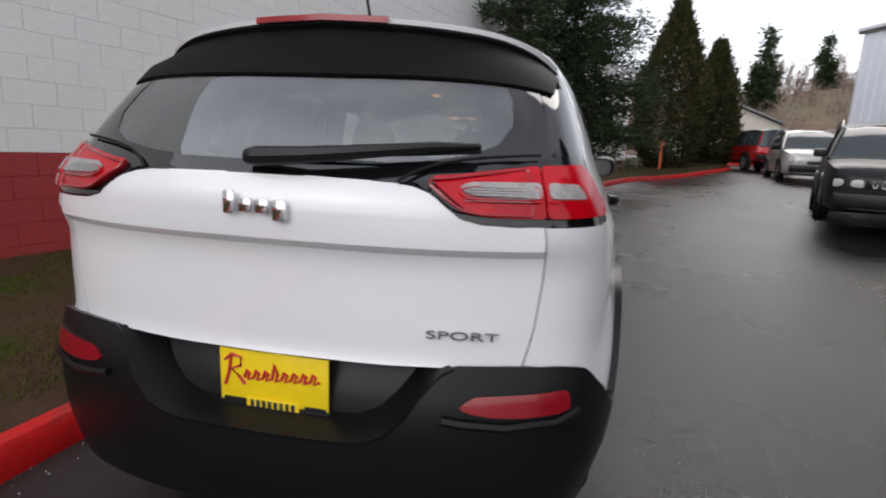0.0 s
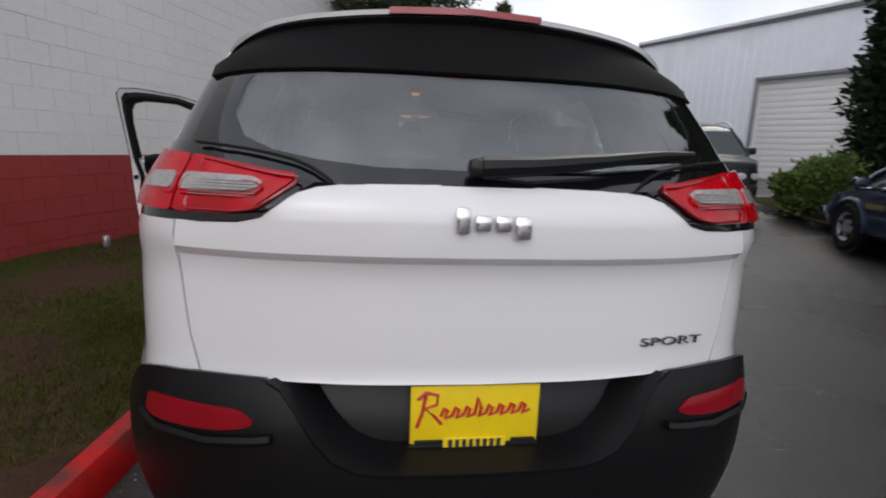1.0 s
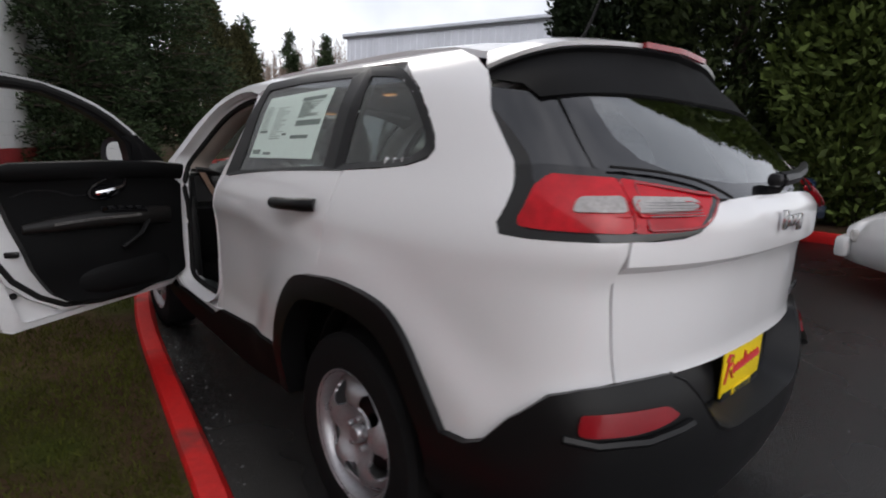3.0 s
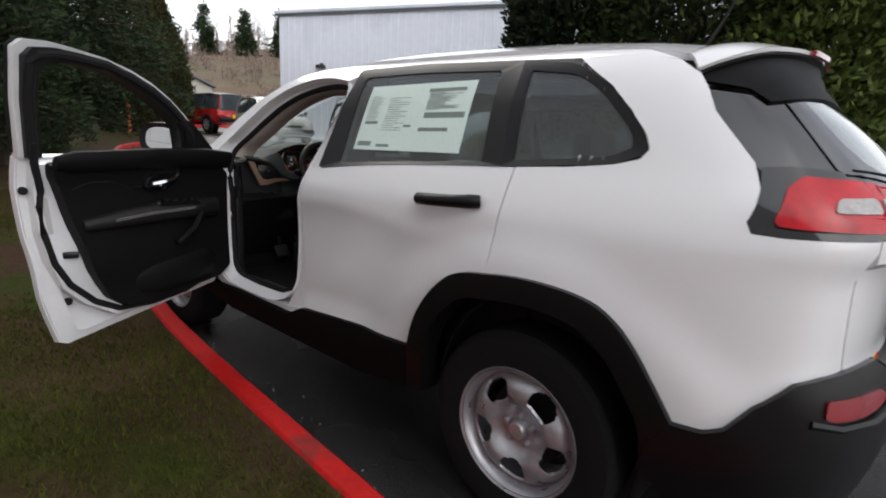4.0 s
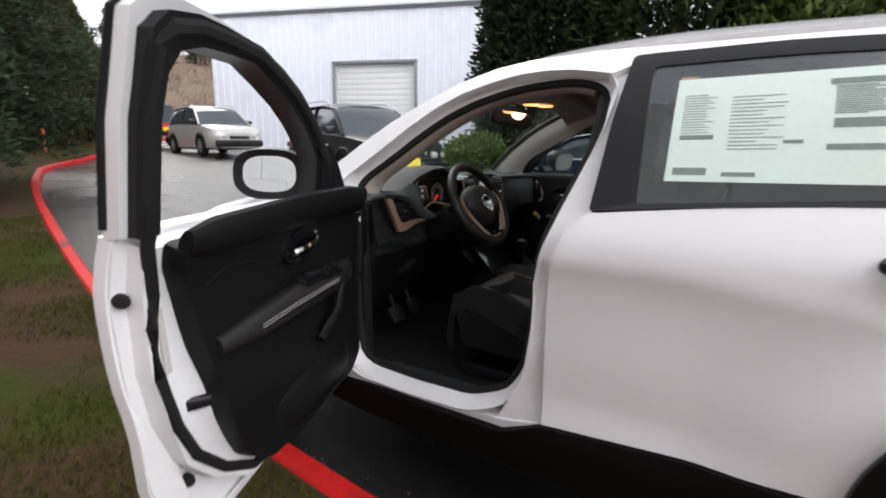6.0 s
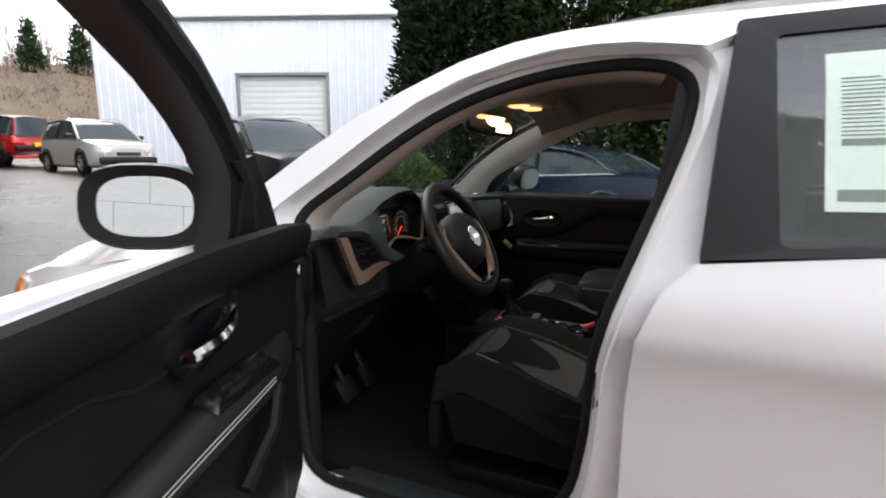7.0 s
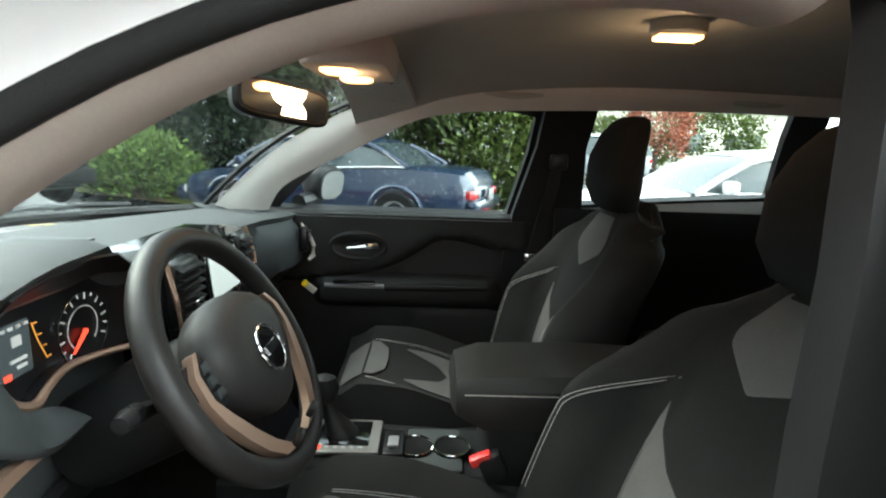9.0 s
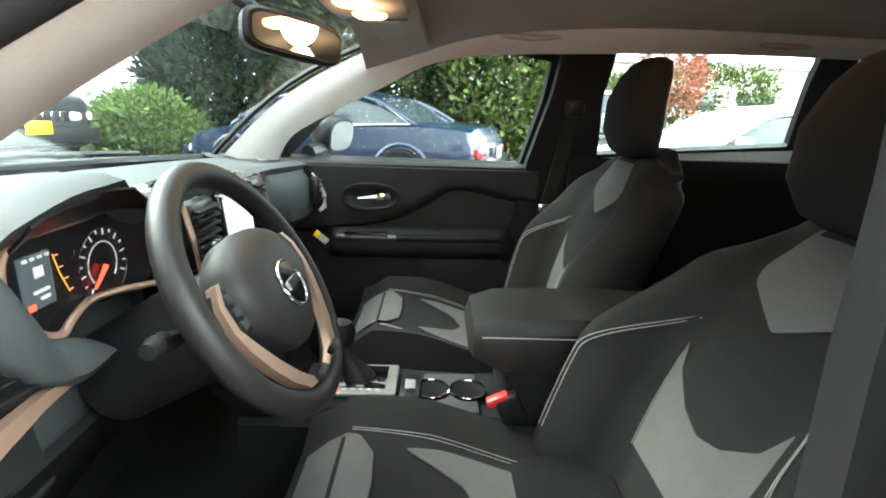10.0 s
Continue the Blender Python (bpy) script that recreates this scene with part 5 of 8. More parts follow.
part("inner_handle", tube([tuple(inner(a, z, d)) for a, z, d in ((0.37, 1.08, 0.018), (0.41, 1.068, 0.032), (0.46, 1.055, 0.03), (0.50, 1.048, 0.016))], 0.013, 8, taper=[0.8, 1, 1.3, 1.0]), CHROME, bez, "chrome door handle")
pod([(0.12, 0.60, 0.06, 0.0), (0.2, 0.60, 0.085, 0.026), (0.5, 0.585, 0.075, 0.028), (0.62, 0.585, 0.05, 0.0)], DOOR_CARD, card, "map_pocket", "moulded map pocket")
part("pull_grip", tube([tuple(inner(a, z, d)) for a, z, d in ((0.25, 0.89, 0.045), (0.30, 0.82, 0.05), (0.40, 0.75, 0.025))], 0.015, 8), DOOR_CARD, card, "black grip bracket")
part("lining_crease", tube([tuple(inner(a, z, 0.001)) for a, z in ((0.52, 1.04), (0.60, 1.04), (0.70, 1.072), (0.79, 1.078), (0.87, 1.05))], 0.004, 5), TRIM, card)
# outside mirror on the door
mc = HINGE + door_a * 0.265 + door_o * 0.06 + Vector((0, 0, 1.253))
mir_face = (door_a * 0.97 + door_o * -0.14 + Vector((0, 0, 0.10))).normalized()
mir_w = (door_o - mir_face * door_o.dot(mir_face)).normalized()
mir_u = mir_w.cross(mir_face)
mir_u = mir_u if mir_u.z > 0 else -mir_u


def mirror_ring(hw, hh, back, n=28):
    return [tuple(mc + mir_w * (hw * np.sign(math.cos(k)) * abs(math.cos(k)) ** 0.72) + mir_u * (hh * np.sign(math.sin(k)) * abs(math.sin(k)) ** 0.72) - mir_face * back) for k in np.linspace(0, math.tau, n, endpoint=False)]


mirror = part("side_mirror", loft([mirror_ring(0.092, 0.059, -0.002), mirror_ring(0.122, 0.080, -0.008), mirror_ring(0.130, 0.086, 0.012), mirror_ring(0.128, 0.084, 0.05), mirror_ring(0.10, 0.062, 0.095), mirror_ring(0.05, 0.03, 0.118)], caps=False), TRIM, ddoor, "black side mirror housing")
part("mirror_glass", loft([mirror_ring(0.098, 0.065, 0.000), mirror_ring(0.098, 0.065, 0.005)]), MIRROR, mirror)
part("mirror_arm", tube([tuple(mc - mir_w * 0.10 - mir_u * 0.05 - mir_face * 0.04), tuple(HINGE + door_a * 0.2 + door_o * -0.03 + Vector((0, 0, 1.17)))], 0.028, 8), TRIM, mirror)
part("sail_panel", frame_band([(0.055, 1.165), (0.11, 1.205), (0.19, 1.275), (0.28, 1.352)], [(0.28, 1.168), (0.285, 1.22), (0.305, 1.305), (0.35, 1.34)], -0.015, -0.095), TRIM, ddoor, "black corner panel behind the mirror")
# outer handle
part("door_handle", tube([door_at(a, o, 1.10) for a, o in ((0.74, 0.0), (0.77, 0.04), (0.86, 0.045), (0.95, 0.035), (0.97, 0.0))], 0.0155, 8), CLAD, ddoor, "black pull handle")

# door opening of the body: white flange and black seal, left side
OPENING = [(2.985, 1.172), (2.962, 1.09), (2.968, 0.97), (2.99, 0.86), (2.985, 0.66), (2.965, 0.54), (2.90, 0.492), (2.70, 0.485), (2.45, 0.492), (2.31, 0.55), (2.255, 0.65), (2.232, 0.80), (2.228, 0.947), (2.201, 1.059), (2.161, 1.174), (2.119, 1.294), (2.086, 1.40), (2.075, 1.472), (2.088, 1.512), (2.124, 1.538), (2.2, 1.553), (2.283, 1.55), (2.37, 1.541), (2.46, 1.521), (2.554, 1.491), (2.652, 1.444), (2.751, 1.379), (2.854, 1.301), (2.96, 1.225)]
OPENING = rounded(OPENING, 0.04, 2)


def opening_at(y, z, deep, shrink=0.0):
    cy, cz = 2.58, 1.0
    y2, z2 = y + (cy - y) * shrink, z + (cz - z) * shrink
    x, yy, zz = body(u_at(z2, y=y2), z2)
    return (x + deep, yy, zz)


jrows = [[opening_at(y, z, 0.004, -0.058), opening_at(y, z, 0.016, -0.048), opening_at(y, z, 0.05, -0.03), opening_at(y, z, 0.066, 0.0), opening_at(y, z, 0.10, 0.0), opening_at(y, z, 0.10, -0.058)] for y, z in OPENING]
jrows.append(jrows[0])
part("door_aperture", loft(jrows, caps=False), JAMB, car, "white-painted door opening flange")
part("aperture_seal", tube([opening_at(y, z, 0.078, 0.012) for y, z in OPENING], 0.0145, 10, closed=True), RUBBER, car, "thick black aperture seal")
pillar_strip = flank((2.165, 0.505), (2.165, 0.9), (2.155, 1.03), (2.12, 1.12), (2.06, 1.172), (2.045, 1.40), (2.022, 1.575), (2.06, 1.565), (2.066, 1.50), (2.072, 1.40), (2.105, 1.31), (2.15, 1.185), (2.19, 1.065), (2.218, 0.947), (2.222, 0.80), (2.246, 0.63), (2.30, 0.52), (2.33, 0.46), (2.165, 0.46))
part("centre_pillar", sheet(pillar_strip, body, 0.05, 0.025, -0.022), JAMB, car, "white centre pillar")
part("sill", sheet(flank((2.165, 0.50), (2.30, 0.47), (2.7, 0.452), (2.9, 0.47), (3.02, 0.55), (3.03, 0.43), (2.165, 0.43)), body, 0.12, 0.06, -0.012), JAMB, car, "white painted sill")
striker = part("striker", join(box(-0.862, 2.205, 0.90, 0.012, 0.04, 0.075, 0.004), tube([(-0.86, 2.195, 0.922), (-0.876, 2.215, 0.922), (-0.876, 2.215, 0.878), (-0.86, 2.195, 0.878)], 0.005, 6)), CHROME, car, "steel door striker")
# closed front door on the far side
fd = [(-u, z) for u, z in flank((2.17, 0.50), (2.17, 0.9), (2.16, 1.03), (2.125, 1.12), (2.065, 1.165), (2.5, 1.15), (3.02, 1.16), (3.02, 0.9), (3.02, 0.54), (2.9, 0.46), (2.4, 0.45))]
part("passenger_door", sheet(fd, body, 0.05, 0.06), WHITE, car, "closed white front door")
pw_o = [(-u, z) for u, z in rounded(flank((2.07, 1.16), (2.045, 1.40), (2.025, 1.60), (2.15, 1.59), (2.37, 1.573), (2.65, 1.50), (2.92, 1.32), (3.08, 1.165)), 0.01, 2)]
pw_i = [(-u, z) for u, z in rounded(flank((2.16, 1.165), (2.11, 1.40), (2.10, 1.52), (2.22, 1.54), (2.40, 1.53), (2.62, 1.46), (2.84, 1.32), (3.0, 1.165)), 0.01, 2)]
pwf = part("door_window", ring_sheet(pw_o, pw_i, body, 0.04, 0.0, -0.01, steps=3), TRIM, car, "black window frame")
pane = part("pane", sheet(pw_i, body, 0.004, 0.07, -0.012), WINDOW_CLEAR, pwf)
pane.visible_shadow = False
# far side mirror, seen through the window
pm = Vector((1.02, 2.85, 1.232))
pm_turn = Matrix.Translation(pm) @ Matrix.Rotation(radians(-24), 4, "Z") @ Matrix.Rotation(radians(13), 4, "X")


def far_ring(hw, hh, back):
    return [tuple(pm_turn @ Vector((hw * np.sign(math.cos(k)) * abs(math.cos(k)) ** 0.7, back, hh * np.sign(math.sin(k)) * abs(math.sin(k)) ** 0.7))) for k in np.linspace(0, math.tau, 24, endpoint=False)]


pmir = part("side_mirror", loft([far_ring(0.083 * r, 0.066 * r, back) for r, back in ((0.95, -0.02), (1.05, 0.0), (1.0, 0.05), (0.6, 0.09))]), TRIM, car, "black side mirror")
part("mirror_glass", loft([far_ring(0.072, 0.056, back) for back in (-0.026, -0.021)]), WET_MIRROR, pmir, "mirror glass covered with raindrops")
part("mirror_arm", tube([(0.88, 2.93, 1.17), (1.0, 2.89, 1.18)], 0.03, 8), TRIM, pmir)

# cabin
part("floor_pan", box(0, 2.35, 0.36, 1.5, 2.9, 0.05, 0.01), CARPET, car, "black carpet")
for s in (-1, 1):
    part("floor_mat", box(s * 0.38, 2.85, 0.395, 0.48, 0.62, 0.015, 0.006), RUBBER, car, "black floor mat")
part("scuff_plate", slab([[(x, y, 0.478 - 0.05 * soft(x, -0.76, -0.66)) for x in (-0.80, -0.76, -0.72, -0.68, -0.65)] for y in np.linspace(2.33, 2.93, 8)], 0.01), DASH, car, "grey sill scuff plate")
part("bulkhead", slab([[(x, 3.28, z) for x in np.linspace(-0.82, 0.82, 5)] for z in (0.38, 0.7, 1.1)], 0.03), CARPET, car, "dark firewall")
part("kick_panel", box(-0.79, 3.12, 0.68, 0.05, 0.34, 0.62, 0.015), VINYL, car)
part("kick_panel", box(0.79, 3.12, 0.68, 0.05, 0.34, 0.62, 0.015), VINYL, car)
# instrument panel
edge_y = spline([(-0.80, 2.955), (-0.70, 2.905), (-0.62, 2.885), (-0.44, 2.86), (-0.26, 2.90), (-0.1, 2.93), (0.1, 2.93), (0.4, 2.925), (0.60, 2.885), (0.66, 2.885), (0.80, 2.95)])
edge_z = spline([(-0.80, 1.14), (-0.70, 1.155), (-0.62, 1.182), (-0.55, 1.227), (-0.44, 1.252), (-0.35, 1.25), (-0.31, 1.218), (-0.24, 1.195), (-0.05, 1.185), (0.3, 1.175), (0.6, 1.165), (0.80, 1.15)])
hood = lambda x: math.exp(-((x + 0.44) / 0.155) ** 4)
rows = []
for x in np.linspace(-0.80, 0.80, 65):
    y, z, h_ = edge_y(x), edge_z(x), hood(x)
    back = 3.60 - 0.36 * (x / 0.8) ** 2
    b_ = soft(x, 0.24, 0.48)
    rows.append([(x, back, 1.125), (x, back - 0.15, 1.16), (x, (back + y) / 2 + 0.05, 1.172 + 0.35 * (z - 1.172)), (x, y + 0.12, z - 0.004 + 0.004 * h_), (x, y + 0.03, z + 0.003), (x, y, z - 0.006), (x, y + 0.012, z - 0.024), (x, y + 0.03 + 0.055 * h_ - 0.036 * b_, z - 0.05), (x, y + 0.05 + 0.05 * h_ - 0.066 * b_, 1.07 - 0.04 * h_), (x, y + 0.05 + 0.02 * h_ - 0.066 * b_, 0.98 + 0.02 * b_), (x, y + 0.08 - 0.04 * b_, 0.90 + 0.055 * b_), (x, y + 0.16, 0.78), (x, y + 0.30, 0.66)])
dash = part("dashboard", slab(rows, 0.012), DASH, car, "dark grey soft-touch dashboard", sharp=50)
part("dash_end", loft([[(-0.806 - 0.006 * k, y, z) for y, z in ((2.93, 1.10), (2.99, 1.165), (3.2, 1.155), (3.26, 0.72), (3.06, 0.70), (2.94, 0.95))] for k in (0, 1)]), VINYL, dash, "black end panel")
part("speaker_grille", slab([[(x, y, 1.181 + 0.004 * math.cos(x * 9)) for y in (3.12, 3.2, 3.28)] for x in np.linspace(-0.28, 0.0, 6)], 0.003), CLAD, dash, "perforated speaker grille")
part("vent_panel", sheet([(-0.79, 1.118), (-0.70, 1.128), (-0.60, 1.13), (-0.56, 1.10), (-0.56, 0.965), (-0.79, 0.965)], lambda u, v: (u, 2.945 - 0.15 * (1.147 - v) - 0.03 * soft(u, -0.75, -0.60), v), 0.012, 0.04), VINYL, dash, "black panel round the side vent")
part("demister_slot", box(-0.73, 3.02, 1.185, 0.09, 0.035, 0.008, 0.003, Matrix.Rotation(radians(28), 4, "Z")), DIAL_BLACK, dash)
# instrument cluster
cl_y = 2.925
CLUSTER = [(-0.222, 1.150), (-0.236, 1.187), (-0.332, 1.206), (-0.406, 1.203), (-0.466, 1.203), (-0.511, 1.201), (-0.535, 1.185), (-0.541, 1.15), (-0.526, 1.117), (-0.503, 1.086), (-0.472, 1.074), (-0.449, 1.086), (-0.414, 1.096), (-0.349, 1.087), (-0.246, 1.066), (-0.228, 1.09)]
rim_line = catmull(CLUSTER + CLUSTER[:1])[:-1]
cl = part("instrument_binnacle", loft([[(x, y, z) for x, z in rim_line] for y in (cl_y + 0.03, cl_y)]), DIAL_BLACK, dash, "instrument cluster with lit dials")
part("cluster_wall", loft([[(x, y, z) for x, z in rim_line] for y in (2.905, cl_y + 0.01)], caps=False), GLOSS_BLACK, cl)
part("cluster_bezel", tube([(x, 2.902, z) for x, z in rim_line], 0.0052, 8, closed=True, taper=[1.0 + 0.9 * (1 - soft(x, -0.54, -0.44)) * (1 - soft(z, 1.06, 1.19)) for x, z in rim_line]), BRONZE, cl, "satin bronze bezel")
part("cluster_hood", slab([[(x, 2.90 - 0.03 * f, z + (min(edge_z(x) - 0.012, z + 0.05) - z) * f) for f in (0.0, 0.5, 1.0)] for x, z in ((-0.53, 1.192), (-0.50, 1.203), (-0.45, 1.205), (-0.40, 1.204), (-0.34, 1.206), (-0.28, 1.198), (-0.235, 1.187))], 0.004), DIAL_BLACK, cl, "black underside of the cluster hood")
# slate shelf that sweeps from the dash edge under the cluster to the column
shelf_low = spline([(-0.79, 1.150), (-0.70, 1.140), (-0.63, 1.120), (-0.597, 1.096), (-0.551, 1.052), (-0.492, 1.028), (-0.45, 1.030)])
shelf_top = spline([(-0.79, 1.140), (-0.70, 1.150), (-0.62, 1.178), (-0.58, 1.188), (-0.558, 1.165), (-0.54, 1.112), (-0.508, 1.076), (-0.475, 1.064), (-0.45, 1.050)])
def shelf_row(x):
    top, low = max(shelf_top(x), shelf_low(x) + 0.02), shelf_low(x) + 0.010
    return [(x, 2.888, top + 0.004), (x, 2.868, top - 0.30 * (top - low)), (x, 2.860, low + 0.004), (x, 2.866, low - 0.004), (x, 2.925, low - 0.010)]


part("lower_shelf", slab([shelf_row(x) for x in np.linspace(-0.79, -0.45, 35)], 0.005), DASH, dash, "dark grey sweep below the cluster", sharp=60)
for nm, cx_, cr in (("speedometer", -0.347, 0.052),):
    part(nm, tube([(cx_ + cr * math.cos(k), cl_y - 0.004, 1.125 + cr * math.sin(k)) for k in np.linspace(0, math.tau, 40, endpoint=False)], 0.0011, 6, closed=True), DARK_CHROME, cl)
    ticks = []
    for k in range(15):
        a = radians(225 - 18 * k)
        r0, r1 = cr * (0.78 if k % 2 == 0 else 0.86), cr * 0.95
        ticks.append(tube([(cx_ + r0 * math.cos(a), cl_y - 0.003, 1.125 + r0 * math.sin(a)), (cx_ + r1 * math.cos(a), cl_y - 0.003, 1.125 + r1 * math.sin(a))], 0.0013, 4))
    tagged(part("dial_scale", join(*ticks), DIAL_WHITE, cl), kind="stuff")
    part("dial_arc", tube([(cx_ + cr * 0.60 * math.cos(radians(a)), cl_y - 0.002, 1.125 + cr * 0.60 * math.sin(radians(a))) for a in range(-45, 226, 15)], 0.001, 4), DIAL_WHITE, cl)
    part("needle", tube([(cx_, cl_y - 0.006, 1.122), (cx_ - cr * 0.55, cl_y - 0.006, 1.122 - cr * 0.48)], 0.0028, 6, taper=[1.3, 0.6]), DIAL_RED, cl, "red needle")
disp = part("cluster_screen", box(-0.468, cl_y - 0.002, 1.140, 0.048, 0.006, 0.066, 0.003), DIAL_SCREEN, cl, "small lit screen")
part("screen_picture", join(box(-0.468, cl_y - 0.0065, 1.152, 0.014, 0.002, 0.013, 0.0008), box(-0.468, cl_y - 0.0065, 1.129, 0.024, 0.002, 0.0035), box(-0.464, cl_y - 0.0065, 1.120, 0.014, 0.002, 0.0035), *[box(-0.486 + 0.0115 * k, cl_y - 0.0065, 1.169, 0.006, 0.002, 0.0035) for k in range(4)]), DIAL_WHITE, disp)
part("warning_mark", box(-0.486, cl_y - 0.0065, 1.113, 0.010, 0.002, 0.007, 0.0008), DIAL_RED, disp)
part("amber_gauge", tube([(-0.441, cl_y - 0.005, 1.165), (-0.434, cl_y - 0.005, 1.140), (-0.422, cl_y - 0.005, 1.112)], 0.0010, 5), DIAL_AMBER, cl)
part("amber_gauge", join(*[box(-0.436 + 0.006 * k, cl_y - 0.005, 1.163 - 0.0165 * k, 0.006, 0.0015, 0.0015) for k in range(4)]), DIAL_AMBER, cl)
# outer air vent by the driver's door, with bronze blade
vent = part("side_vent", box(-0.625, 2.905, 1.085, 0.15, 0.04, 0.085, 0.015, Matrix.Rotation(radians(-14), 4, "Z")), DIAL_BLACK, dash, "black air vent")
for k in range(4):
    part("vane", box(-0.625, 2.885, 1.062 + 0.016 * k, 0.13, 0.016, 0.004, 0.001, Matrix.Rotation(radians(-14), 4, "Z")), TRIM, vent)
blade = rounded([(-0.776, 1.147), (-0.740, 1.143), (-0.717, 1.085), (-0.697, 1.048), (-0.66, 1.040), (-0.606, 1.048), (-0.555, 1.046), (-0.50, 1.036), (-0.50, 1.030), (-0.57, 1.031), (-0.614, 1.026), (-0.67, 1.012), (-0.712, 1.010)], 0.005, 2)
part("vent_blade", sheet(blade, lambda u, v: (u, 2.880 - 0.08 * (1.147 - v) + 0.012 * soft(u, -0.62, -0.5), v), 0.014, 0.03), BRONZE, vent, "satin bronze trim blade")
part("vent_tab", box(-0.655, 2.872, 1.088, 0.028, 0.016, 0.010, 0.003), CHROME, vent, "bright vent tab")
for k in range(2):
    part("knob", lathe([(0.0, -0.02), (0.016, -0.018), (0.018, 0.0), (0.018, 0.02)], 18, "y"), GREY_PLASTIC, dash, "small rotary switch").matrix_basis = Matrix.Translation((-0.64 + 0.06 * k, 2.925, 0.975))
# centre stack: tall vents, screen, knobs
stack = part("centre_fascia", loft([[(-w, y, z), (w, y, z), (w, y + 0.10, z), (-w, y + 0.10, z)] for w, y, z in ((0.185, 2.925, 1.19), (0.20, 2.895, 1.18), (0.19, 2.88, 1.0), (0.16, 2.87, 0.90), (0.13, 2.80, 0.80), (0.125, 2.74, 0.735))]), GLOSS_BLACK, dash, "black centre stack")
for s in (-1, 1):
    vx, vw = (-0.132, 0.10) if s < 0 else (0.155, 0.07)
    vn = part("centre_vent", box(vx, 2.886, 1.118, vw, 0.03, 0.125, 0.02), DIAL_BLACK, stack, "tall black air vent")
    for k in range(7):
        part("vane", box(vx, 2.868, 1.07 + 0.0155 * k, vw - 0.014, 0.014, 0.005, 0.0012, Matrix.Rotation(radians(18), 4, "X")), VINYL, vn)
    part("vent_edge", tube([(vx + s * vw * 0.55, 2.885, 1.185), (vx + s * vw * 0.6, 2.868, 1.12), (vx + s * vw * 0.55, 2.862, 1.05), (vx + s * vw * 0.35, 2.86, 1.0)], 0.005, 6), BRONZE, vn, "thin bronze edge")
    part("vent_tab", box(vx, 2.858, 1.10, 0.03, 0.014, 0.012, 0.004), CHROME, vn)
scr = part("touch_screen", box(0.025, 2.878, 1.118, 0.165, 0.012, 0.11, 0.006, Matrix.Rotation(radians(-6), 4, "X")), GLOSS_BLACK, stack, "lit touch screen")
part("screen_face", box(0.025, 2.8705, 1.118, 0.135, 0.003, 0.088, 0.001, Matrix.Rotation(radians(-6), 4, "X")), SCREEN_GREY, scr)
for s in (-1, 1):
    part("knob", lathe([(0.0, -0.03), (0.017, -0.028), (0.020, -0.012), (0.020, 0.01)], 20, "y"), DARK_CHROME, stack, "chrome-ringed knob").matrix_basis = Matrix.Translation((0.025 + s * 0.085, 2.868, 1.03))
pv = part("end_vent", box(0.640, 2.855, 1.075, 0.034, 0.03, 0.085, 0.01), DIAL_BLACK, dash, "end air vent")
for k in range(4):
    part("vane", box(0.638, 2.838, 1.045 + 0.02 * k, 0.03, 0.012, 0.004, 0.001), TRIM, pv)
part("vent_rim", tube([(0.640, 2.862, 1.128), (0.655, 2.842, 1.09), (0.662, 2.829, 1.05), (0.656, 2.828, 1.018), (0.636, 2.840, 1.006)], 0.008, 8, taper=[0.5, 0.9, 1.1, 1.2, 0.7]), PILLAR, pv, "pale satin vent rim")
tag = part("paper_tag", box(0.60, 2.830, 0.925, 0.003, 0.052, 0.022, 0.0008, Matrix.Rotation(radians(39.5), 4, "X")), PILLAR, dash, "small white paper tag with a yellow end")
part("tag_end", box(0.599, 2.844, 0.9365, 0.004, 0.016, 0.0225, 0.0008, Matrix.Rotation(radians(39.5), 4, "X")), YELLOW, tag)
part("lower_panel", slab([[(x, 2.93 + 0.10 * k, 0.93 - 0.13 * k) for k in range(4)] for x in np.linspace(-0.78, -0.16, 7)], 0.015), VINYL, dash, "black knee panel")
part("glove_box", slab([[(x, 2.95 + 0.10 * k, 0.93 - 0.13 * k) for k in range(4)] for x in np.linspace(0.16, 0.78, 7)], 0.015), VINYL, dash, "black glove box")
# steering wheel
SW = Vector((-0.345, 2.703, 1.095))
sw_up, sw_n = Vector((0, math.sin(radians(30)), math.cos(radians(30)))), Vector((0, -math.cos(radians(30)), math.sin(radians(30))))
sw_x = Vector((1, 0, 0))


def on_wheel(x, u, n=0.0):
    return tuple(SW + sw_x * x + sw_up * u + sw_n * n)


steer = part("steering_wheel", tube([on_wheel(0.1795 * math.cos(k), 0.1795 * math.sin(k) * (0.97 if math.sin(k) < -0.6 else 1)) for k in np.linspace(0, math.tau, 56, endpoint=False)], 0.0185, 14, closed=True), LEATHER, car, "black leather steering wheel with bronze spokes")
hub_sec = []
for r, n in ((0.2, 0.044), (0.5, 0.0435), (0.72, 0.040), (0.88, 0.031), (0.97, 0.018), (1.0, 0.0), (0.96, -0.02), (0.7, -0.04)):
    hub_sec.append([on_wheel(-0.006 + 0.112 * r * math.cos(k) * (1 - 0.36 * soft(-math.sin(k), 0.0, 1.0)), (0.078 if math.sin(k) > 0 else 0.108) * r * np.sign(math.sin(k)) * abs(math.sin(k)) ** 0.85 + 0.008, n) for k in np.linspace(0, math.tau, 40, endpoint=False)])
part("airbag_cover", loft(hub_sec), HUB, steer, "black airbag cover")


def emblem_ring(r, n):
    return [on_wheel(-0.014 + r * math.cos(k), -0.012 + r * math.sin(k), n) for k in np.linspace(0, math.tau, 32, endpoint=False)]


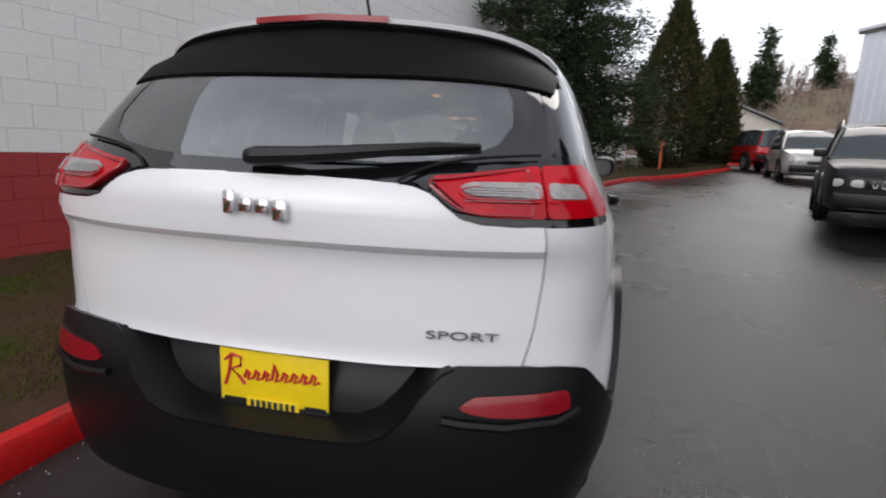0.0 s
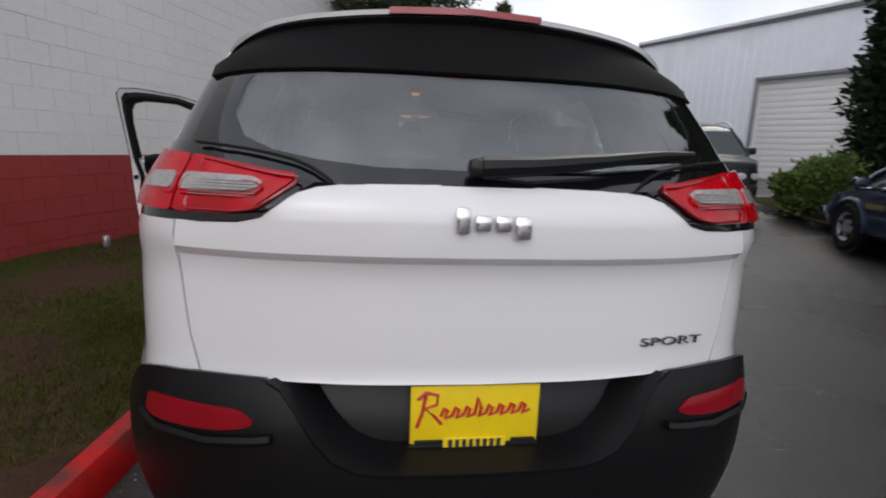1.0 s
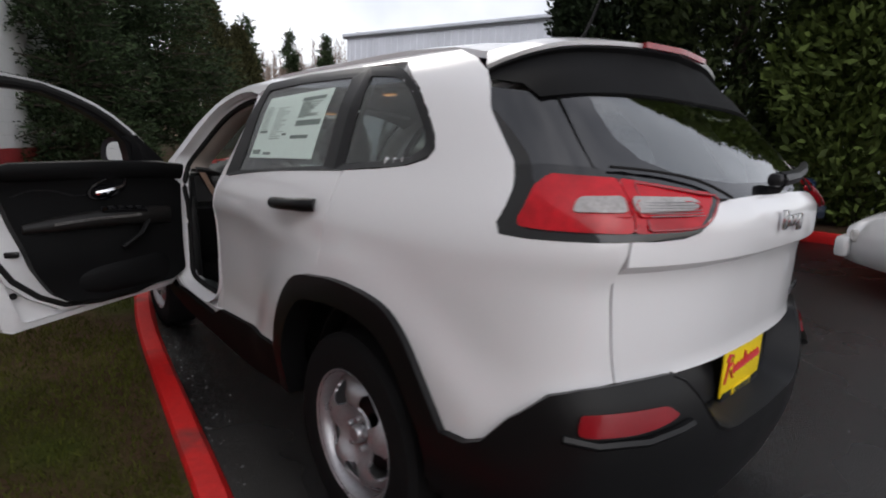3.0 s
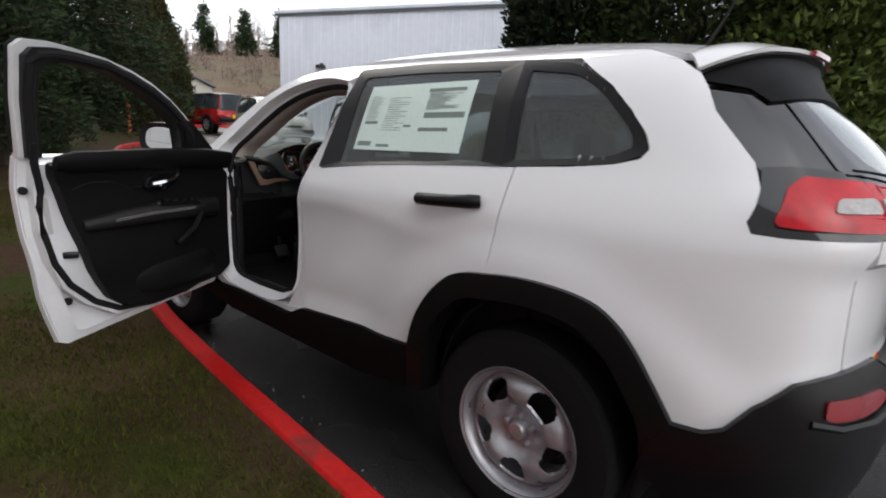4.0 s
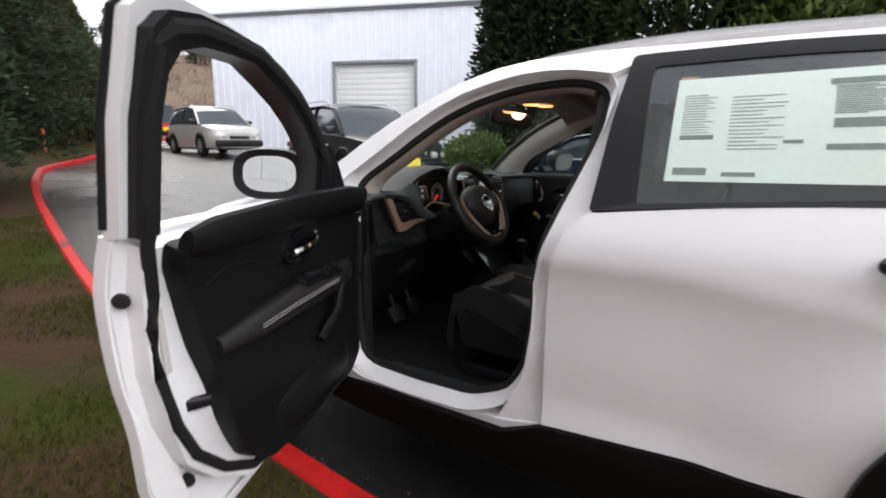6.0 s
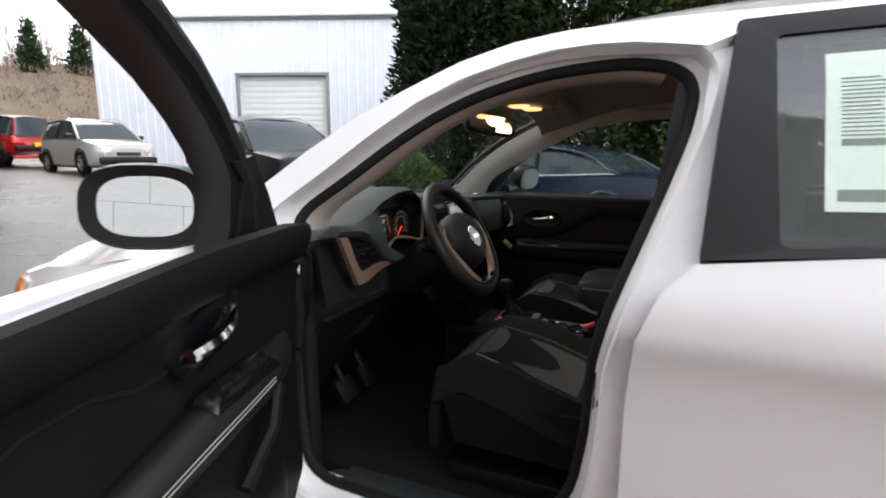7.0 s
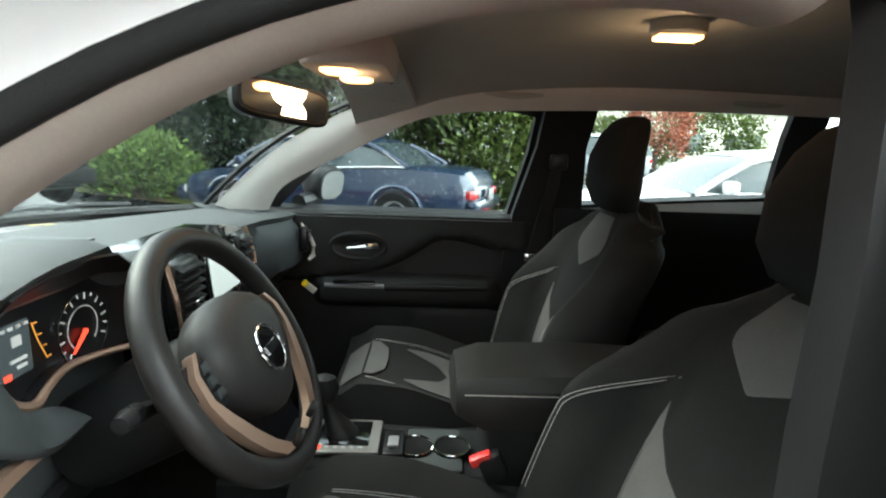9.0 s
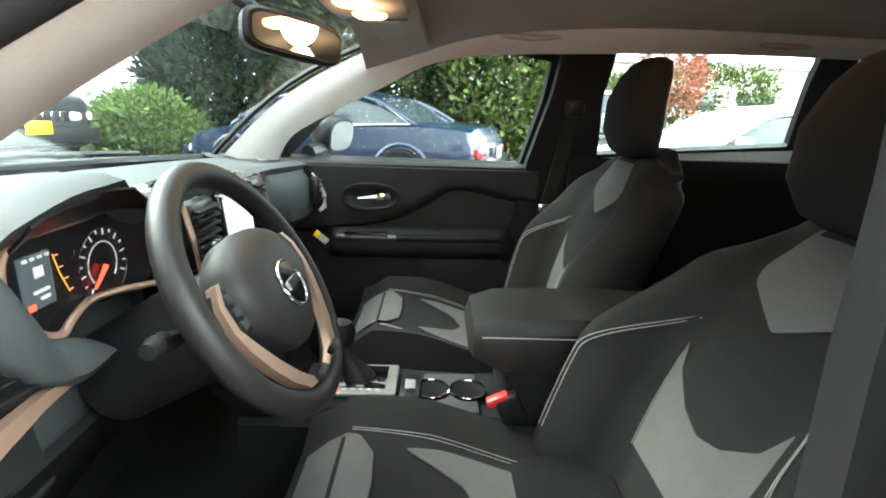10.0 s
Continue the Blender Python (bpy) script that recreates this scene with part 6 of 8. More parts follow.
emb = part("emblem", loft([emblem_ring(0.034, 0.036), emblem_ring(0.034, 0.0475)]), GLOSS_BLACK, steer, "round black emblem with a chrome rim")
part("emblem_rim", tube(emblem_ring(0.034, 0.047), 0.0026, 8, closed=True), CHROME, emb, "chrome rim")
part("emblem_bar", loft([[on_wheel(-0.014 + x, -0.012 + u, n) for x, u in ((-0.02, -0.006), (0.02, -0.006), (0.02, 0.007), (-0.02, 0.007))] for n in (0.047, 0.050)]), CHROME, emb)
for s in (-1, 1):
    part("spoke", loft([[on_wheel(s * x, u + d, n) for d, n in ((0.021, 0.008), (-0.021, 0.008), (-0.021, -0.014), (0.021, -0.014))] for x, u in ((0.07, 0.012), (0.11, 0.014), (0.18, 0.022))]), VINYL, steer)
    pad = part("button_pad", loft([[on_wheel(s * (0.120 + 0.030 * r * math.cos(k)), 0.004 + 0.034 * r * math.sin(k), n) for k in np.linspace(0, math.tau, 20, endpoint=False)] for r, n in ((1.0, -0.004), (0.97, 0.010), (0.85, 0.013))]), TRIM, steer, "black control buttons")
    part("button", join(*[loft([[on_wheel(s * 0.120 + a * 0.009, 0.004 + q + b * 0.006, n) for a, b in ((-1, -1), (1, -1), (1, 1), (-1, 1))] for n in (0.012, 0.0155)]) for q in (-0.016, 0.002, 0.02)]), DASH, pad)
    part("spoke_trim", loft([[on_wheel(s * (x - wd), u, 0.017), on_wheel(s * (x + wd), u, 0.017), on_wheel(s * (x + wd), u, 0.003), on_wheel(s * (x - wd), u, 0.003)] for x, u, wd in ((0.128, 0.046, 0.005), (0.147, 0.022, 0.006), (0.150, -0.012, 0.007), (0.138, -0.042, 0.011), (0.118, -0.078, 0.013), (0.094, -0.112, 0.014), (0.064, -0.140, 0.014), (0.02, -0.152, 0.013))]), BRONZE, steer, "satin bronze lower spoke")
    part("lower_button", box(0, 0, 0, 0.03, 0.012, 0.016, 0.004, Matrix.Rotation(radians(24), 4, "X")), TRIM, steer).matrix_basis = Matrix.Translation(on_wheel(s * 0.040, -0.140, 0.022))
col = part("steering_column", loft([[tuple(SW - sw_n * d + sw_x * (r * math.cos(k)) + sw_up * (r * 0.9 * math.sin(k) - 0.012)) for k in np.linspace(0, math.tau, 20, endpoint=False)] for d, r in ((0.035, 0.055), (0.06, 0.078), (0.14, 0.085), (0.26, 0.08))]), VINYL, car, "black steering-column shroud")
for s in (-1, 1):
    st = part("stalk", tube([tuple(SW - sw_n * 0.075 + sw_x * s * 0.07), tuple(SW - sw_n * 0.06 + sw_x * s * 0.125 + sw_up * 0.012), tuple(SW - sw_n * 0.05 + sw_x * s * 0.185 + sw_up * 0.025)], 0.009, 8, taper=[0.8, 1, 1.5]), TRIM, col, "control stalk")
    part("stalk_end", lathe([(0.0, -0.018), (0.010, -0.016), (0.0125, 0.0), (0.010, 0.018)], 14, "x"), VINYL, st).matrix_basis = Matrix.Translation(tuple(SW - sw_n * 0.05 + sw_x * s * 0.185 + sw_up * 0.025))
# pedals
for x, w_ in ((-0.30, 0.06), (-0.43, 0.09)):
    part("pedal", join(box(x, 3.1, 0.55, w_, 0.02, 0.08, 0.008, Matrix.Rotation(radians(-35), 4, "X")), tube([(x, 3.11, 0.57), (x, 3.22, 0.78)], 0.01, 6)), STEEL, car, "steel pedal")
# centre console
con = part("centre_console", loft([[(-w, y, 0.40), (-w, y, z - 0.03), (-w + 0.03, y, z), (w - 0.03, y, z), (w, y, z - 0.03), (w, y, 0.40)] for y, w, z in ((2.85, 0.125, 0.745), (2.70, 0.122, 0.74), (2.50, 0.12, 0.73), (2.36, 0.12, 0.722), (2.30, 0.12, 0.72), (1.9, 0.115, 0.70))]), VINYL, car, "black centre console")
gate = part("shift_gate", box(0.01, 2.61, 0.745, 0.135, 0.15, 0.012, 0.02), SATIN, con, "pale satin shift surround")
part("gate_inlay", box(0.015, 2.615, 0.7495, 0.10, 0.115, 0.008, 0.015), GLOSS_BLACK, gate)
part("position_marks", join(*[box(-0.042, 2.575 + 0.018 * k, 0.7515, 0.008, 0.008, 0.003) for k in range(5)]), DIAL_WHITE, gate)
part("position_light", box(-0.042, 2.555 + 0.11, 0.7515, 0.012, 0.01, 0.003), DIAL_RED, gate)
lever = part("shift_lever", loft([[(0.02 + r * math.cos(k), y + r * 1.1 * math.sin(k), z) for k in np.linspace(0, math.tau, 14, endpoint=False)] for r, y, z in ((0.036, 2.62, 0.748), (0.026, 2.635, 0.775), (0.014, 2.65, 0.80), (0.012, 2.655, 0.825))]), LEATHER, con, "black leather shift lever")
part("knob", loft([[(0.02 + r * math.cos(k), 2.662 + r * 1.25 * math.sin(k), z) for k in np.linspace(0, math.tau, 14, endpoint=False)] for r, z in ((0.012, 0.822), (0.023, 0.838), (0.026, 0.86), (0.02, 0.882), (0.006, 0.89))]), VINYL, lever, "rounded shift knob")
part("switch_plate", box(0.0, 2.505, 0.738, 0.10, 0.045, 0.01, 0.006), TRIM, con)
part("parking_switch", box(-0.01, 2.505, 0.746, 0.04, 0.025, 0.012, 0.004), GREY_PLASTIC, con)
tray = part("cup_tray", box(-0.005, 2.415, 0.722, 0.165, 0.125, 0.02, 0.02), DASH, con, "satin grey cup-holder surround")
for cx_, cy_ in ((-0.005, 2.458), (-0.005, 2.376)):
    # shallow dish; the shade of a deep well is put into its black colour
    part("cup_well", lathe([(0.0, 0.7335), (0.030, 0.7335), (0.037, 0.735), (0.042, 0.7365), (0.042, 0.7245), (0.0, 0.7245)], 28, "z"), SOOT, tray, "dark cup holder").location = (cx_, cy_, 0.0)
    part("cup_ring", tube([(cx_ + 0.0395 * math.cos(k), cy_ + 0.0395 * math.sin(k), 0.737) for k in np.linspace(0, math.tau, 28, endpoint=False)], 0.0022, 6, closed=True), CHROME, tray)
arm = part("armrest_box", loft([[(-w, y, z0), (-w, y, z1 - 0.025), (-w + 0.02, y, z1), (w - 0.02, y, z1), (w, y, z1 - 0.025), (w, y, z0)] for y, w, z0, z1 in ((2.385, 0.085, 0.88, 0.905), (2.375, 0.10, 0.865, 0.93), (2.32, 0.112, 0.84, 0.945), (2.1, 0.115, 0.84, 0.95), (1.93, 0.112, 0.84, 0.945), (1.905, 0.10, 0.85, 0.92))]), LEATHER, con, "padded black armrest lid")
part("armrest_base", box(0, 2.11, 0.76, 0.20, 0.40, 0.18, 0.02), VINYL, con)
part("stitching", tube([(-0.1135, y, 0.915) for y in np.linspace(2.36, 1.95, 8)], 0.0016, 5), STITCH, arm)
# front seats
def seat(cx_, name_label, low, high, deep, tall, near):
    st = thing("front_seat", name_label, "seat", group="front seats")
    st.matrix_basis = Matrix.Translation((cx_, 0, 0))
    n = 17
    xs = np.linspace(-1, 1, n)

    def cushion(t, y):
        f = soft(y, 2.12, 2.66)
        half = 0.245 + 0.015 * math.sin(math.pi * f)
        z = 0.66 + 0.125 * f - 0.05 * soft(y, 2.60, 2.68) + 0.045 * soft(abs(t), 0.55, 0.85) * (1 - soft(abs(t), 0.88, 1.0)) * (1 - 0.5 * soft(y, 2.45, 2.62)) - 0.07 * soft(abs(t), 0.86, 1.0)
        return (half * t, y, z)

    def lean(v):
        return 2.15 + low - (0.215 + low - high) * v + 0.02 * math.sin(math.pi * v) + 0.02 * v

    def half(v):
        return 0.245 + 0.02 * math.sin(math.pi * min(1, max(0.0, v) * 1.1)) - 0.075 * soft(v, 0.70, 1.0)

    def back(t, v):
        """Front of the backrest; v runs up it."""
        rise = (0.045 + deep * (1 - soft(v, 0.40, 0.74))) * (1 - 0.65 * soft(v, 0.68, 0.95)) * (1.0 if t > 0 else near)
        bol = rise * soft(abs(t), 0.50, 0.80) - (rise * 0.7 + 0.02) * soft(abs(t), 0.84, 1.0) ** 1.5
        return (half(v) * t, lean(v) + bol - 0.03 * soft(v, 0.94, 1.0), 0.76 + tall * v - 0.05 * abs(t) ** 3 * soft(v, 0.75, 1.0))

    ys, vs = np.linspace(2.10, 2.69, 16), np.linspace(-0.26, 1, 26)
    rows_ = [[cushion(t, y) for t in xs] for y in ys]
    rows_.append([(x * 0.98, y + 0.015, z - 0.06) for x, y, z in rows_[-1]])
    rows_.append([(x * 0.96, y - 0.0, z - 0.09) for x, y, z in rows_[-1]])
    cush = part("seat_cushion", slab(rows_, 0.03), CLOTH, st, "black cloth cushion with grey centre panels")
    part("cushion_side", loft([[(s_ * 0.235, y, z) for y, z in ((2.12, 0.55), (2.62, 0.56), (2.66, 0.70), (2.12, 0.70))] for s_ in (-1.06, 1.06)]), VINYL, cush, "black seat base trim")
    for s_ in (-1, 1):
        part("seat_rail", box(s_ * 0.19, 2.38, 0.44, 0.05, 0.55, 0.06, 0.01), STEEL, st)
    rings = []
    for v in vs:
        front = [back(t, v) for t in xs]
        w_, zc, yb = half(v), back(0.0, v)[2], lean(v) - 0.115 + 0.03 * soft(v, 0.8, 1.0)
        edge = front[-1]
        rear = [(w_ * 1.03, edge[1] - 0.03, edge[2]), (w_ * 1.03, 0.5 * (edge[1] + yb), edge[2]), (w_ * 0.98, yb + 0.02, edge[2]), (w_ * 0.85, yb, edge[2]), (w_ * 0.4, yb - 0.012, zc)]
        rings.append(front + rear + [(-x, y, z) for x, y, z in rear[::-1]])
    for shrink, up in ((0.95, 0.006), (0.85, 0.010), (0.6, 0.012)):
        cy_ = sum(p[1] for p in rings[len(vs) - 1]) / len(rings[0])
        rings.append([(x * (0.5 + 0.5 * shrink), cy_ + (y - cy_) * shrink, z + up) for x, y, z in rings[len(vs) - 1]])
    bk = part("backrest", loft(rings), CLOTH, st, "black cloth backrest with grey panels and pale stitching", sharp=75)

    def lay(surface, t, v, off):
        e = 1e-3
        p = Vector(surface(t, v))
        nn = (Vector(surface(t + e, v)) - p).cross(Vector(surface(t, v + e)) - p).normalized()
        if nn.dot(Vector((0, 0.7, 0.7))) < 0:
            nn = -nn
        return p + nn * off

    def patch_on(poly, surface, name, parent, off=0.0022):
        f0 = lambda a, b: tuple(lay(surface, a, b, off))
        bm_ = sheet(poly, f0, 0.003, 0.06, 0.0)
        part(name, bm_, GREY_CLOTH, parent, "grey woven insert")

    # lower wings of the backrest, and the shield below the head restraint
    patch_on(rounded([(-0.56, 0.02), (-0.55, 0.30), (-0.52, 0.48), (-0.42, 0.37), (-0.2, 0.285), (0.0, 0.255), (0.2, 0.285), (0.42, 0.37), (0.52, 0.48), (0.55, 0.30), (0.56, 0.02)], 0.02, 2), back, "wing_insert", bk)
    patch_on(rounded([(-0.36, 0.985), (-0.44, 0.80), (-0.38, 0.745), (0, 0.64), (0.38, 0.745), (0.44, 0.80), (0.36, 0.985)], 0.03, 2), back, "shield_insert", bk)
    # cushion inserts
    patch_on(rounded([(-0.46, 2.675), (-0.48, 2.585), (-0.30, 2.555), (0, 2.55), (0.30, 2.555), (0.48, 2.585), (0.46, 2.675)], 0.02, 2), cushion, "front_insert", cush)
    patch_on(rounded([(-0.50, 2.14), (-0.50, 2.44), (-0.42, 2.505), (-0.20, 2.40), (0.0, 2.375), (0.20, 2.40), (0.42, 2.505), (0.50, 2.44), (0.50, 2.14)], 0.02, 2), cushion, "rear_insert", cush)
    for s_ in (-1, 1):
        for off in (0.60, 0.625):
            part("stitching", tube([tuple(lay(cushion, s_ * (off - 0.55 * max(0.0, y - 2.45) ** 1.1), y, 0.003)) for y in np.linspace(2.13, 2.60, 24)], 0.0009, 4), STITCH, cush)
            part("stitching", tube([tuple(lay(back, s_ * (off + 0.17 - 2.6 * max(0.0, v - 0.36) ** 1.5), v, 0.003)) for v in np.linspace(0.0, 0.56, 34)], 0.0009, 4), STITCH, bk)
    # head restraint on two posts
    head = part("head_restraint", loft([[(w * np.sign(math.cos(k)) * abs(math.cos(k)) ** 0.7, cy_ + d * np.sign(math.sin(k)) * abs(math.sin(k)) ** 0.7, z + tall - 0.49) for k in np.linspace(0, math.tau, 24, endpoint=False)] for z, w, d, cy_ in ((1.235, 0.07, 0.03, 1.95 + high), (1.25, 0.11, 0.045, 1.955 + high), (1.30, 0.132, 0.055, 1.965 + high), (1.38, 0.128, 0.055, 1.962 + high), (1.44, 0.108, 0.048, 1.945 + high), (1.475, 0.085, 0.036, 1.93 + high), (1.487, 0.05, 0.02, 1.925 + high))]), CLOTH, st, "black cloth head restraint", sharp=60)
    for s_ in (-1, 1):
        part("post", tube([(s_ * 0.055, 1.93 + high, 0.70 + tall), (s_ * 0.055, 1.945 + high, 0.77 + tall)], 0.006, 8), CHROME, head)
    return st


seat(-0.36, "black cloth driver seat with grey inserts and pale stitching", -0.06, -0.085, 0.11, 0.45, 0.35)
seat(0.375, "black cloth passenger seat with grey inserts and pale stitching", -0.045, -0.025, 0.075, 0.49, 0.75)
buck = part("belt_buckle", box(-0.135, 2.30, 0.775, 0.03, 0.05, 0.06, 0.008, Matrix.Rotation(radians(-25), 4, "X")), TRIM, car, "belt buckle with a red button")
part("button", box(-0.137, 2.325, 0.793, 0.022, 0.045, 0.02, 0.005, Matrix.Rotation(radians(-25), 4, "X")), BUCKLE_RED, buck, "red release button")
# rear bench
bench = thing("rear_seat", "black cloth rear bench seat", "seat")
part("seat_cushion", box(0, 1.45, 0.72, 1.28, 0.55, 0.18, 0.05), CLOTH, bench)
part("backrest", box(0, 1.10, 1.0, 1.28, 0.14, 0.55, 0.05, Matrix.Rotation(radians(16), 4, "X")), CLOTH, bench)
for x in (-0.40, 0.40):
    part("head_restraint", box(x, 1.01, 1.31, 0.24, 0.09, 0.14, 0.035), CLOTH, bench)
part("load_floor", box(0, 0.62, 0.80, 1.1, 0.85, 0.04, 0.01), CARPET, car, "dark load floor")
part("load_cover", box(0, 0.70, 1.13, 1.05, 0.55, 0.02, 0.005), VINYL, car, "black load cover")
# linings of the far side: front door card, centre pillar, rear door card
crease_z = spline([(2.12, 1.055), (2.22, 1.07), (2.30, 1.090), (2.378, 1.10), (2.424, 1.091), (2.48, 1.056), (2.592, 0.995), (2.70, 0.968), (2.80, 0.950), (2.95, 0.94)])


def lining_x(y, z):
    """Inner skin of the passenger's door: proud shoulder over a sweeping crease, handle cup, armrest, map pocket."""
    e = math.hypot((y - 2.677) / 0.088, (z - 1.053) / 0.041)
    x = 0.732 - 0.032 * soft(z - crease_z(y), -0.010, 0.016) + 0.024 * (1 - soft(e, 0.62, 1.0))
    x -= 0.05 * math.exp(-((z - 0.893) / 0.034) ** 4) * soft(y, 2.17, 2.25) * (1 - soft(y, 2.79, 2.83))
    return x - 0.016 * (1 - soft(z, 0.80, 0.845)) * (1 - soft(y, 2.46, 2.52)) + 0.02 * (1 - soft(z, 0.5, 0.75))


far = part("passenger_lining", slab([[(lining_x(y, z), y, z) for y in np.linspace(2.12, 3.02, 76)] for z in list(np.linspace(0.46, 0.78, 8)) + list(np.linspace(0.80, 1.15, 46))], 0.03), DOOR_VINYL, car, "black moulded door lining")
part("armrest_strip", tube([(0.650, y, 0.918) for y in np.linspace(2.79, 2.59, 7)], 0.008, 8), GREY_PLASTIC, far, "satin grip strip")
part("armrest_pad", tube([(0.652, y, 0.915 + 0.02 * (2.585 - y)) for y in np.linspace(2.585, 2.24, 9)], 0.013, 10), VINYL, far, "stitched black armrest pad")
part("switch_plate", box(0.655, 2.69, 0.930, 0.04, 0.14, 0.008, 0.003), GLOSS_BLACK, far)
pb = part("handle_bezel", tube([(0.6645, 2.677 + 0.092 * np.sign(math.cos(k)) * abs(math.cos(k)) ** 0.85, 1.053 + 0.043 * math.sin(k)) for k in np.linspace(0, math.tau, 32, endpoint=False)], 0.007, 8, closed=True), TRIM, far, "black handle surround")
part("inner_handle", tube([(0.682, 2.615, 1.058), (0.664, 2.620, 1.058), (0.656, 2.645, 1.055), (0.657, 2.680, 1.050), (0.662, 2.716, 1.046)], 0.011, 8, taper=[1.2, 1.35, 1.2, 0.75, 0.5]), CHROME, pb, "chrome door handle")
part("pocket_seam", tube([(lining_x(y, 0.84) - 0.033, y, 0.845 - 0.10 * (y - 2.26)) for y in np.linspace(2.26, 2.47, 6)], 0.003, 6), TRIM, far)
part("window_ledge", box(0.745, 2.55, 1.146, 0.12, 0.98, 0.03, 0.01), VINYL, far)
part("rear_lining", slab([[(0.71 - 0.02 * math.exp(-((z - 1.12) / 0.07) ** 2), y, z) for y in np.linspace(1.05, 2.02, 10)] for z in (0.5, 0.7, 0.9, 1.0, 1.1, 1.17, 1.195)], 0.03), VINYL, car, "black rear door lining")
part("rear_lining", slab([[(-0.71 + 0.02 * math.exp(-((z - 1.12) / 0.07) ** 2), y, z) for y in np.linspace(1.05, 2.05, 10)] for z in (0.5, 0.7, 0.9, 1.0, 1.1, 1.17, 1.195)], 0.03), VINYL, car, "black rear door lining")
for s in (-1, 1):
    part("pillar_lining", loft([[(s * (x - 0.012), y0, z), (s * (x + 0.03), y0, z), (s * (x + 0.03), y1, z), (s * (x - 0.012), y1, z)] for x, y0, y1, z in (((0.71, 2.26, 1.93, 0.45), (0.71, 2.24, 1.93, 0.75), (0.695, 2.19, 1.93, 1.0), (0.69, 2.16, 1.93, 1.18), (0.655, 2.10, 1.94, 1.4), (0.62, 2.085, 1.92, 1.53), (0.585, 2.09, 1.90, 1.57)) if s > 0 else ((0.71, 2.20, 1.93, 0.45), (0.71, 2.19, 1.93, 0.75), (0.71, 2.163, 1.93, 1.0), (0.69, 2.150, 1.93, 1.18), (0.68, 2.139, 1.94, 1.31), (0.645, 2.118, 1.92, 1.49), (0.60, 2.10, 1.90, 1.56)))]), TRIM if s > 0 else POST_TRIM, car, "dark centre-pillar lining")
    part("quarter_lining", slab([[(s * (0.70 - 0.45 * max(0.0, z - 1.1)), y, z) for y in np.linspace(0.45, 1.06, 6)] for z in (0.6, 0.9, 1.2)], 0.02), VINYL, car)
    part("rear_pillar_lining", loft([[(s * (x - 0.02), y0, z), (s * (x + 0.02), y0, z), (s * (x + 0.02), y1, z), (s * (x - 0.02), y1, z)] for x, y0, y1, z in ((0.68, 0.74, 0.46, 1.24), (0.62, 0.80, 0.56, 1.4), (0.565, 0.95, 0.70, 1.55))]), HEADLINER, car)


def pillar_skin(front, rear, bulge):
    """A padded lining between two lines of equally many points."""
    a, b = catmull(front), catmull(rear)
    rows = []
    for p, q in zip(a, b):
        p, q = Vector(p), Vector(q)
        rows.append([tuple(p.lerp(q, f) + Vector(bulge) * math.sin(math.pi * f)) for f in np.linspace(0, 1, 7)])
    return slab(rows, 0.012)


part("screen_pillar_lining", pillar_skin([tuple(Vector(screen(0.995, f)) + Vector((-0.006, -0.012, -0.012))) for f in (0.03, 0.28, 0.5, 0.72, 0.93)] + [(0.545, 2.40, 1.565), (0.535, 2.25, 1.58), (0.53, 2.08, 1.585), (0.525, 1.6, 1.59), (0.515, 1.0, 1.575)], [(0.697, 2.985, 1.162), (0.67, 2.926, 1.245), (0.642, 2.783, 1.325), (0.616, 2.629, 1.401), (0.593, 2.50, 1.465), (0.583, 2.367, 1.494), (0.58, 2.234, 1.504), (0.577, 2.08, 1.510), (0.572, 1.6, 1.522), (0.56, 1.0, 1.515)], (-0.018, -0.004, 0.004)), PILLAR, car, "pale grey windscreen-pillar lining")
first = next(i for i, (y, z) in enumerate(OPENING) if z > 1.535)
upper = OPENING[first:] + OPENING[:2]
part("screen_pillar_lining", slab([[opening_at(y, z, 0.082, 0.008), opening_at(y, z, 0.096, 0.028), opening_at(y, z, 0.118, 0.045), opening_at(y, z, 0.145, 0.052), opening_at(y, z, 0.19, 0.035)] for y, z in upper], 0.008), LINING, car, "beige windscreen-pillar and door-header lining", sharp=70)
belt_ = part("seat_belt", slab([[(0.635, 2.055, 1.34), (0.635, 2.015, 1.34)], [(0.635, 2.075, 1.22), (0.635, 2.03, 1.225)], [(0.64, 2.125, 1.0), (0.64, 2.08, 1.0)], [(0.645, 2.18, 0.8), (0.645, 2.135, 0.8)]], 0.003), CLOTH, car, "black seat belt")
part("belt_anchor", box(0.632, 2.03, 1.355, 0.03, 0.06, 0.05, 0.012), TRIM, belt_)
part("buckle_tongue", box(0.625, 2.10, 1.04, 0.02, 0.05, 0.03, 0.006), CHROME, belt_)
# headliner, lamps, sun visors, grab handles, driving mirror
lin = part("headliner", slab([[(roof_half(y) * t * 1.0, y, (roof_mid(y) - 0.085) - 0.10 * abs(t) ** 3) for t in np.linspace(-1, 1, 17)] for y in np.linspace(0.60, 2.68, 18)], 0.012), HEADLINER, car, "grey cloth headliner")
ovh = part("overhead_console", loft([[(0.03 + x * r, 2.605 + q * r, z) for x, q in rounded([(-0.15, -0.085), (0.15, -0.085), (0.13, 0.085), (-0.13, 0.085)], 0.04, 3)] for r, z in ((1.05, 1.60), (1.0, 1.545), (0.92, 1.530), (0.80, 1.526))]), LINING, car, "overhead console with two lit map lamps")
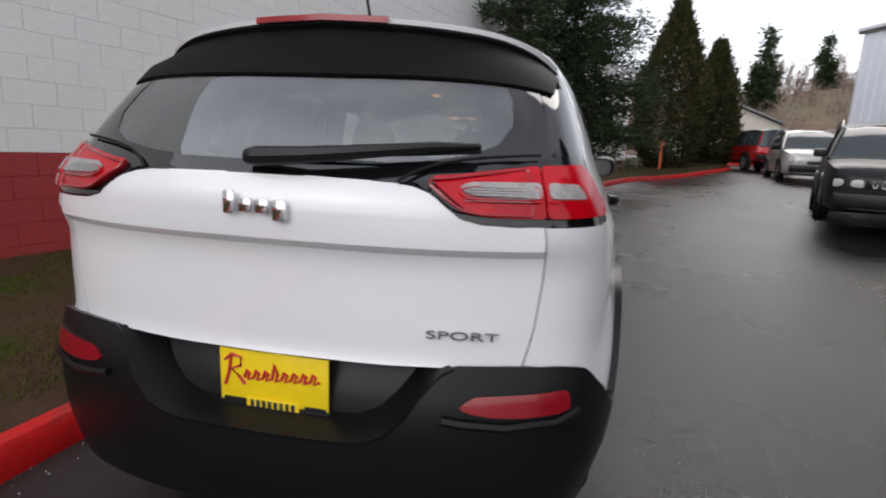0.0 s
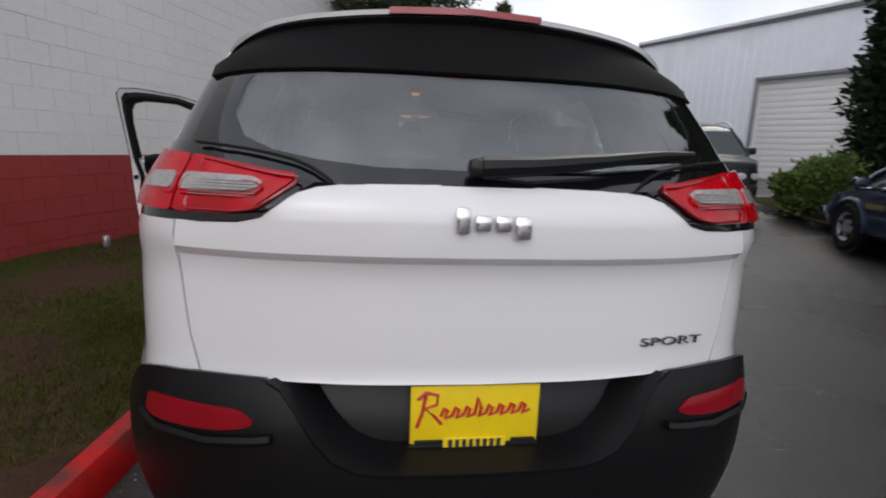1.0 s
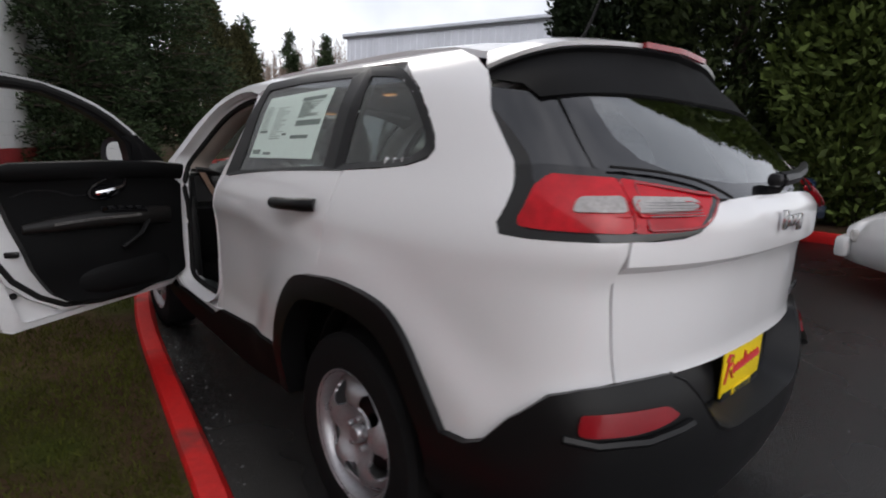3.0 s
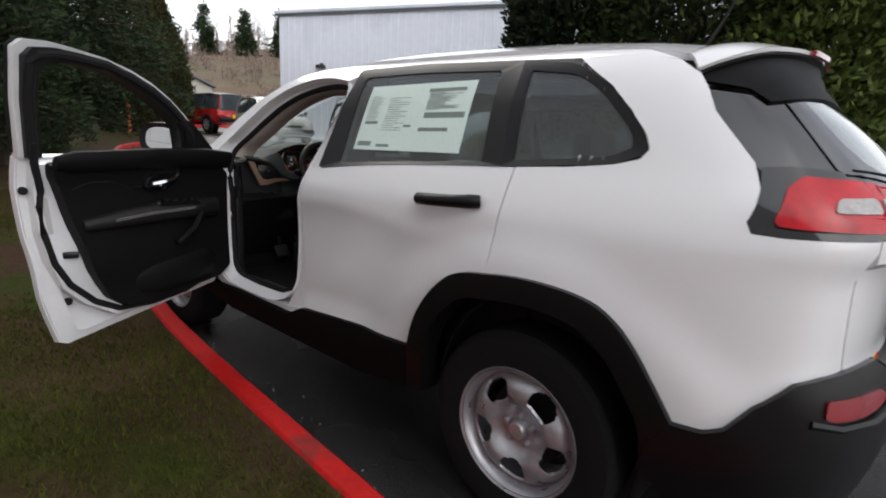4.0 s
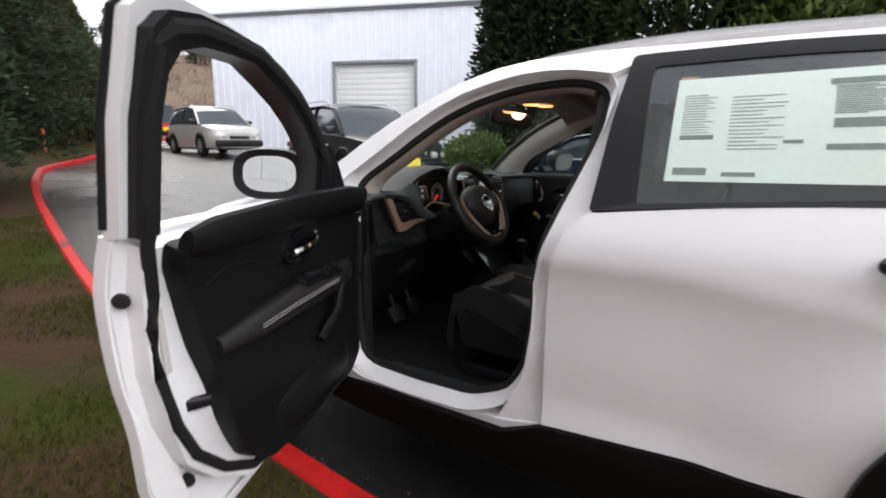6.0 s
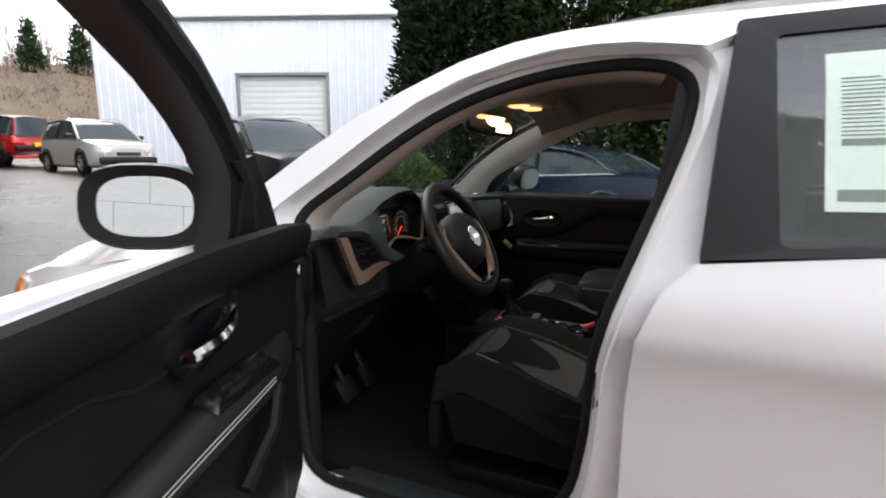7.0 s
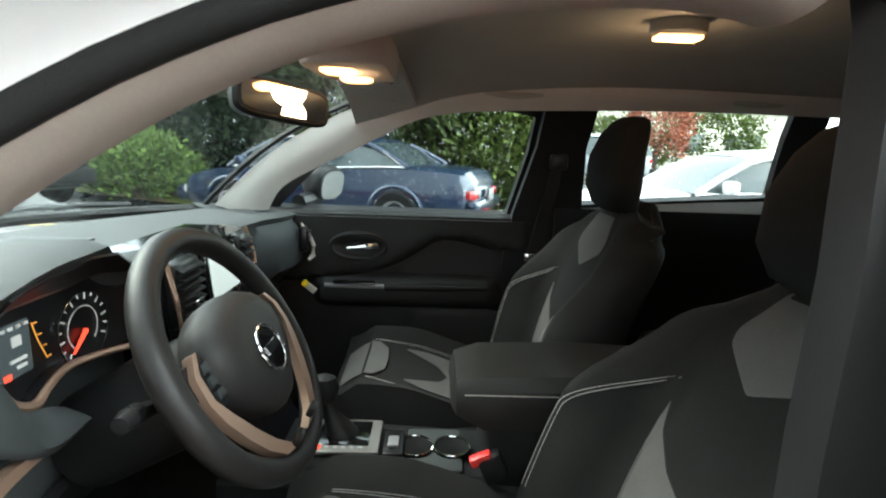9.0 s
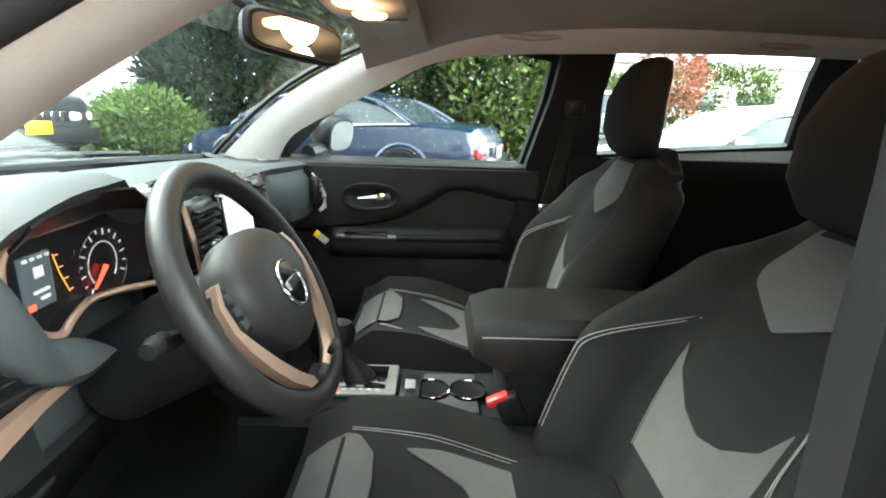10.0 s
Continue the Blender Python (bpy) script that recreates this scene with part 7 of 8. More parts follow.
for lx, ly in ((-0.035, 2.618), (0.092, 2.602)):
    part("map_lamp", loft([[(lx + 0.036 * r * np.sign(math.cos(k)) * abs(math.cos(k)) ** 0.7, ly + 0.034 * r * np.sign(math.sin(k)) * abs(math.sin(k)) ** 0.7, z) for k in np.linspace(0, math.tau, 20, endpoint=False)] for r, z in ((1.0, 1.530), (1.0, 1.523), (0.8, 1.519))]), LAMP_GLOW, ovh, "lit warm map lamp")
part("console_edge", tube([(0.175, 2.53, 1.530), (0.178, 2.60, 1.529), (0.16, 2.68, 1.532)], 0.003, 6), CHROME, ovh)
dome = part("dome_lamp", loft([[(-0.02 + 0.10 * r * math.cos(k) * 0.5, 1.98 + 0.10 * r * math.sin(k) * 0.75, z) for k in np.linspace(0, math.tau, 20, endpoint=False)] for r, z in ((0.72, 1.64), (0.72, 1.618), (0.62, 1.612))]), HEADLINER, car, "lit roof lamp")
part("lamp_lens", box(-0.02, 1.98, 1.609, 0.04, 0.085, 0.010, 0.008), LAMP_GLOW, dome, "lit warm lens")
for s in (-1, 1):
    vis = part("sun_visor", loft([[(s * (0.15 + 0.36 * a), 2.66 - 0.03 * a - b, 1.578 - 0.055 * a + h0) for a, b in ((0, 0), (1, 0), (1, 0.14), (0, 0.14))] for h0 in (-0.012, 0.008)]), HEADLINER, car, "grey sun visor")
    part("visor_label", loft([[(s * (0.2 + 0.1 * a), 2.64 - b, 1.5565 - h0 - 0.0155 * a) for a, b in ((0, 0), (1, 0), (1, 0.08), (0, 0.08))] for h0 in (0.0, 0.002)]), PILLAR, vis)
    for y in (2.20, 1.45):
        part("grab_handle", tube([(s * 0.565, y + 0.10, 1.575), (s * 0.545, y + 0.085, 1.555), (s * 0.54, y, 1.548), (s * 0.545, y - 0.085, 1.555), (s * 0.565, y - 0.10, 1.575)], 0.011, 8), HEADLINER, car, "grey grab handle")
mv_c = Vector((0.0, 2.725, 1.468))
mv_n = Vector((-0.63, -0.775, 0.085)).normalized()
mv_w = Vector((0, 0, 1)).cross(mv_n).normalized()
mv_u = mv_n.cross(mv_w)
mv_w = (mv_w * math.cos(radians(6)) - mv_u * math.sin(radians(6))).normalized()
mv_u = mv_n.cross(mv_w)


def mv_ring(hw, hh, back):
    return [tuple(mv_c + mv_w * (hw * np.sign(math.cos(k)) * abs(math.cos(k)) ** 0.4) + mv_u * (hh * np.sign(math.sin(k)) * abs(math.sin(k)) ** 0.5) - mv_n * back) for k in np.linspace(0, math.tau, 28, endpoint=False)]


rear_mirror = part("driving_mirror", loft([mv_ring(0.104, 0.034, 0.0), mv_ring(0.110, 0.040, 0.008), mv_ring(0.104, 0.037, 0.03), mv_ring(0.06, 0.02, 0.05)]), VINYL, car, "black driving mirror")
part("mirror_glass", loft([mv_ring(0.097, 0.0285, -0.002), mv_ring(0.097, 0.0285, 0.003)]), MIRROR, rear_mirror)
part("mirror_stem", tube([tuple(mv_c - mv_n * 0.045), (0.02, 2.82, 1.52), (0.02, 2.90, 1.575)], 0.016, 8), VINYL, rear_mirror)

# warm light from the lit lamps
for nm, p, e in (("map_light", (0.0, 2.60, 1.52), 0.10), ("roof_light", (-0.02, 1.98, 1.58), 0.08)):
    ld = bpy.data.lights.new(nm, "POINT")
    ld.energy, ld.color, ld.shadow_soft_size = e, (1.0, 0.62, 0.36), 0.04
    lo = new(nm, ld)
    lo.location = p

# other parked vehicles
def car_body(length, width, profile, roof, name, label, paint_mat, at, kind="sedan", rail=False, wheel_r=0.33, axle=(0.2, 0.8), grille=0, plate=None, tail=None, group="parked vehicles", clear=0.2):
    """A vehicle facing +y of its own axes. profile: (y, z) of the bonnet, belt and boot line from tail to nose;
    roof: (y, z) of the glass house from its tail foot over the roof to the windscreen foot."""
    v = thing(name, label, "car", group=group, at=at)
    top = spline(profile)
    half = width / 2
    y0, y1 = profile[0][0], profile[-1][0]
    ys = np.linspace(y0, y1, 40)

    def plan(y):
        f = min((y - y0) / 0.7, 1.0)
        g = min((y1 - y) / 0.75, 1.0)
        return half * (0.70 + 0.30 * math.sqrt(max(0.0, 1 - (1 - f) ** 2))) * (0.72 + 0.28 * math.sqrt(max(0.0, 1 - (1 - g) ** 2)))

    secs = []
    for y in ys:
        w, zt = plan(y), top(y)
        zb = clear + 0.10 * (1 - min((y - y0) / 0.5, 1)) + 0.08 * (1 - min((y1 - y) / 0.5, 1))
        zm = zb + (zt - zb) * 0.62
        right = [(w * 0.86, zb), (w * 0.97, zb + 0.08), (w, zb + (zt - zb) * 0.4), (w * 0.995, zm), (w * 0.95, zt - 0.03), (w * 0.86, zt), (w * 0.5, zt + 0.02)]
        secs.append([(x, y, z) for x, z in right] + [(-x, y, z) for x, z in right[::-1]])
    shell = part("body", loft(secs), paint_mat, v)
    # glass house with pillars and roof
    rs = spline(roof)
    ra, rb = roof[0][0], roof[-1][0]
    gsecs = []
    for y in np.linspace(ra, rb, 26):
        zt = rs(y)
        zb = top(y) - 0.02
        k = max(0.0, (zt - zb))
        w = plan(y) * 0.93
        right = [(w, zb), (w - 0.11 * k, zb + 0.35 * k), (w - 0.26 * k, zb + 0.80 * k), (w - 0.36 * k, zb + 0.95 * k), (w * 0.45, zt + 0.01)]
        gsecs.append([(x, y, z) for x, z in right] + [(-x, y, z) for x, z in right[::-1]])
    part("glass_house", loft(gsecs), DARK_WINDOW, v, "dark glass")
    roof_ys = [y for y in np.linspace(ra, rb, 60) if rs(y) > max(z for _, z in roof) - 0.10]
    rsecs = []
    for y in roof_ys:
        zt = rs(y) + 0.012
        k = zt - top(y)
        w = plan(y) * 0.93 - 0.30 * k
        rsecs.append([(x * w, y, zt - 0.06 * abs(x) ** 3 + 0.012) for x in np.linspace(-1.06, 1.06, 9)])
    part("roof", slab(rsecs, 0.03), TRIM if "soft top" in label else paint_mat, v)
    for s in (-1, 1):
        def edge(y, f):
            k = rs(y) - top(y) + 0.02
            return (s * (plan(y) * 0.93 - (0.30 if f else 0.0) * k + 0.012), y, top(y) + k * (0.86 if f else 0.0))
        for (a, fa), (b, fb) in (((ra + 0.03, 0), (roof_ys[0], 1)), ((rb - 0.03, 0), (roof_ys[-1], 1)), (((ra + rb) / 2 - 0.05, 0), ((ra + rb) / 2 + 0.0, 1))):
            part("pillar", tube([edge(a, fa), tuple((Vector(edge(a, fa)) + Vector(edge(b, fb))) / 2 + Vector((s * 0.008, 0, 0.02))), edge(b, fb)], 0.035 if fa + fb == 1 and a != (ra + rb) / 2 - 0.05 else 0.028, 6), paint_mat if a != (ra + rb) / 2 - 0.05 else TRIM, v)
        part("window_trim", tube([edge(y, 0) for y in np.linspace(ra + 0.05, rb - 0.05, 14)], 0.012, 6), CHROME if kind == "sedan" else TRIM, v, "bright window trim" if kind == "sedan" else "")
        mid = (ra + rb) / 2
        for y in (mid - 0.12, mid + 0.78):
            part("door_handle", box(s * (plan(y) * 0.99 + 0.012), y, top(y) - 0.10, 0.03, 0.17, 0.03, 0.01), paint_mat, v)
        mr = part("side_mirror", box(s * (plan(rb) * 0.93 + 0.13), rb - 0.35, top(rb) + 0.10, 0.2, 0.12, 0.14, 0.04), paint_mat if kind == "sedan" else TRIM, v)
        if rail:
            part("roof_rail", tube([(s * (plan(y) * 0.93 - 0.26 * (rs(y) - top(y))), y, rs(y) + (0.05 if 0 < i < 7 else -0.02)) for i, y in enumerate(np.linspace(roof_ys[0], roof_ys[-1], 8))], 0.016, 6), SILVER, v, "roof rail")
        hz = top(y1) - 0.06
        part("headlamp", box(s * half * 0.66, y1 - 0.09, hz - 0.02, half * 0.42, 0.16, 0.13, 0.04, Matrix.Rotation(radians(-s * 20), 4, "Z")), CLEAR_LENS, v)
        part("tail_lamp", box(s * half * 0.70, y0 + 0.06, top(y0) - 0.10, half * (0.26 if kind == "sedan" else 0.40), 0.14, 0.12, 0.03, Matrix.Rotation(radians(s * 16), 4, "Z")), DARK_RED_LENS if kind == "sedan" else RED_LENS, v)
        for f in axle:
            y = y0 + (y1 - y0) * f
            for nm, prof, mt in (("wheel", [(wheel_r * 0.62, -0.09), (wheel_r * 0.92, -0.10), (wheel_r, -0.07), (wheel_r, 0.07), (wheel_r * 0.92, 0.10), (wheel_r * 0.62, 0.09)], TYRE),):
                w = part(nm, lathe(prof, 30), mt, v, "black tyre on a silver alloy wheel")
                w.matrix_basis = pose(s * (half - 0.065), y, wheel_r)
                part("rim", lathe([(0.0, s * 0.065), (wheel_r * 0.2, s * 0.07), (wheel_r * 0.45, s * 0.05), (wheel_r * 0.64, s * 0.085), (wheel_r * 0.66, s * 0.06), (wheel_r * 0.6, s * 0.02), (0.0, s * 0.02)], 30), SILVER, w)
                for k in range(5):
                    a = k * math.tau / 5
                    # black block on the closed rim, painting the shade between spokes
                    part("spoke_gap", box(0, 0, 0, 0.012, wheel_r * 0.16, wheel_r * 0.26, 0.006, Matrix.Rotation(a, 4, "X")), DIAL_BLACK, w).location = (s * 0.074, -math.sin(a) * wheel_r * 0.42, math.cos(a) * wheel_r * 0.42)
            part("wheel_arch", tube([(s * (half + 0.001), y + (wheel_r + 0.06) * math.cos(a), wheel_r + (wheel_r + 0.06) * math.sin(a)) for a in np.linspace(-0.1, math.pi + 0.1, 16)], 0.03, 6), TRIM if kind != "sedan" else paint_mat, v)
            # flat black disc: arch shade painted on, as the body side has no cut-out
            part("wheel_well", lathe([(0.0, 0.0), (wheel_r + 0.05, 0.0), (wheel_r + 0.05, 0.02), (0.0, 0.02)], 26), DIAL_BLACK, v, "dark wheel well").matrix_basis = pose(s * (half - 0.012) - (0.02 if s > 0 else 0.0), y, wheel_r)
    part("front_bumper", box(0, y1 + 0.0, clear + 0.22, width * 0.86, 0.14, 0.22, 0.05), TRIM if kind == "suv" else paint_mat, v)
    part("rear_bumper", box(0, y0 - 0.0, clear + 0.26, width * 0.86, 0.14, 0.2, 0.05), TRIM if kind == "suv" else paint_mat, v)
    if grille:
        g = part("grille", box(0, y1 + 0.005, top(y1) - 0.08, width * 0.44, 0.06, 0.13, 0.02), DIAL_BLACK, v, "slotted grille")
        for k in range(grille):
            part("slot_frame", tube([(width * 0.40 * ((k + 0.5) / grille - 0.5) + 0.022 * math.cos(a), y1 + 0.04, top(y1) - 0.08 + 0.055 * math.sin(a)) for a in np.linspace(0, math.tau, 14, endpoint=False)], 0.006, 5, closed=True), CHROME, g)
    else:
        g = part("grille", box(0, y1 + 0.005, top(y1) - 0.13, width * 0.36, 0.06, 0.10, 0.02), STEEL, v, "slatted grille")
        for k in range(3):
            part("slat", box(0, y1 + 0.036, top(y1) - 0.155 + 0.028 * k, width * 0.34, 0.012, 0.010), CHROME, g)
    if plate:
        part("number_plate", box(0, y1 + 0.08, clear + 0.33, 0.31, 0.01, 0.16, 0.003), plate, v)
    if tail:
        part("number_plate", box(0, y0 - 0.08, clear + 0.40, 0.31, 0.01, 0.16, 0.003), tail, v)
    return v


def stand(x, y, heading):
    """A pose on the ground, facing along heading (x, y)."""
    return Matrix.Translation((x, y, ground_z(x, y))) @ Matrix.Rotation(math.atan2(-heading[0], heading[1]), 4, "Z")


DARK_WINDOW = material("dark_car_glass", (0.035, 0.045, 0.05), 0.08, vary=0.1, patch=1.5, coat=0.2)
SUV_LINE = [(-2.3, 0.92), (-2.2, 1.02), (-1.2, 1.08), (0.6, 1.05), (1.1, 1.03), (1.9, 0.95), (2.2, 0.86), (2.3, 0.74)]
SUV_ROOF = [(-2.22, 1.0), (-1.95, 1.45), (-1.65, 1.63), (-0.4, 1.69), (0.3, 1.63), (1.25, 1.04)]
car_body(4.6, 1.86, SUV_LINE, SUV_ROOF, "sport_utility_vehicle", "dark charcoal sport-utility vehicle with a seven-slot chrome grille", PAINT_DARK, stand(6.46, 9.58, (-0.38, -0.92)), "suv", True, 0.36, (0.21, 0.79), 7, YELLOW)
car_body(4.6, 1.82, SUV_LINE, SUV_ROOF, "sport_utility_vehicle", "silver sport-utility vehicle parked by the metal building", PAINT_SILVER, stand(9.1, 18.9, (-0.22, -0.97)), "suv", True, 0.35, (0.21, 0.79))
car_body(4.1, 1.8, [(-1.9, 0.9), (-1.8, 1.1), (0.4, 1.1), (0.7, 1.08), (1.75, 1.05), (2.0, 0.85)], [(-1.85, 1.1), (-1.75, 1.72), (-1.0, 1.8), (0.2, 1.78), (0.62, 1.1)], "off_road_vehicle", "red off-road vehicle with a black soft top", PAINT_RED, stand(9.7, 25.2, (-0.1, 1.0)), "suv", False, 0.38, (0.2, 0.8), 7, None, YELLOW, clear=0.36)
SED_LINE = [(-2.4, 0.78), (-2.3, 0.95), (-1.6, 1.0), (-0.6, 0.96), (0.9, 0.92), (1.6, 0.86), (2.2, 0.75), (2.4, 0.62)]
SED_ROOF = [(-1.62, 0.98), (-0.95, 1.34), (-0.4, 1.42), (0.25, 1.38), (1.12, 0.92)]
car_body(4.4, 1.78, [(y * (0.84 if y > 1.2 else 1.0), z - 0.06) for y, z in SED_LINE], [(y, z - 0.08) for y, z in SED_ROOF], "sedan", "wet dark blue sedan parked along the planting strip", PAINT_BLUE, stand(6.75, 3.98, (0.31, 0.951)), "sedan", False, 0.32, (0.22, 0.78), tail=GREY_PLASTIC)
car_body(4.6, 1.78, SED_LINE, SED_ROOF, "sedan", "wet white sedan parked along the planting strip", PAINT_PEARL, stand(5.5, -1.6, (0.0, 1.0)), "sedan", False, 0.32, (0.22, 0.78))
VAN_LINE = [(-2.4, 0.95), (-2.3, 1.08), (0.9, 1.05), (1.4, 1.0), (2.2, 0.9), (2.4, 0.7)]
VAN_ROOF = [(-2.35, 1.05), (-2.15, 1.7), (-1.5, 1.85), (0.3, 1.82), (1.45, 1.0)]
car_body(4.9, 1.9, VAN_LINE, VAN_ROOF, "van", "silver-grey minivan across the lot", PAINT_GREY, stand(21.0, -4.2, (0.1, 1.0)), "suv", True, 0.34, (0.2, 0.8))
car_body(4.6, 1.86, SUV_LINE, SUV_ROOF, "sport_utility_vehicle", "dark grey sport-utility vehicle across the lot", PAINT_DARK, stand(19.0, -0.6, (0.3, 1.0)), "suv", True, 0.36, (0.21, 0.79))

# plants
def clumps(points, size, flat=0.5, seed=1, per=5):
    """Small pointed leaf sprays round given points (each: place and outward way)."""
    rng = np.random.default_rng(seed)
    p = np.array([a for a, _ in points])
    d = np.array([b for _, b in points], float)
    p, d = np.repeat(p, per, 0), np.repeat(d, per, 0)
    n = len(p)
    d = d + rng.normal(0, 0.55, (n, 3))
    d /= np.linalg.norm(d, axis=1, keepdims=True) + 1e-9
    p = p + rng.normal(0, size * 0.6, (n, 3))
    side = np.cross(d, rng.normal(0, 1, (n, 3)))
    side /= np.linalg.norm(side, axis=1, keepdims=True) + 1e-9
    up = np.cross(side, d)
    ln, wd = size * rng.uniform(0.6, 1.5, (n, 1)), size * flat * rng.uniform(0.5, 1.2, (n, 1))
    quad = np.stack([p - side * wd * 0.3, p + d * ln * 0.5 - side * wd * 0.5 + up * wd * 0.12, p + d * ln, p + d * ln * 0.5 + side * wd * 0.5 - up * wd * 0.12], 1).reshape(-1, 3)
    return quad.tolist(), [(4 * i, 4 * i + 1, 4 * i + 2, 4 * i + 3) for i in range(n)]


def plant(name, at, label, category, crown_points, leaf, leaf_mat, trunk=None, seed=1, flat=0.5, per=5, twigs=None):
    t = thing(name, label, category, at=Matrix.Translation(at))
    v, f = clumps(crown_points, leaf, flat, seed, per)
    crown = raw("crown", v, f, leaf_mat)
    crown.parent = t
    if trunk:
        part("trunk", trunk, BARK, t)
    if twigs:
        part("limb_whorl", twigs, BARK, t)
    return t


def conifer_points(height, spread, seed, tiers=26, start=0.05, droop=0.25, boughs=13, gap=0.1):
    """Boughs in loose tiers; the tips rise and fall, with gaps between."""
    rng = random.Random(seed)
    pts, rods = [], []
    for i in range(tiers):
        f = i / (tiers - 1)
        z = height * (start + (1 - start) * f)
        reach = spread * (1 - f) ** 0.8 * (0.75 + 0.5 * rng.random()) + 0.12
        for k in range(max(4, int(boughs * (1 - 0.6 * f)))):
            if rng.random() < gap:
                continue
            a = rng.uniform(0, math.tau)
            r = reach * rng.uniform(0.6, 1.15)
            tilt = rng.uniform(-droop, droop * 0.8)
            tip = Vector((math.cos(a) * r, math.sin(a) * r, z + tilt * r))
            n = max(3, int(r * 9))
            for s in range(n):
                q = (s + 0.6) / n
                c = Vector((0, 0, z)).lerp(tip, q)
                wid = 0.22 * r * (1.1 - q)
                for _ in range(2):
                    o = Vector((rng.gauss(0, wid), rng.gauss(0, wid), rng.gauss(0, 0.07)))
                    pts.append((tuple(c + o), (math.cos(a) + o.x, math.sin(a) + o.y, 0.25)))
            if r > 0.5:
                rods.append(tube([(0, 0, z), tuple(Vector((0, 0, z)).lerp(tip, 0.5) + Vector((0, 0, 0.04))), tuple(tip)], 0.022, 5, taper=[1.3, 0.8, 0.3]))
    return pts, join(*rods)


def mass_points(count, shape, seed):
    """Points near the surface of an uneven body; shape(rng) gives place and outward way."""
    rng = random.Random(seed)
    return [shape(rng) for _ in range(count)]


def column(height, radius, seed):
    def one(rng):
        a, f = rng.uniform(0, math.tau), rng.random() ** 0.85
        lump = 1 + 0.22 * noise.noise((math.cos(a) * 1.6, math.sin(a) * 1.6, f * 7 + seed))
        r = radius * (0.55 + 0.45 * soft(f, 0, 0.2)) * (1 - soft(f, 0.45, 1.02)) ** 0.8 * lump * rng.uniform(0.72, 1.03) + 0.04
        return (math.cos(a) * r, math.sin(a) * r, 0.15 + f * height), (math.cos(a) * 0.6, math.sin(a) * 0.6, 0.9)
    return one


def mound(rx, ry, height, seed, base=0.2, wild=0.35):
    def one(rng):
        a, b = rng.uniform(0, math.tau), math.asin(rng.uniform(-0.55, 1.0))
        d = Vector((math.cos(a) * math.cos(b), math.sin(a) * math.cos(b), math.sin(b)))
        lump = 1 + wild * noise.noise((d.x * 1.7 + seed, d.y * 1.7, d.z * 1.7)) + wild * 0.6 * noise.noise((d.x * 5 + seed, d.y * 5, d.z * 5))
        k = lump * rng.uniform(0.78, 1.04)
        return (d.x * rx * k, d.y * ry * k, base + height * 0.42 + d.z * height * 0.58 * k), (d.x, d.y, d.z * 0.5 + 0.45)
    return one


def screen_tree(rx, ry, height, seed):
    """A dense upright conifer, full to the ground, with a ragged outline."""
    def one(rng):
        a, f = rng.uniform(0, math.tau), rng.random() ** 0.9
        lump = 1 + 0.30 * noise.noise((math.cos(a) * 2 + seed, math.sin(a) * 2, f * 6)) + 0.16 * noise.noise((math.cos(a) * 6, math.sin(a) * 6 + seed, f * 16))
        k = (0.80 + 0.20 * soft(f, 0.0, 0.15)) * (1 - soft(f, 0.55, 1.05)) ** 0.6 * lump * rng.uniform(0.74, 1.05)
        return (math.cos(a) * rx * k, math.sin(a) * ry * k, 0.05 + f * height), (math.cos(a) * 0.8, math.sin(a) * 0.8, 0.45)
    return one


pts, rods = conifer_points(8.6, 2.3, 3, tiers=34, start=0.1, boughs=15)
plant("conifer_tree", (1.0, 14.2, lawn_z(1.0, 14.2) - 0.05), "tall dark pine on the lawn beside the white wall", "tree", pts, 0.13, CONIFER, tube([(0, 0, 0), (0.03, 0, 2.5), (0, 0.02, 5.5), (0, 0, 8.5)], 0.17, 9, taper=[1.2, 0.9, 0.5, 0.1]), 3, 0.3, 8, rods)
pts, rods = conifer_points(6.5, 1.5, 8, tiers=26, start=0.06, boughs=12)
plant("conifer_tree", (-0.35, 11.6, lawn_z(-0.35, 11.6) - 0.05), "smaller dark pine standing before the white wall", "tree", pts, 0.125, CONIFER, tube([(0, 0, 0), (0, 0.03, 3), (0, 0, 6.3)], 0.13, 9, taper=[1.2, 0.7, 0.1]), 8, 0.3, 8, rods)
for cx, cy, h_, r_, sd in ((5.5, 23.4, 6.9, 1.35, 1), (7.85, 25.9, 5.5, 1.05, 2)):
    plant("cypress_tree", (cx, cy, lawn_z(cx, cy) - 0.3), "dense columnar cypress behind the red kerb", "tree", mass_points(5200, column(h_, r_, sd), sd), 0.17, CYPRESS, tube([(0, 0, 0), (0, 0, h_ * 0.7)], 0.16, 8, taper=[1.2, 0.4]), sd, 0.45, 5)
# the tall hedge row along the planting strip
for i, (cx, cy, rx, ry, h_) in enumerate(((9.45, 6.6, 1.25, 1.2, 8.5), (9.0, 3.6, 1.5, 1.7, 9.2), (8.95, 1.55, 1.4, 1.15, 8.0))):
    plant("hedge_tree", (cx, cy, ground_z(cx, cy) + 0.1), "tall dense dark-green screening conifer in the planting strip", "tree", mass_points(12000, screen_tree(rx, ry, h_, i * 7.0), i + 20), 0.17, (DARK_HEDGE, CEDAR, HEDGE)[i], tube([(0, 0, 0), (0.05, 0, h_ * 0.6)], 0.2, 9, taper=[1.2, 0.5]), i + 20, 0.5, 5)
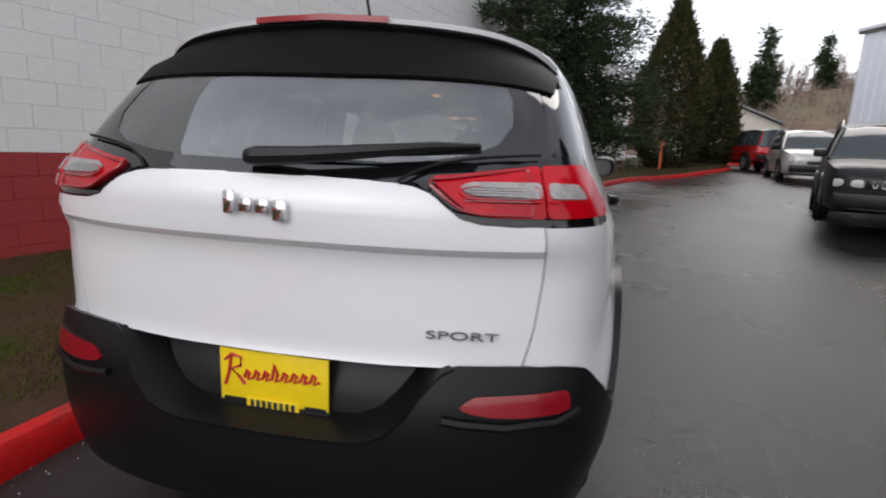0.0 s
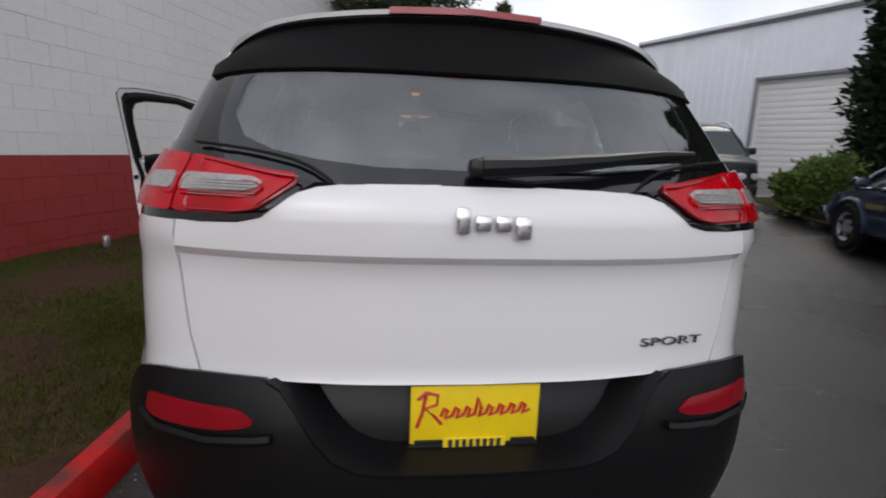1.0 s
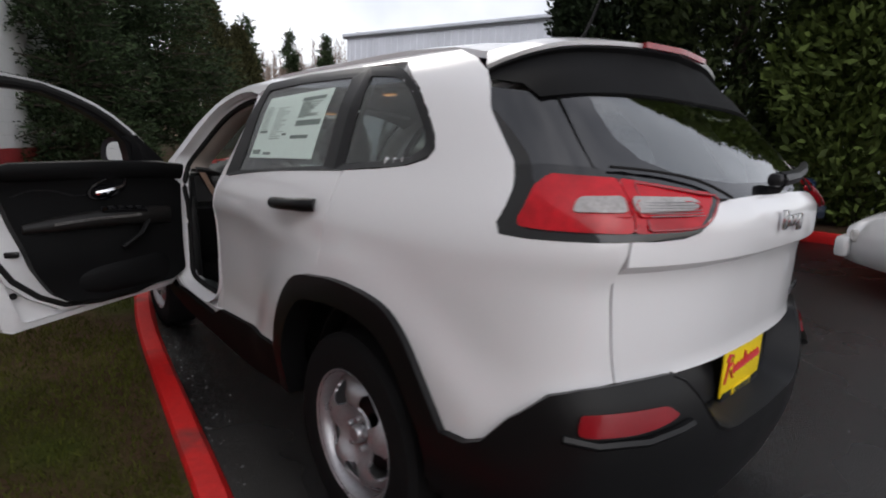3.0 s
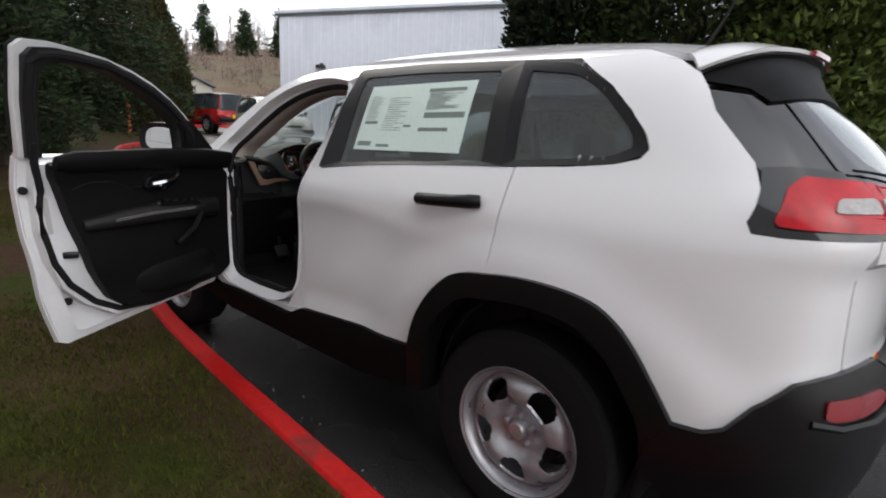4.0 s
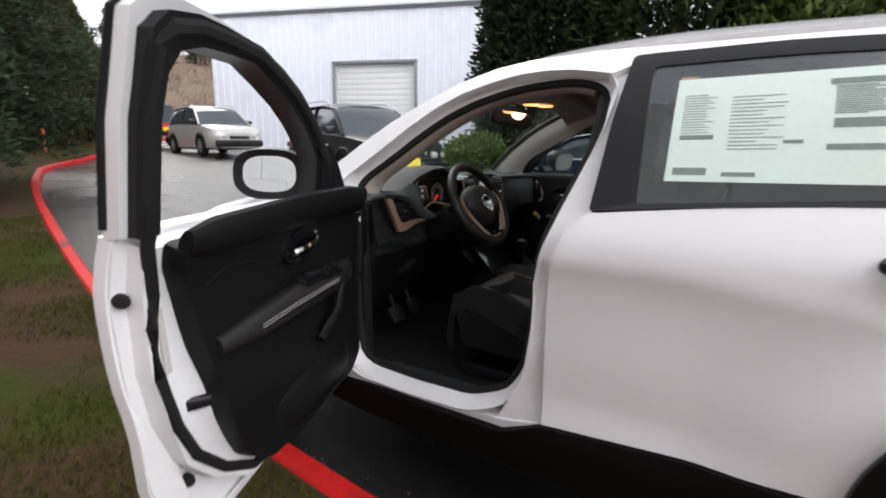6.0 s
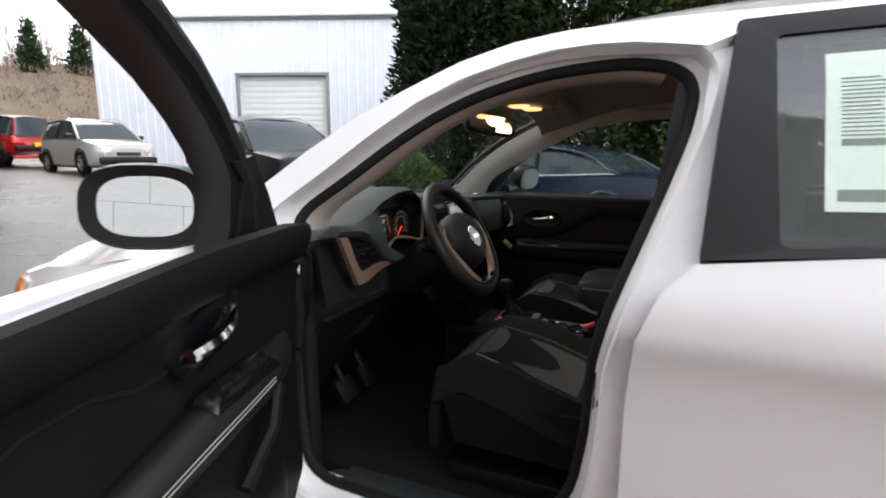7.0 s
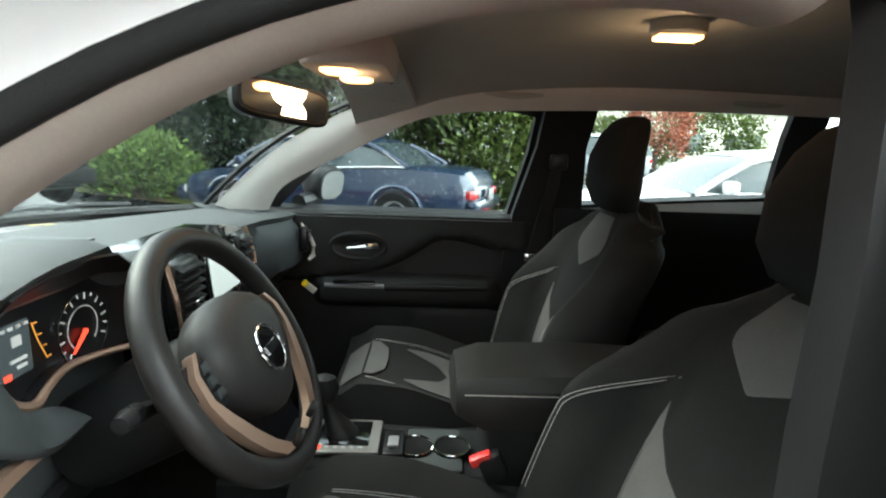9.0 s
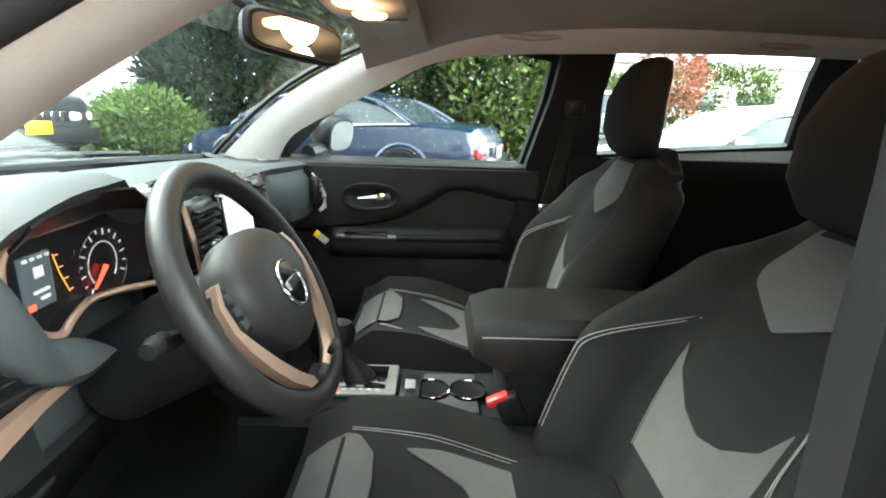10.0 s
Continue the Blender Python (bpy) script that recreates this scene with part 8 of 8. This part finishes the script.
plant("shrub", (8.0, 7.35, ground_z(8, 7.35) + 0.02), "low bright-green shrub beside the metal wall", "shrub", mass_points(2400, mound(0.72, 0.85, 0.98, 3.3, 0.02, 0.4), 31), 0.1, SHRUB, join(*[tube([(0, 0, 0), (math.cos(k) * 0.3, math.sin(k) * 0.3, 0.7)], 0.025, 5) for k in range(6)]), 31, 0.5, 5)

# wooded hillside in the distance
hv, hf = [], []
ang = [radians(a) for a in np.arange(-40, 75.1, 2.5)]
rad = [48, 56, 66, 80, 100, 130]
hts = [1.2, 3.4, 6.6, 10.4, 14.6, 16.0]


def hill_z(a, r):
    return float(np.interp(r, rad, hts)) * (0.85 + 0.3 * noise.noise((math.sin(a) * 4, math.cos(a) * 4, r * 0.02)))


for r in rad:
    for a in ang:
        hv.append((r * math.sin(a), r * math.cos(a), hill_z(a, r)))
na = len(ang)
hill = raw("hillside", hv, [(j * na + i, j * na + i + 1, (j + 1) * na + i + 1, (j + 1) * na + i) for j in range(len(rad) - 1) for i in range(na - 1)], HILL, True)
tagged(hill, "brown wooded hillside in winter", "hillside", kind="structure")
rng = np.random.default_rng(9)
wv, wf, cv, cf = [], [], [], []
for _ in range(1500):
    ridge = rng.random() < 0.4
    a, r = rng.uniform(radians(-35), radians(70)), rng.uniform(94, 114) if ridge else rng.uniform(52, 94)
    b = Vector((r * math.sin(a), r * math.cos(a), hill_z(a, r) - 0.3))
    h_ = rng.uniform(3.0, 6.5) if ridge else rng.uniform(0.9, 2.2)
    for k in range(26):
        f = rng.uniform(0.1, 0.95) if k else 0.0
        p = b + Vector((rng.normal(0, 0.12 if ridge else 0.6), rng.normal(0, 0.12), f * h_))
        up = Vector((rng.normal(0, 0.5), rng.normal(0, 0.5), 1.0)) if k else Vector((0, 0, 1))
        ln = h_ * (1.0 if not k else rng.uniform(0.15, 0.42))
        w = 0.09 if not k else 0.05
        q = len(wv)
        wv += [tuple(p + Vector((-w, 0, 0))), tuple(p + Vector((w, 0, 0))), tuple(p + up * ln)]
        wf.append((q, q + 1, q + 2))
woods = raw("bare_woods", wv, wf, WOODS)
tagged(woods, "leafless brown trees covering the hillside", "woods", kind="stuff")
for k, (a, r, h_) in enumerate(((19.5, 70, 9.0), (24, 88, 7.0), (27.5, 84, 6.0), (31, 86, 6.5), (16, 66, 5.0))):
    a = radians(a)
    pts, rods = conifer_points(h_, h_ * 0.2, 40 + k, tiers=18, boughs=7)
    plant("fir_tree", (r * math.sin(a), r * math.cos(a), hill_z(a, r) - 0.4), "dark fir among the bare trees on the hill", "tree", pts, 0.5, CONIFER, tube([(0, 0, 0), (0, 0, h_ * 0.9)], 0.18, 6, taper=[1, 0.2]), 40 + k, 0.5, 3)

# across the lot: a pale building, a rust-coloured tree, more planting
far_hall = thing("pale_building", "long pale building across the lot", "building", at=pose(46, -10, 0.2, 0, 0, 8))
part("wall", box(0, 0, 2.4, 8, 38, 5.2, 0.02), BEIGE, far_hall)
part("roof", box(-0.2, 0, 5.1, 9.2, 39, 0.4, 0.05), SIDING, far_hall)
for k in range(6):
    part("window", box(-4.01, -14 + 5.5 * k, 2.2, 0.06, 3.4, 1.5, 0.01), DARK_WINDOW, far_hall, "dark shop window")
plant("ornamental_tree", (27.5, -9.8, 0.2), "rust-leaved ornamental tree across the lot", "tree", mass_points(1800, mound(1.6, 1.6, 5.2, 2.2, 0.8, 0.4), 51), 0.2, RUST, tube([(0, 0, 0), (0.05, 0, 1.8)], 0.12, 8), 51, 0.5, 4)
for k, (x, y, r_, h_) in enumerate(((29, -3.5, 2.2, 3.4), (30, -14.0, 2.4, 3.8), (31, -8.0, 2.4, 3.0))):
    plant("shrub", (x, y, 0.2), "dull green shrub across the lot", "shrub", mass_points(1600, mound(r_, r_ * 1.3, h_, k * 3.1, 0.1, 0.35), 60 + k), 0.22, HEDGE, join(*[tube([(0, 0, 0), (math.cos(a) * 0.6, math.sin(a) * 0.6, 1.3)], 0.05, 5) for a in range(6)]), 60 + k, 0.5, 4)
for x, y in ((6.4, 22.3),):
    post = part("marker_post", join(lathe([(0.0, 0.0), (0.05, 0.0), (0.05, 0.95), (0.045, 1.0), (0.0, 1.02)], 14, "z"), box(0, 0, 1.0, 0.2, 0.03, 0.2, 0.01)), POST_ORANGE)
    post.location = (x - 1.3, y - 0.2, lawn_z(x - 1.3, y - 0.2))
    tagged(post, "orange marker post beside the cypress", "post")
can = part("drink_can", lathe([(0.0, 0.0), (0.026, 0.0), (0.033, 0.01), (0.033, 0.11), (0.027, 0.122), (0.0, 0.122)], 20, "z"), SILVER)
can.location = (-2.95, 4.6, lawn_z(-2.95, 4.6))
tagged(can, "crushed pale blue drink can on the lawn", "can")
# grass blades on the near lawn
rng = np.random.default_rng(4)
bv, bf = [], []
while len(bf) < 60000:
    y = rng.uniform(-0.5, 9.5)
    e = kerb_near(y)
    x = e - 0.02 - rng.random() ** 1.3 * (e - wall_x(y))
    dens = 0.42 + 1.5 * noise.noise((x * 0.9, y * 0.9, 9.0)) + 0.45 * noise.noise((x * 4, y * 4, 3.0))
    if rng.random() > dens:
        continue
    z = lawn_z(x, y)
    a, h_, w = rng.uniform(0, math.tau), rng.uniform(0.012, 0.04), rng.uniform(0.0018, 0.004)
    lx, ly = rng.normal(0, 0.016, 2)
    q = len(bv)
    bv += [(x - w * math.cos(a), y - w * math.sin(a), z - 0.003), (x + w * math.cos(a), y + w * math.sin(a), z - 0.003), (x + lx, y + ly, z + h_)]
    bf.append((q, q + 1, q + 2))
blades = raw("grass", bv, bf, BLADE)
tagged(blades, "short patchy winter grass", "grass", kind="stuff")
# small litter and pebbles along the kerb
pv, pf = [], []
for _ in range(700):
    y = rng.uniform(-2.5, 6.0)
    x = kerb_near(y) + (0.14 + abs(rng.normal(0, 0.08)) if rng.random() < 0.6 else rng.uniform(0.2, 7.0))
    r_, z = rng.uniform(0.002, 0.006), ground_z(x, y)
    q = len(pv)
    pv += [(x - r_, y - r_, z), (x + r_, y - r_ * 0.6, z), (x + r_ * 0.4, y + r_, z), (x, y, z + r_ * 1.1)]
    pf += [(q, q + 1, q + 3), (q + 1, q + 2, q + 3), (q + 2, q, q + 3)]
tagged(raw("gravel", pv, pf, GREY_PLASTIC), "scattered pale grit on the asphalt", "gravel", kind="stuff")
# rain drops on the far side windows
ico = bmesh.new()
bmesh.ops.create_icosphere(ico, subdivisions=1, radius=1.0)
iv, if_ = [tuple(v.co) for v in ico.verts], [tuple(v.index for v in f.verts) for f in ico.faces]
ico.free()
dv, df = [], []
for poly_y, poly_z, count in (((2.15, 2.85), (1.17, 1.52), 420), ((1.28, 1.95), (1.22, 1.57), 380), ((0.8, 1.08), (1.30, 1.54), 90)):
    for _ in range(count):
        y, z = rng.uniform(*poly_y), rng.uniform(*poly_z)
        if poly_y[1] > 2.5 and z > 1.17 + (3.02 - y) * 0.55:
            continue
        p = body(-u_at(z, y=y), z)
        r_ = rng.uniform(0.0009, 0.0026)
        q = len(dv)
        dv += [(p[0] - 0.010 + 0.5 * r_ * a, p[1] + r_ * b, p[2] + r_ * 1.2 * c) for a, b, c in iv]
        df += [tuple(q + i for i in f) for f in if_]
DROP = material("rain_drop", (0.85, 0.87, 0.88), 0.05, vary=0.02, coat=0.5)
DROP.node_tree.nodes["Principled BSDF"].inputs["Transmission Weight"].default_value = 0.75
drops = raw("rain_drops", dv, df, DROP, True)
tagged(drops, "rain drops on the window glass", "rain drops", kind="stuff")
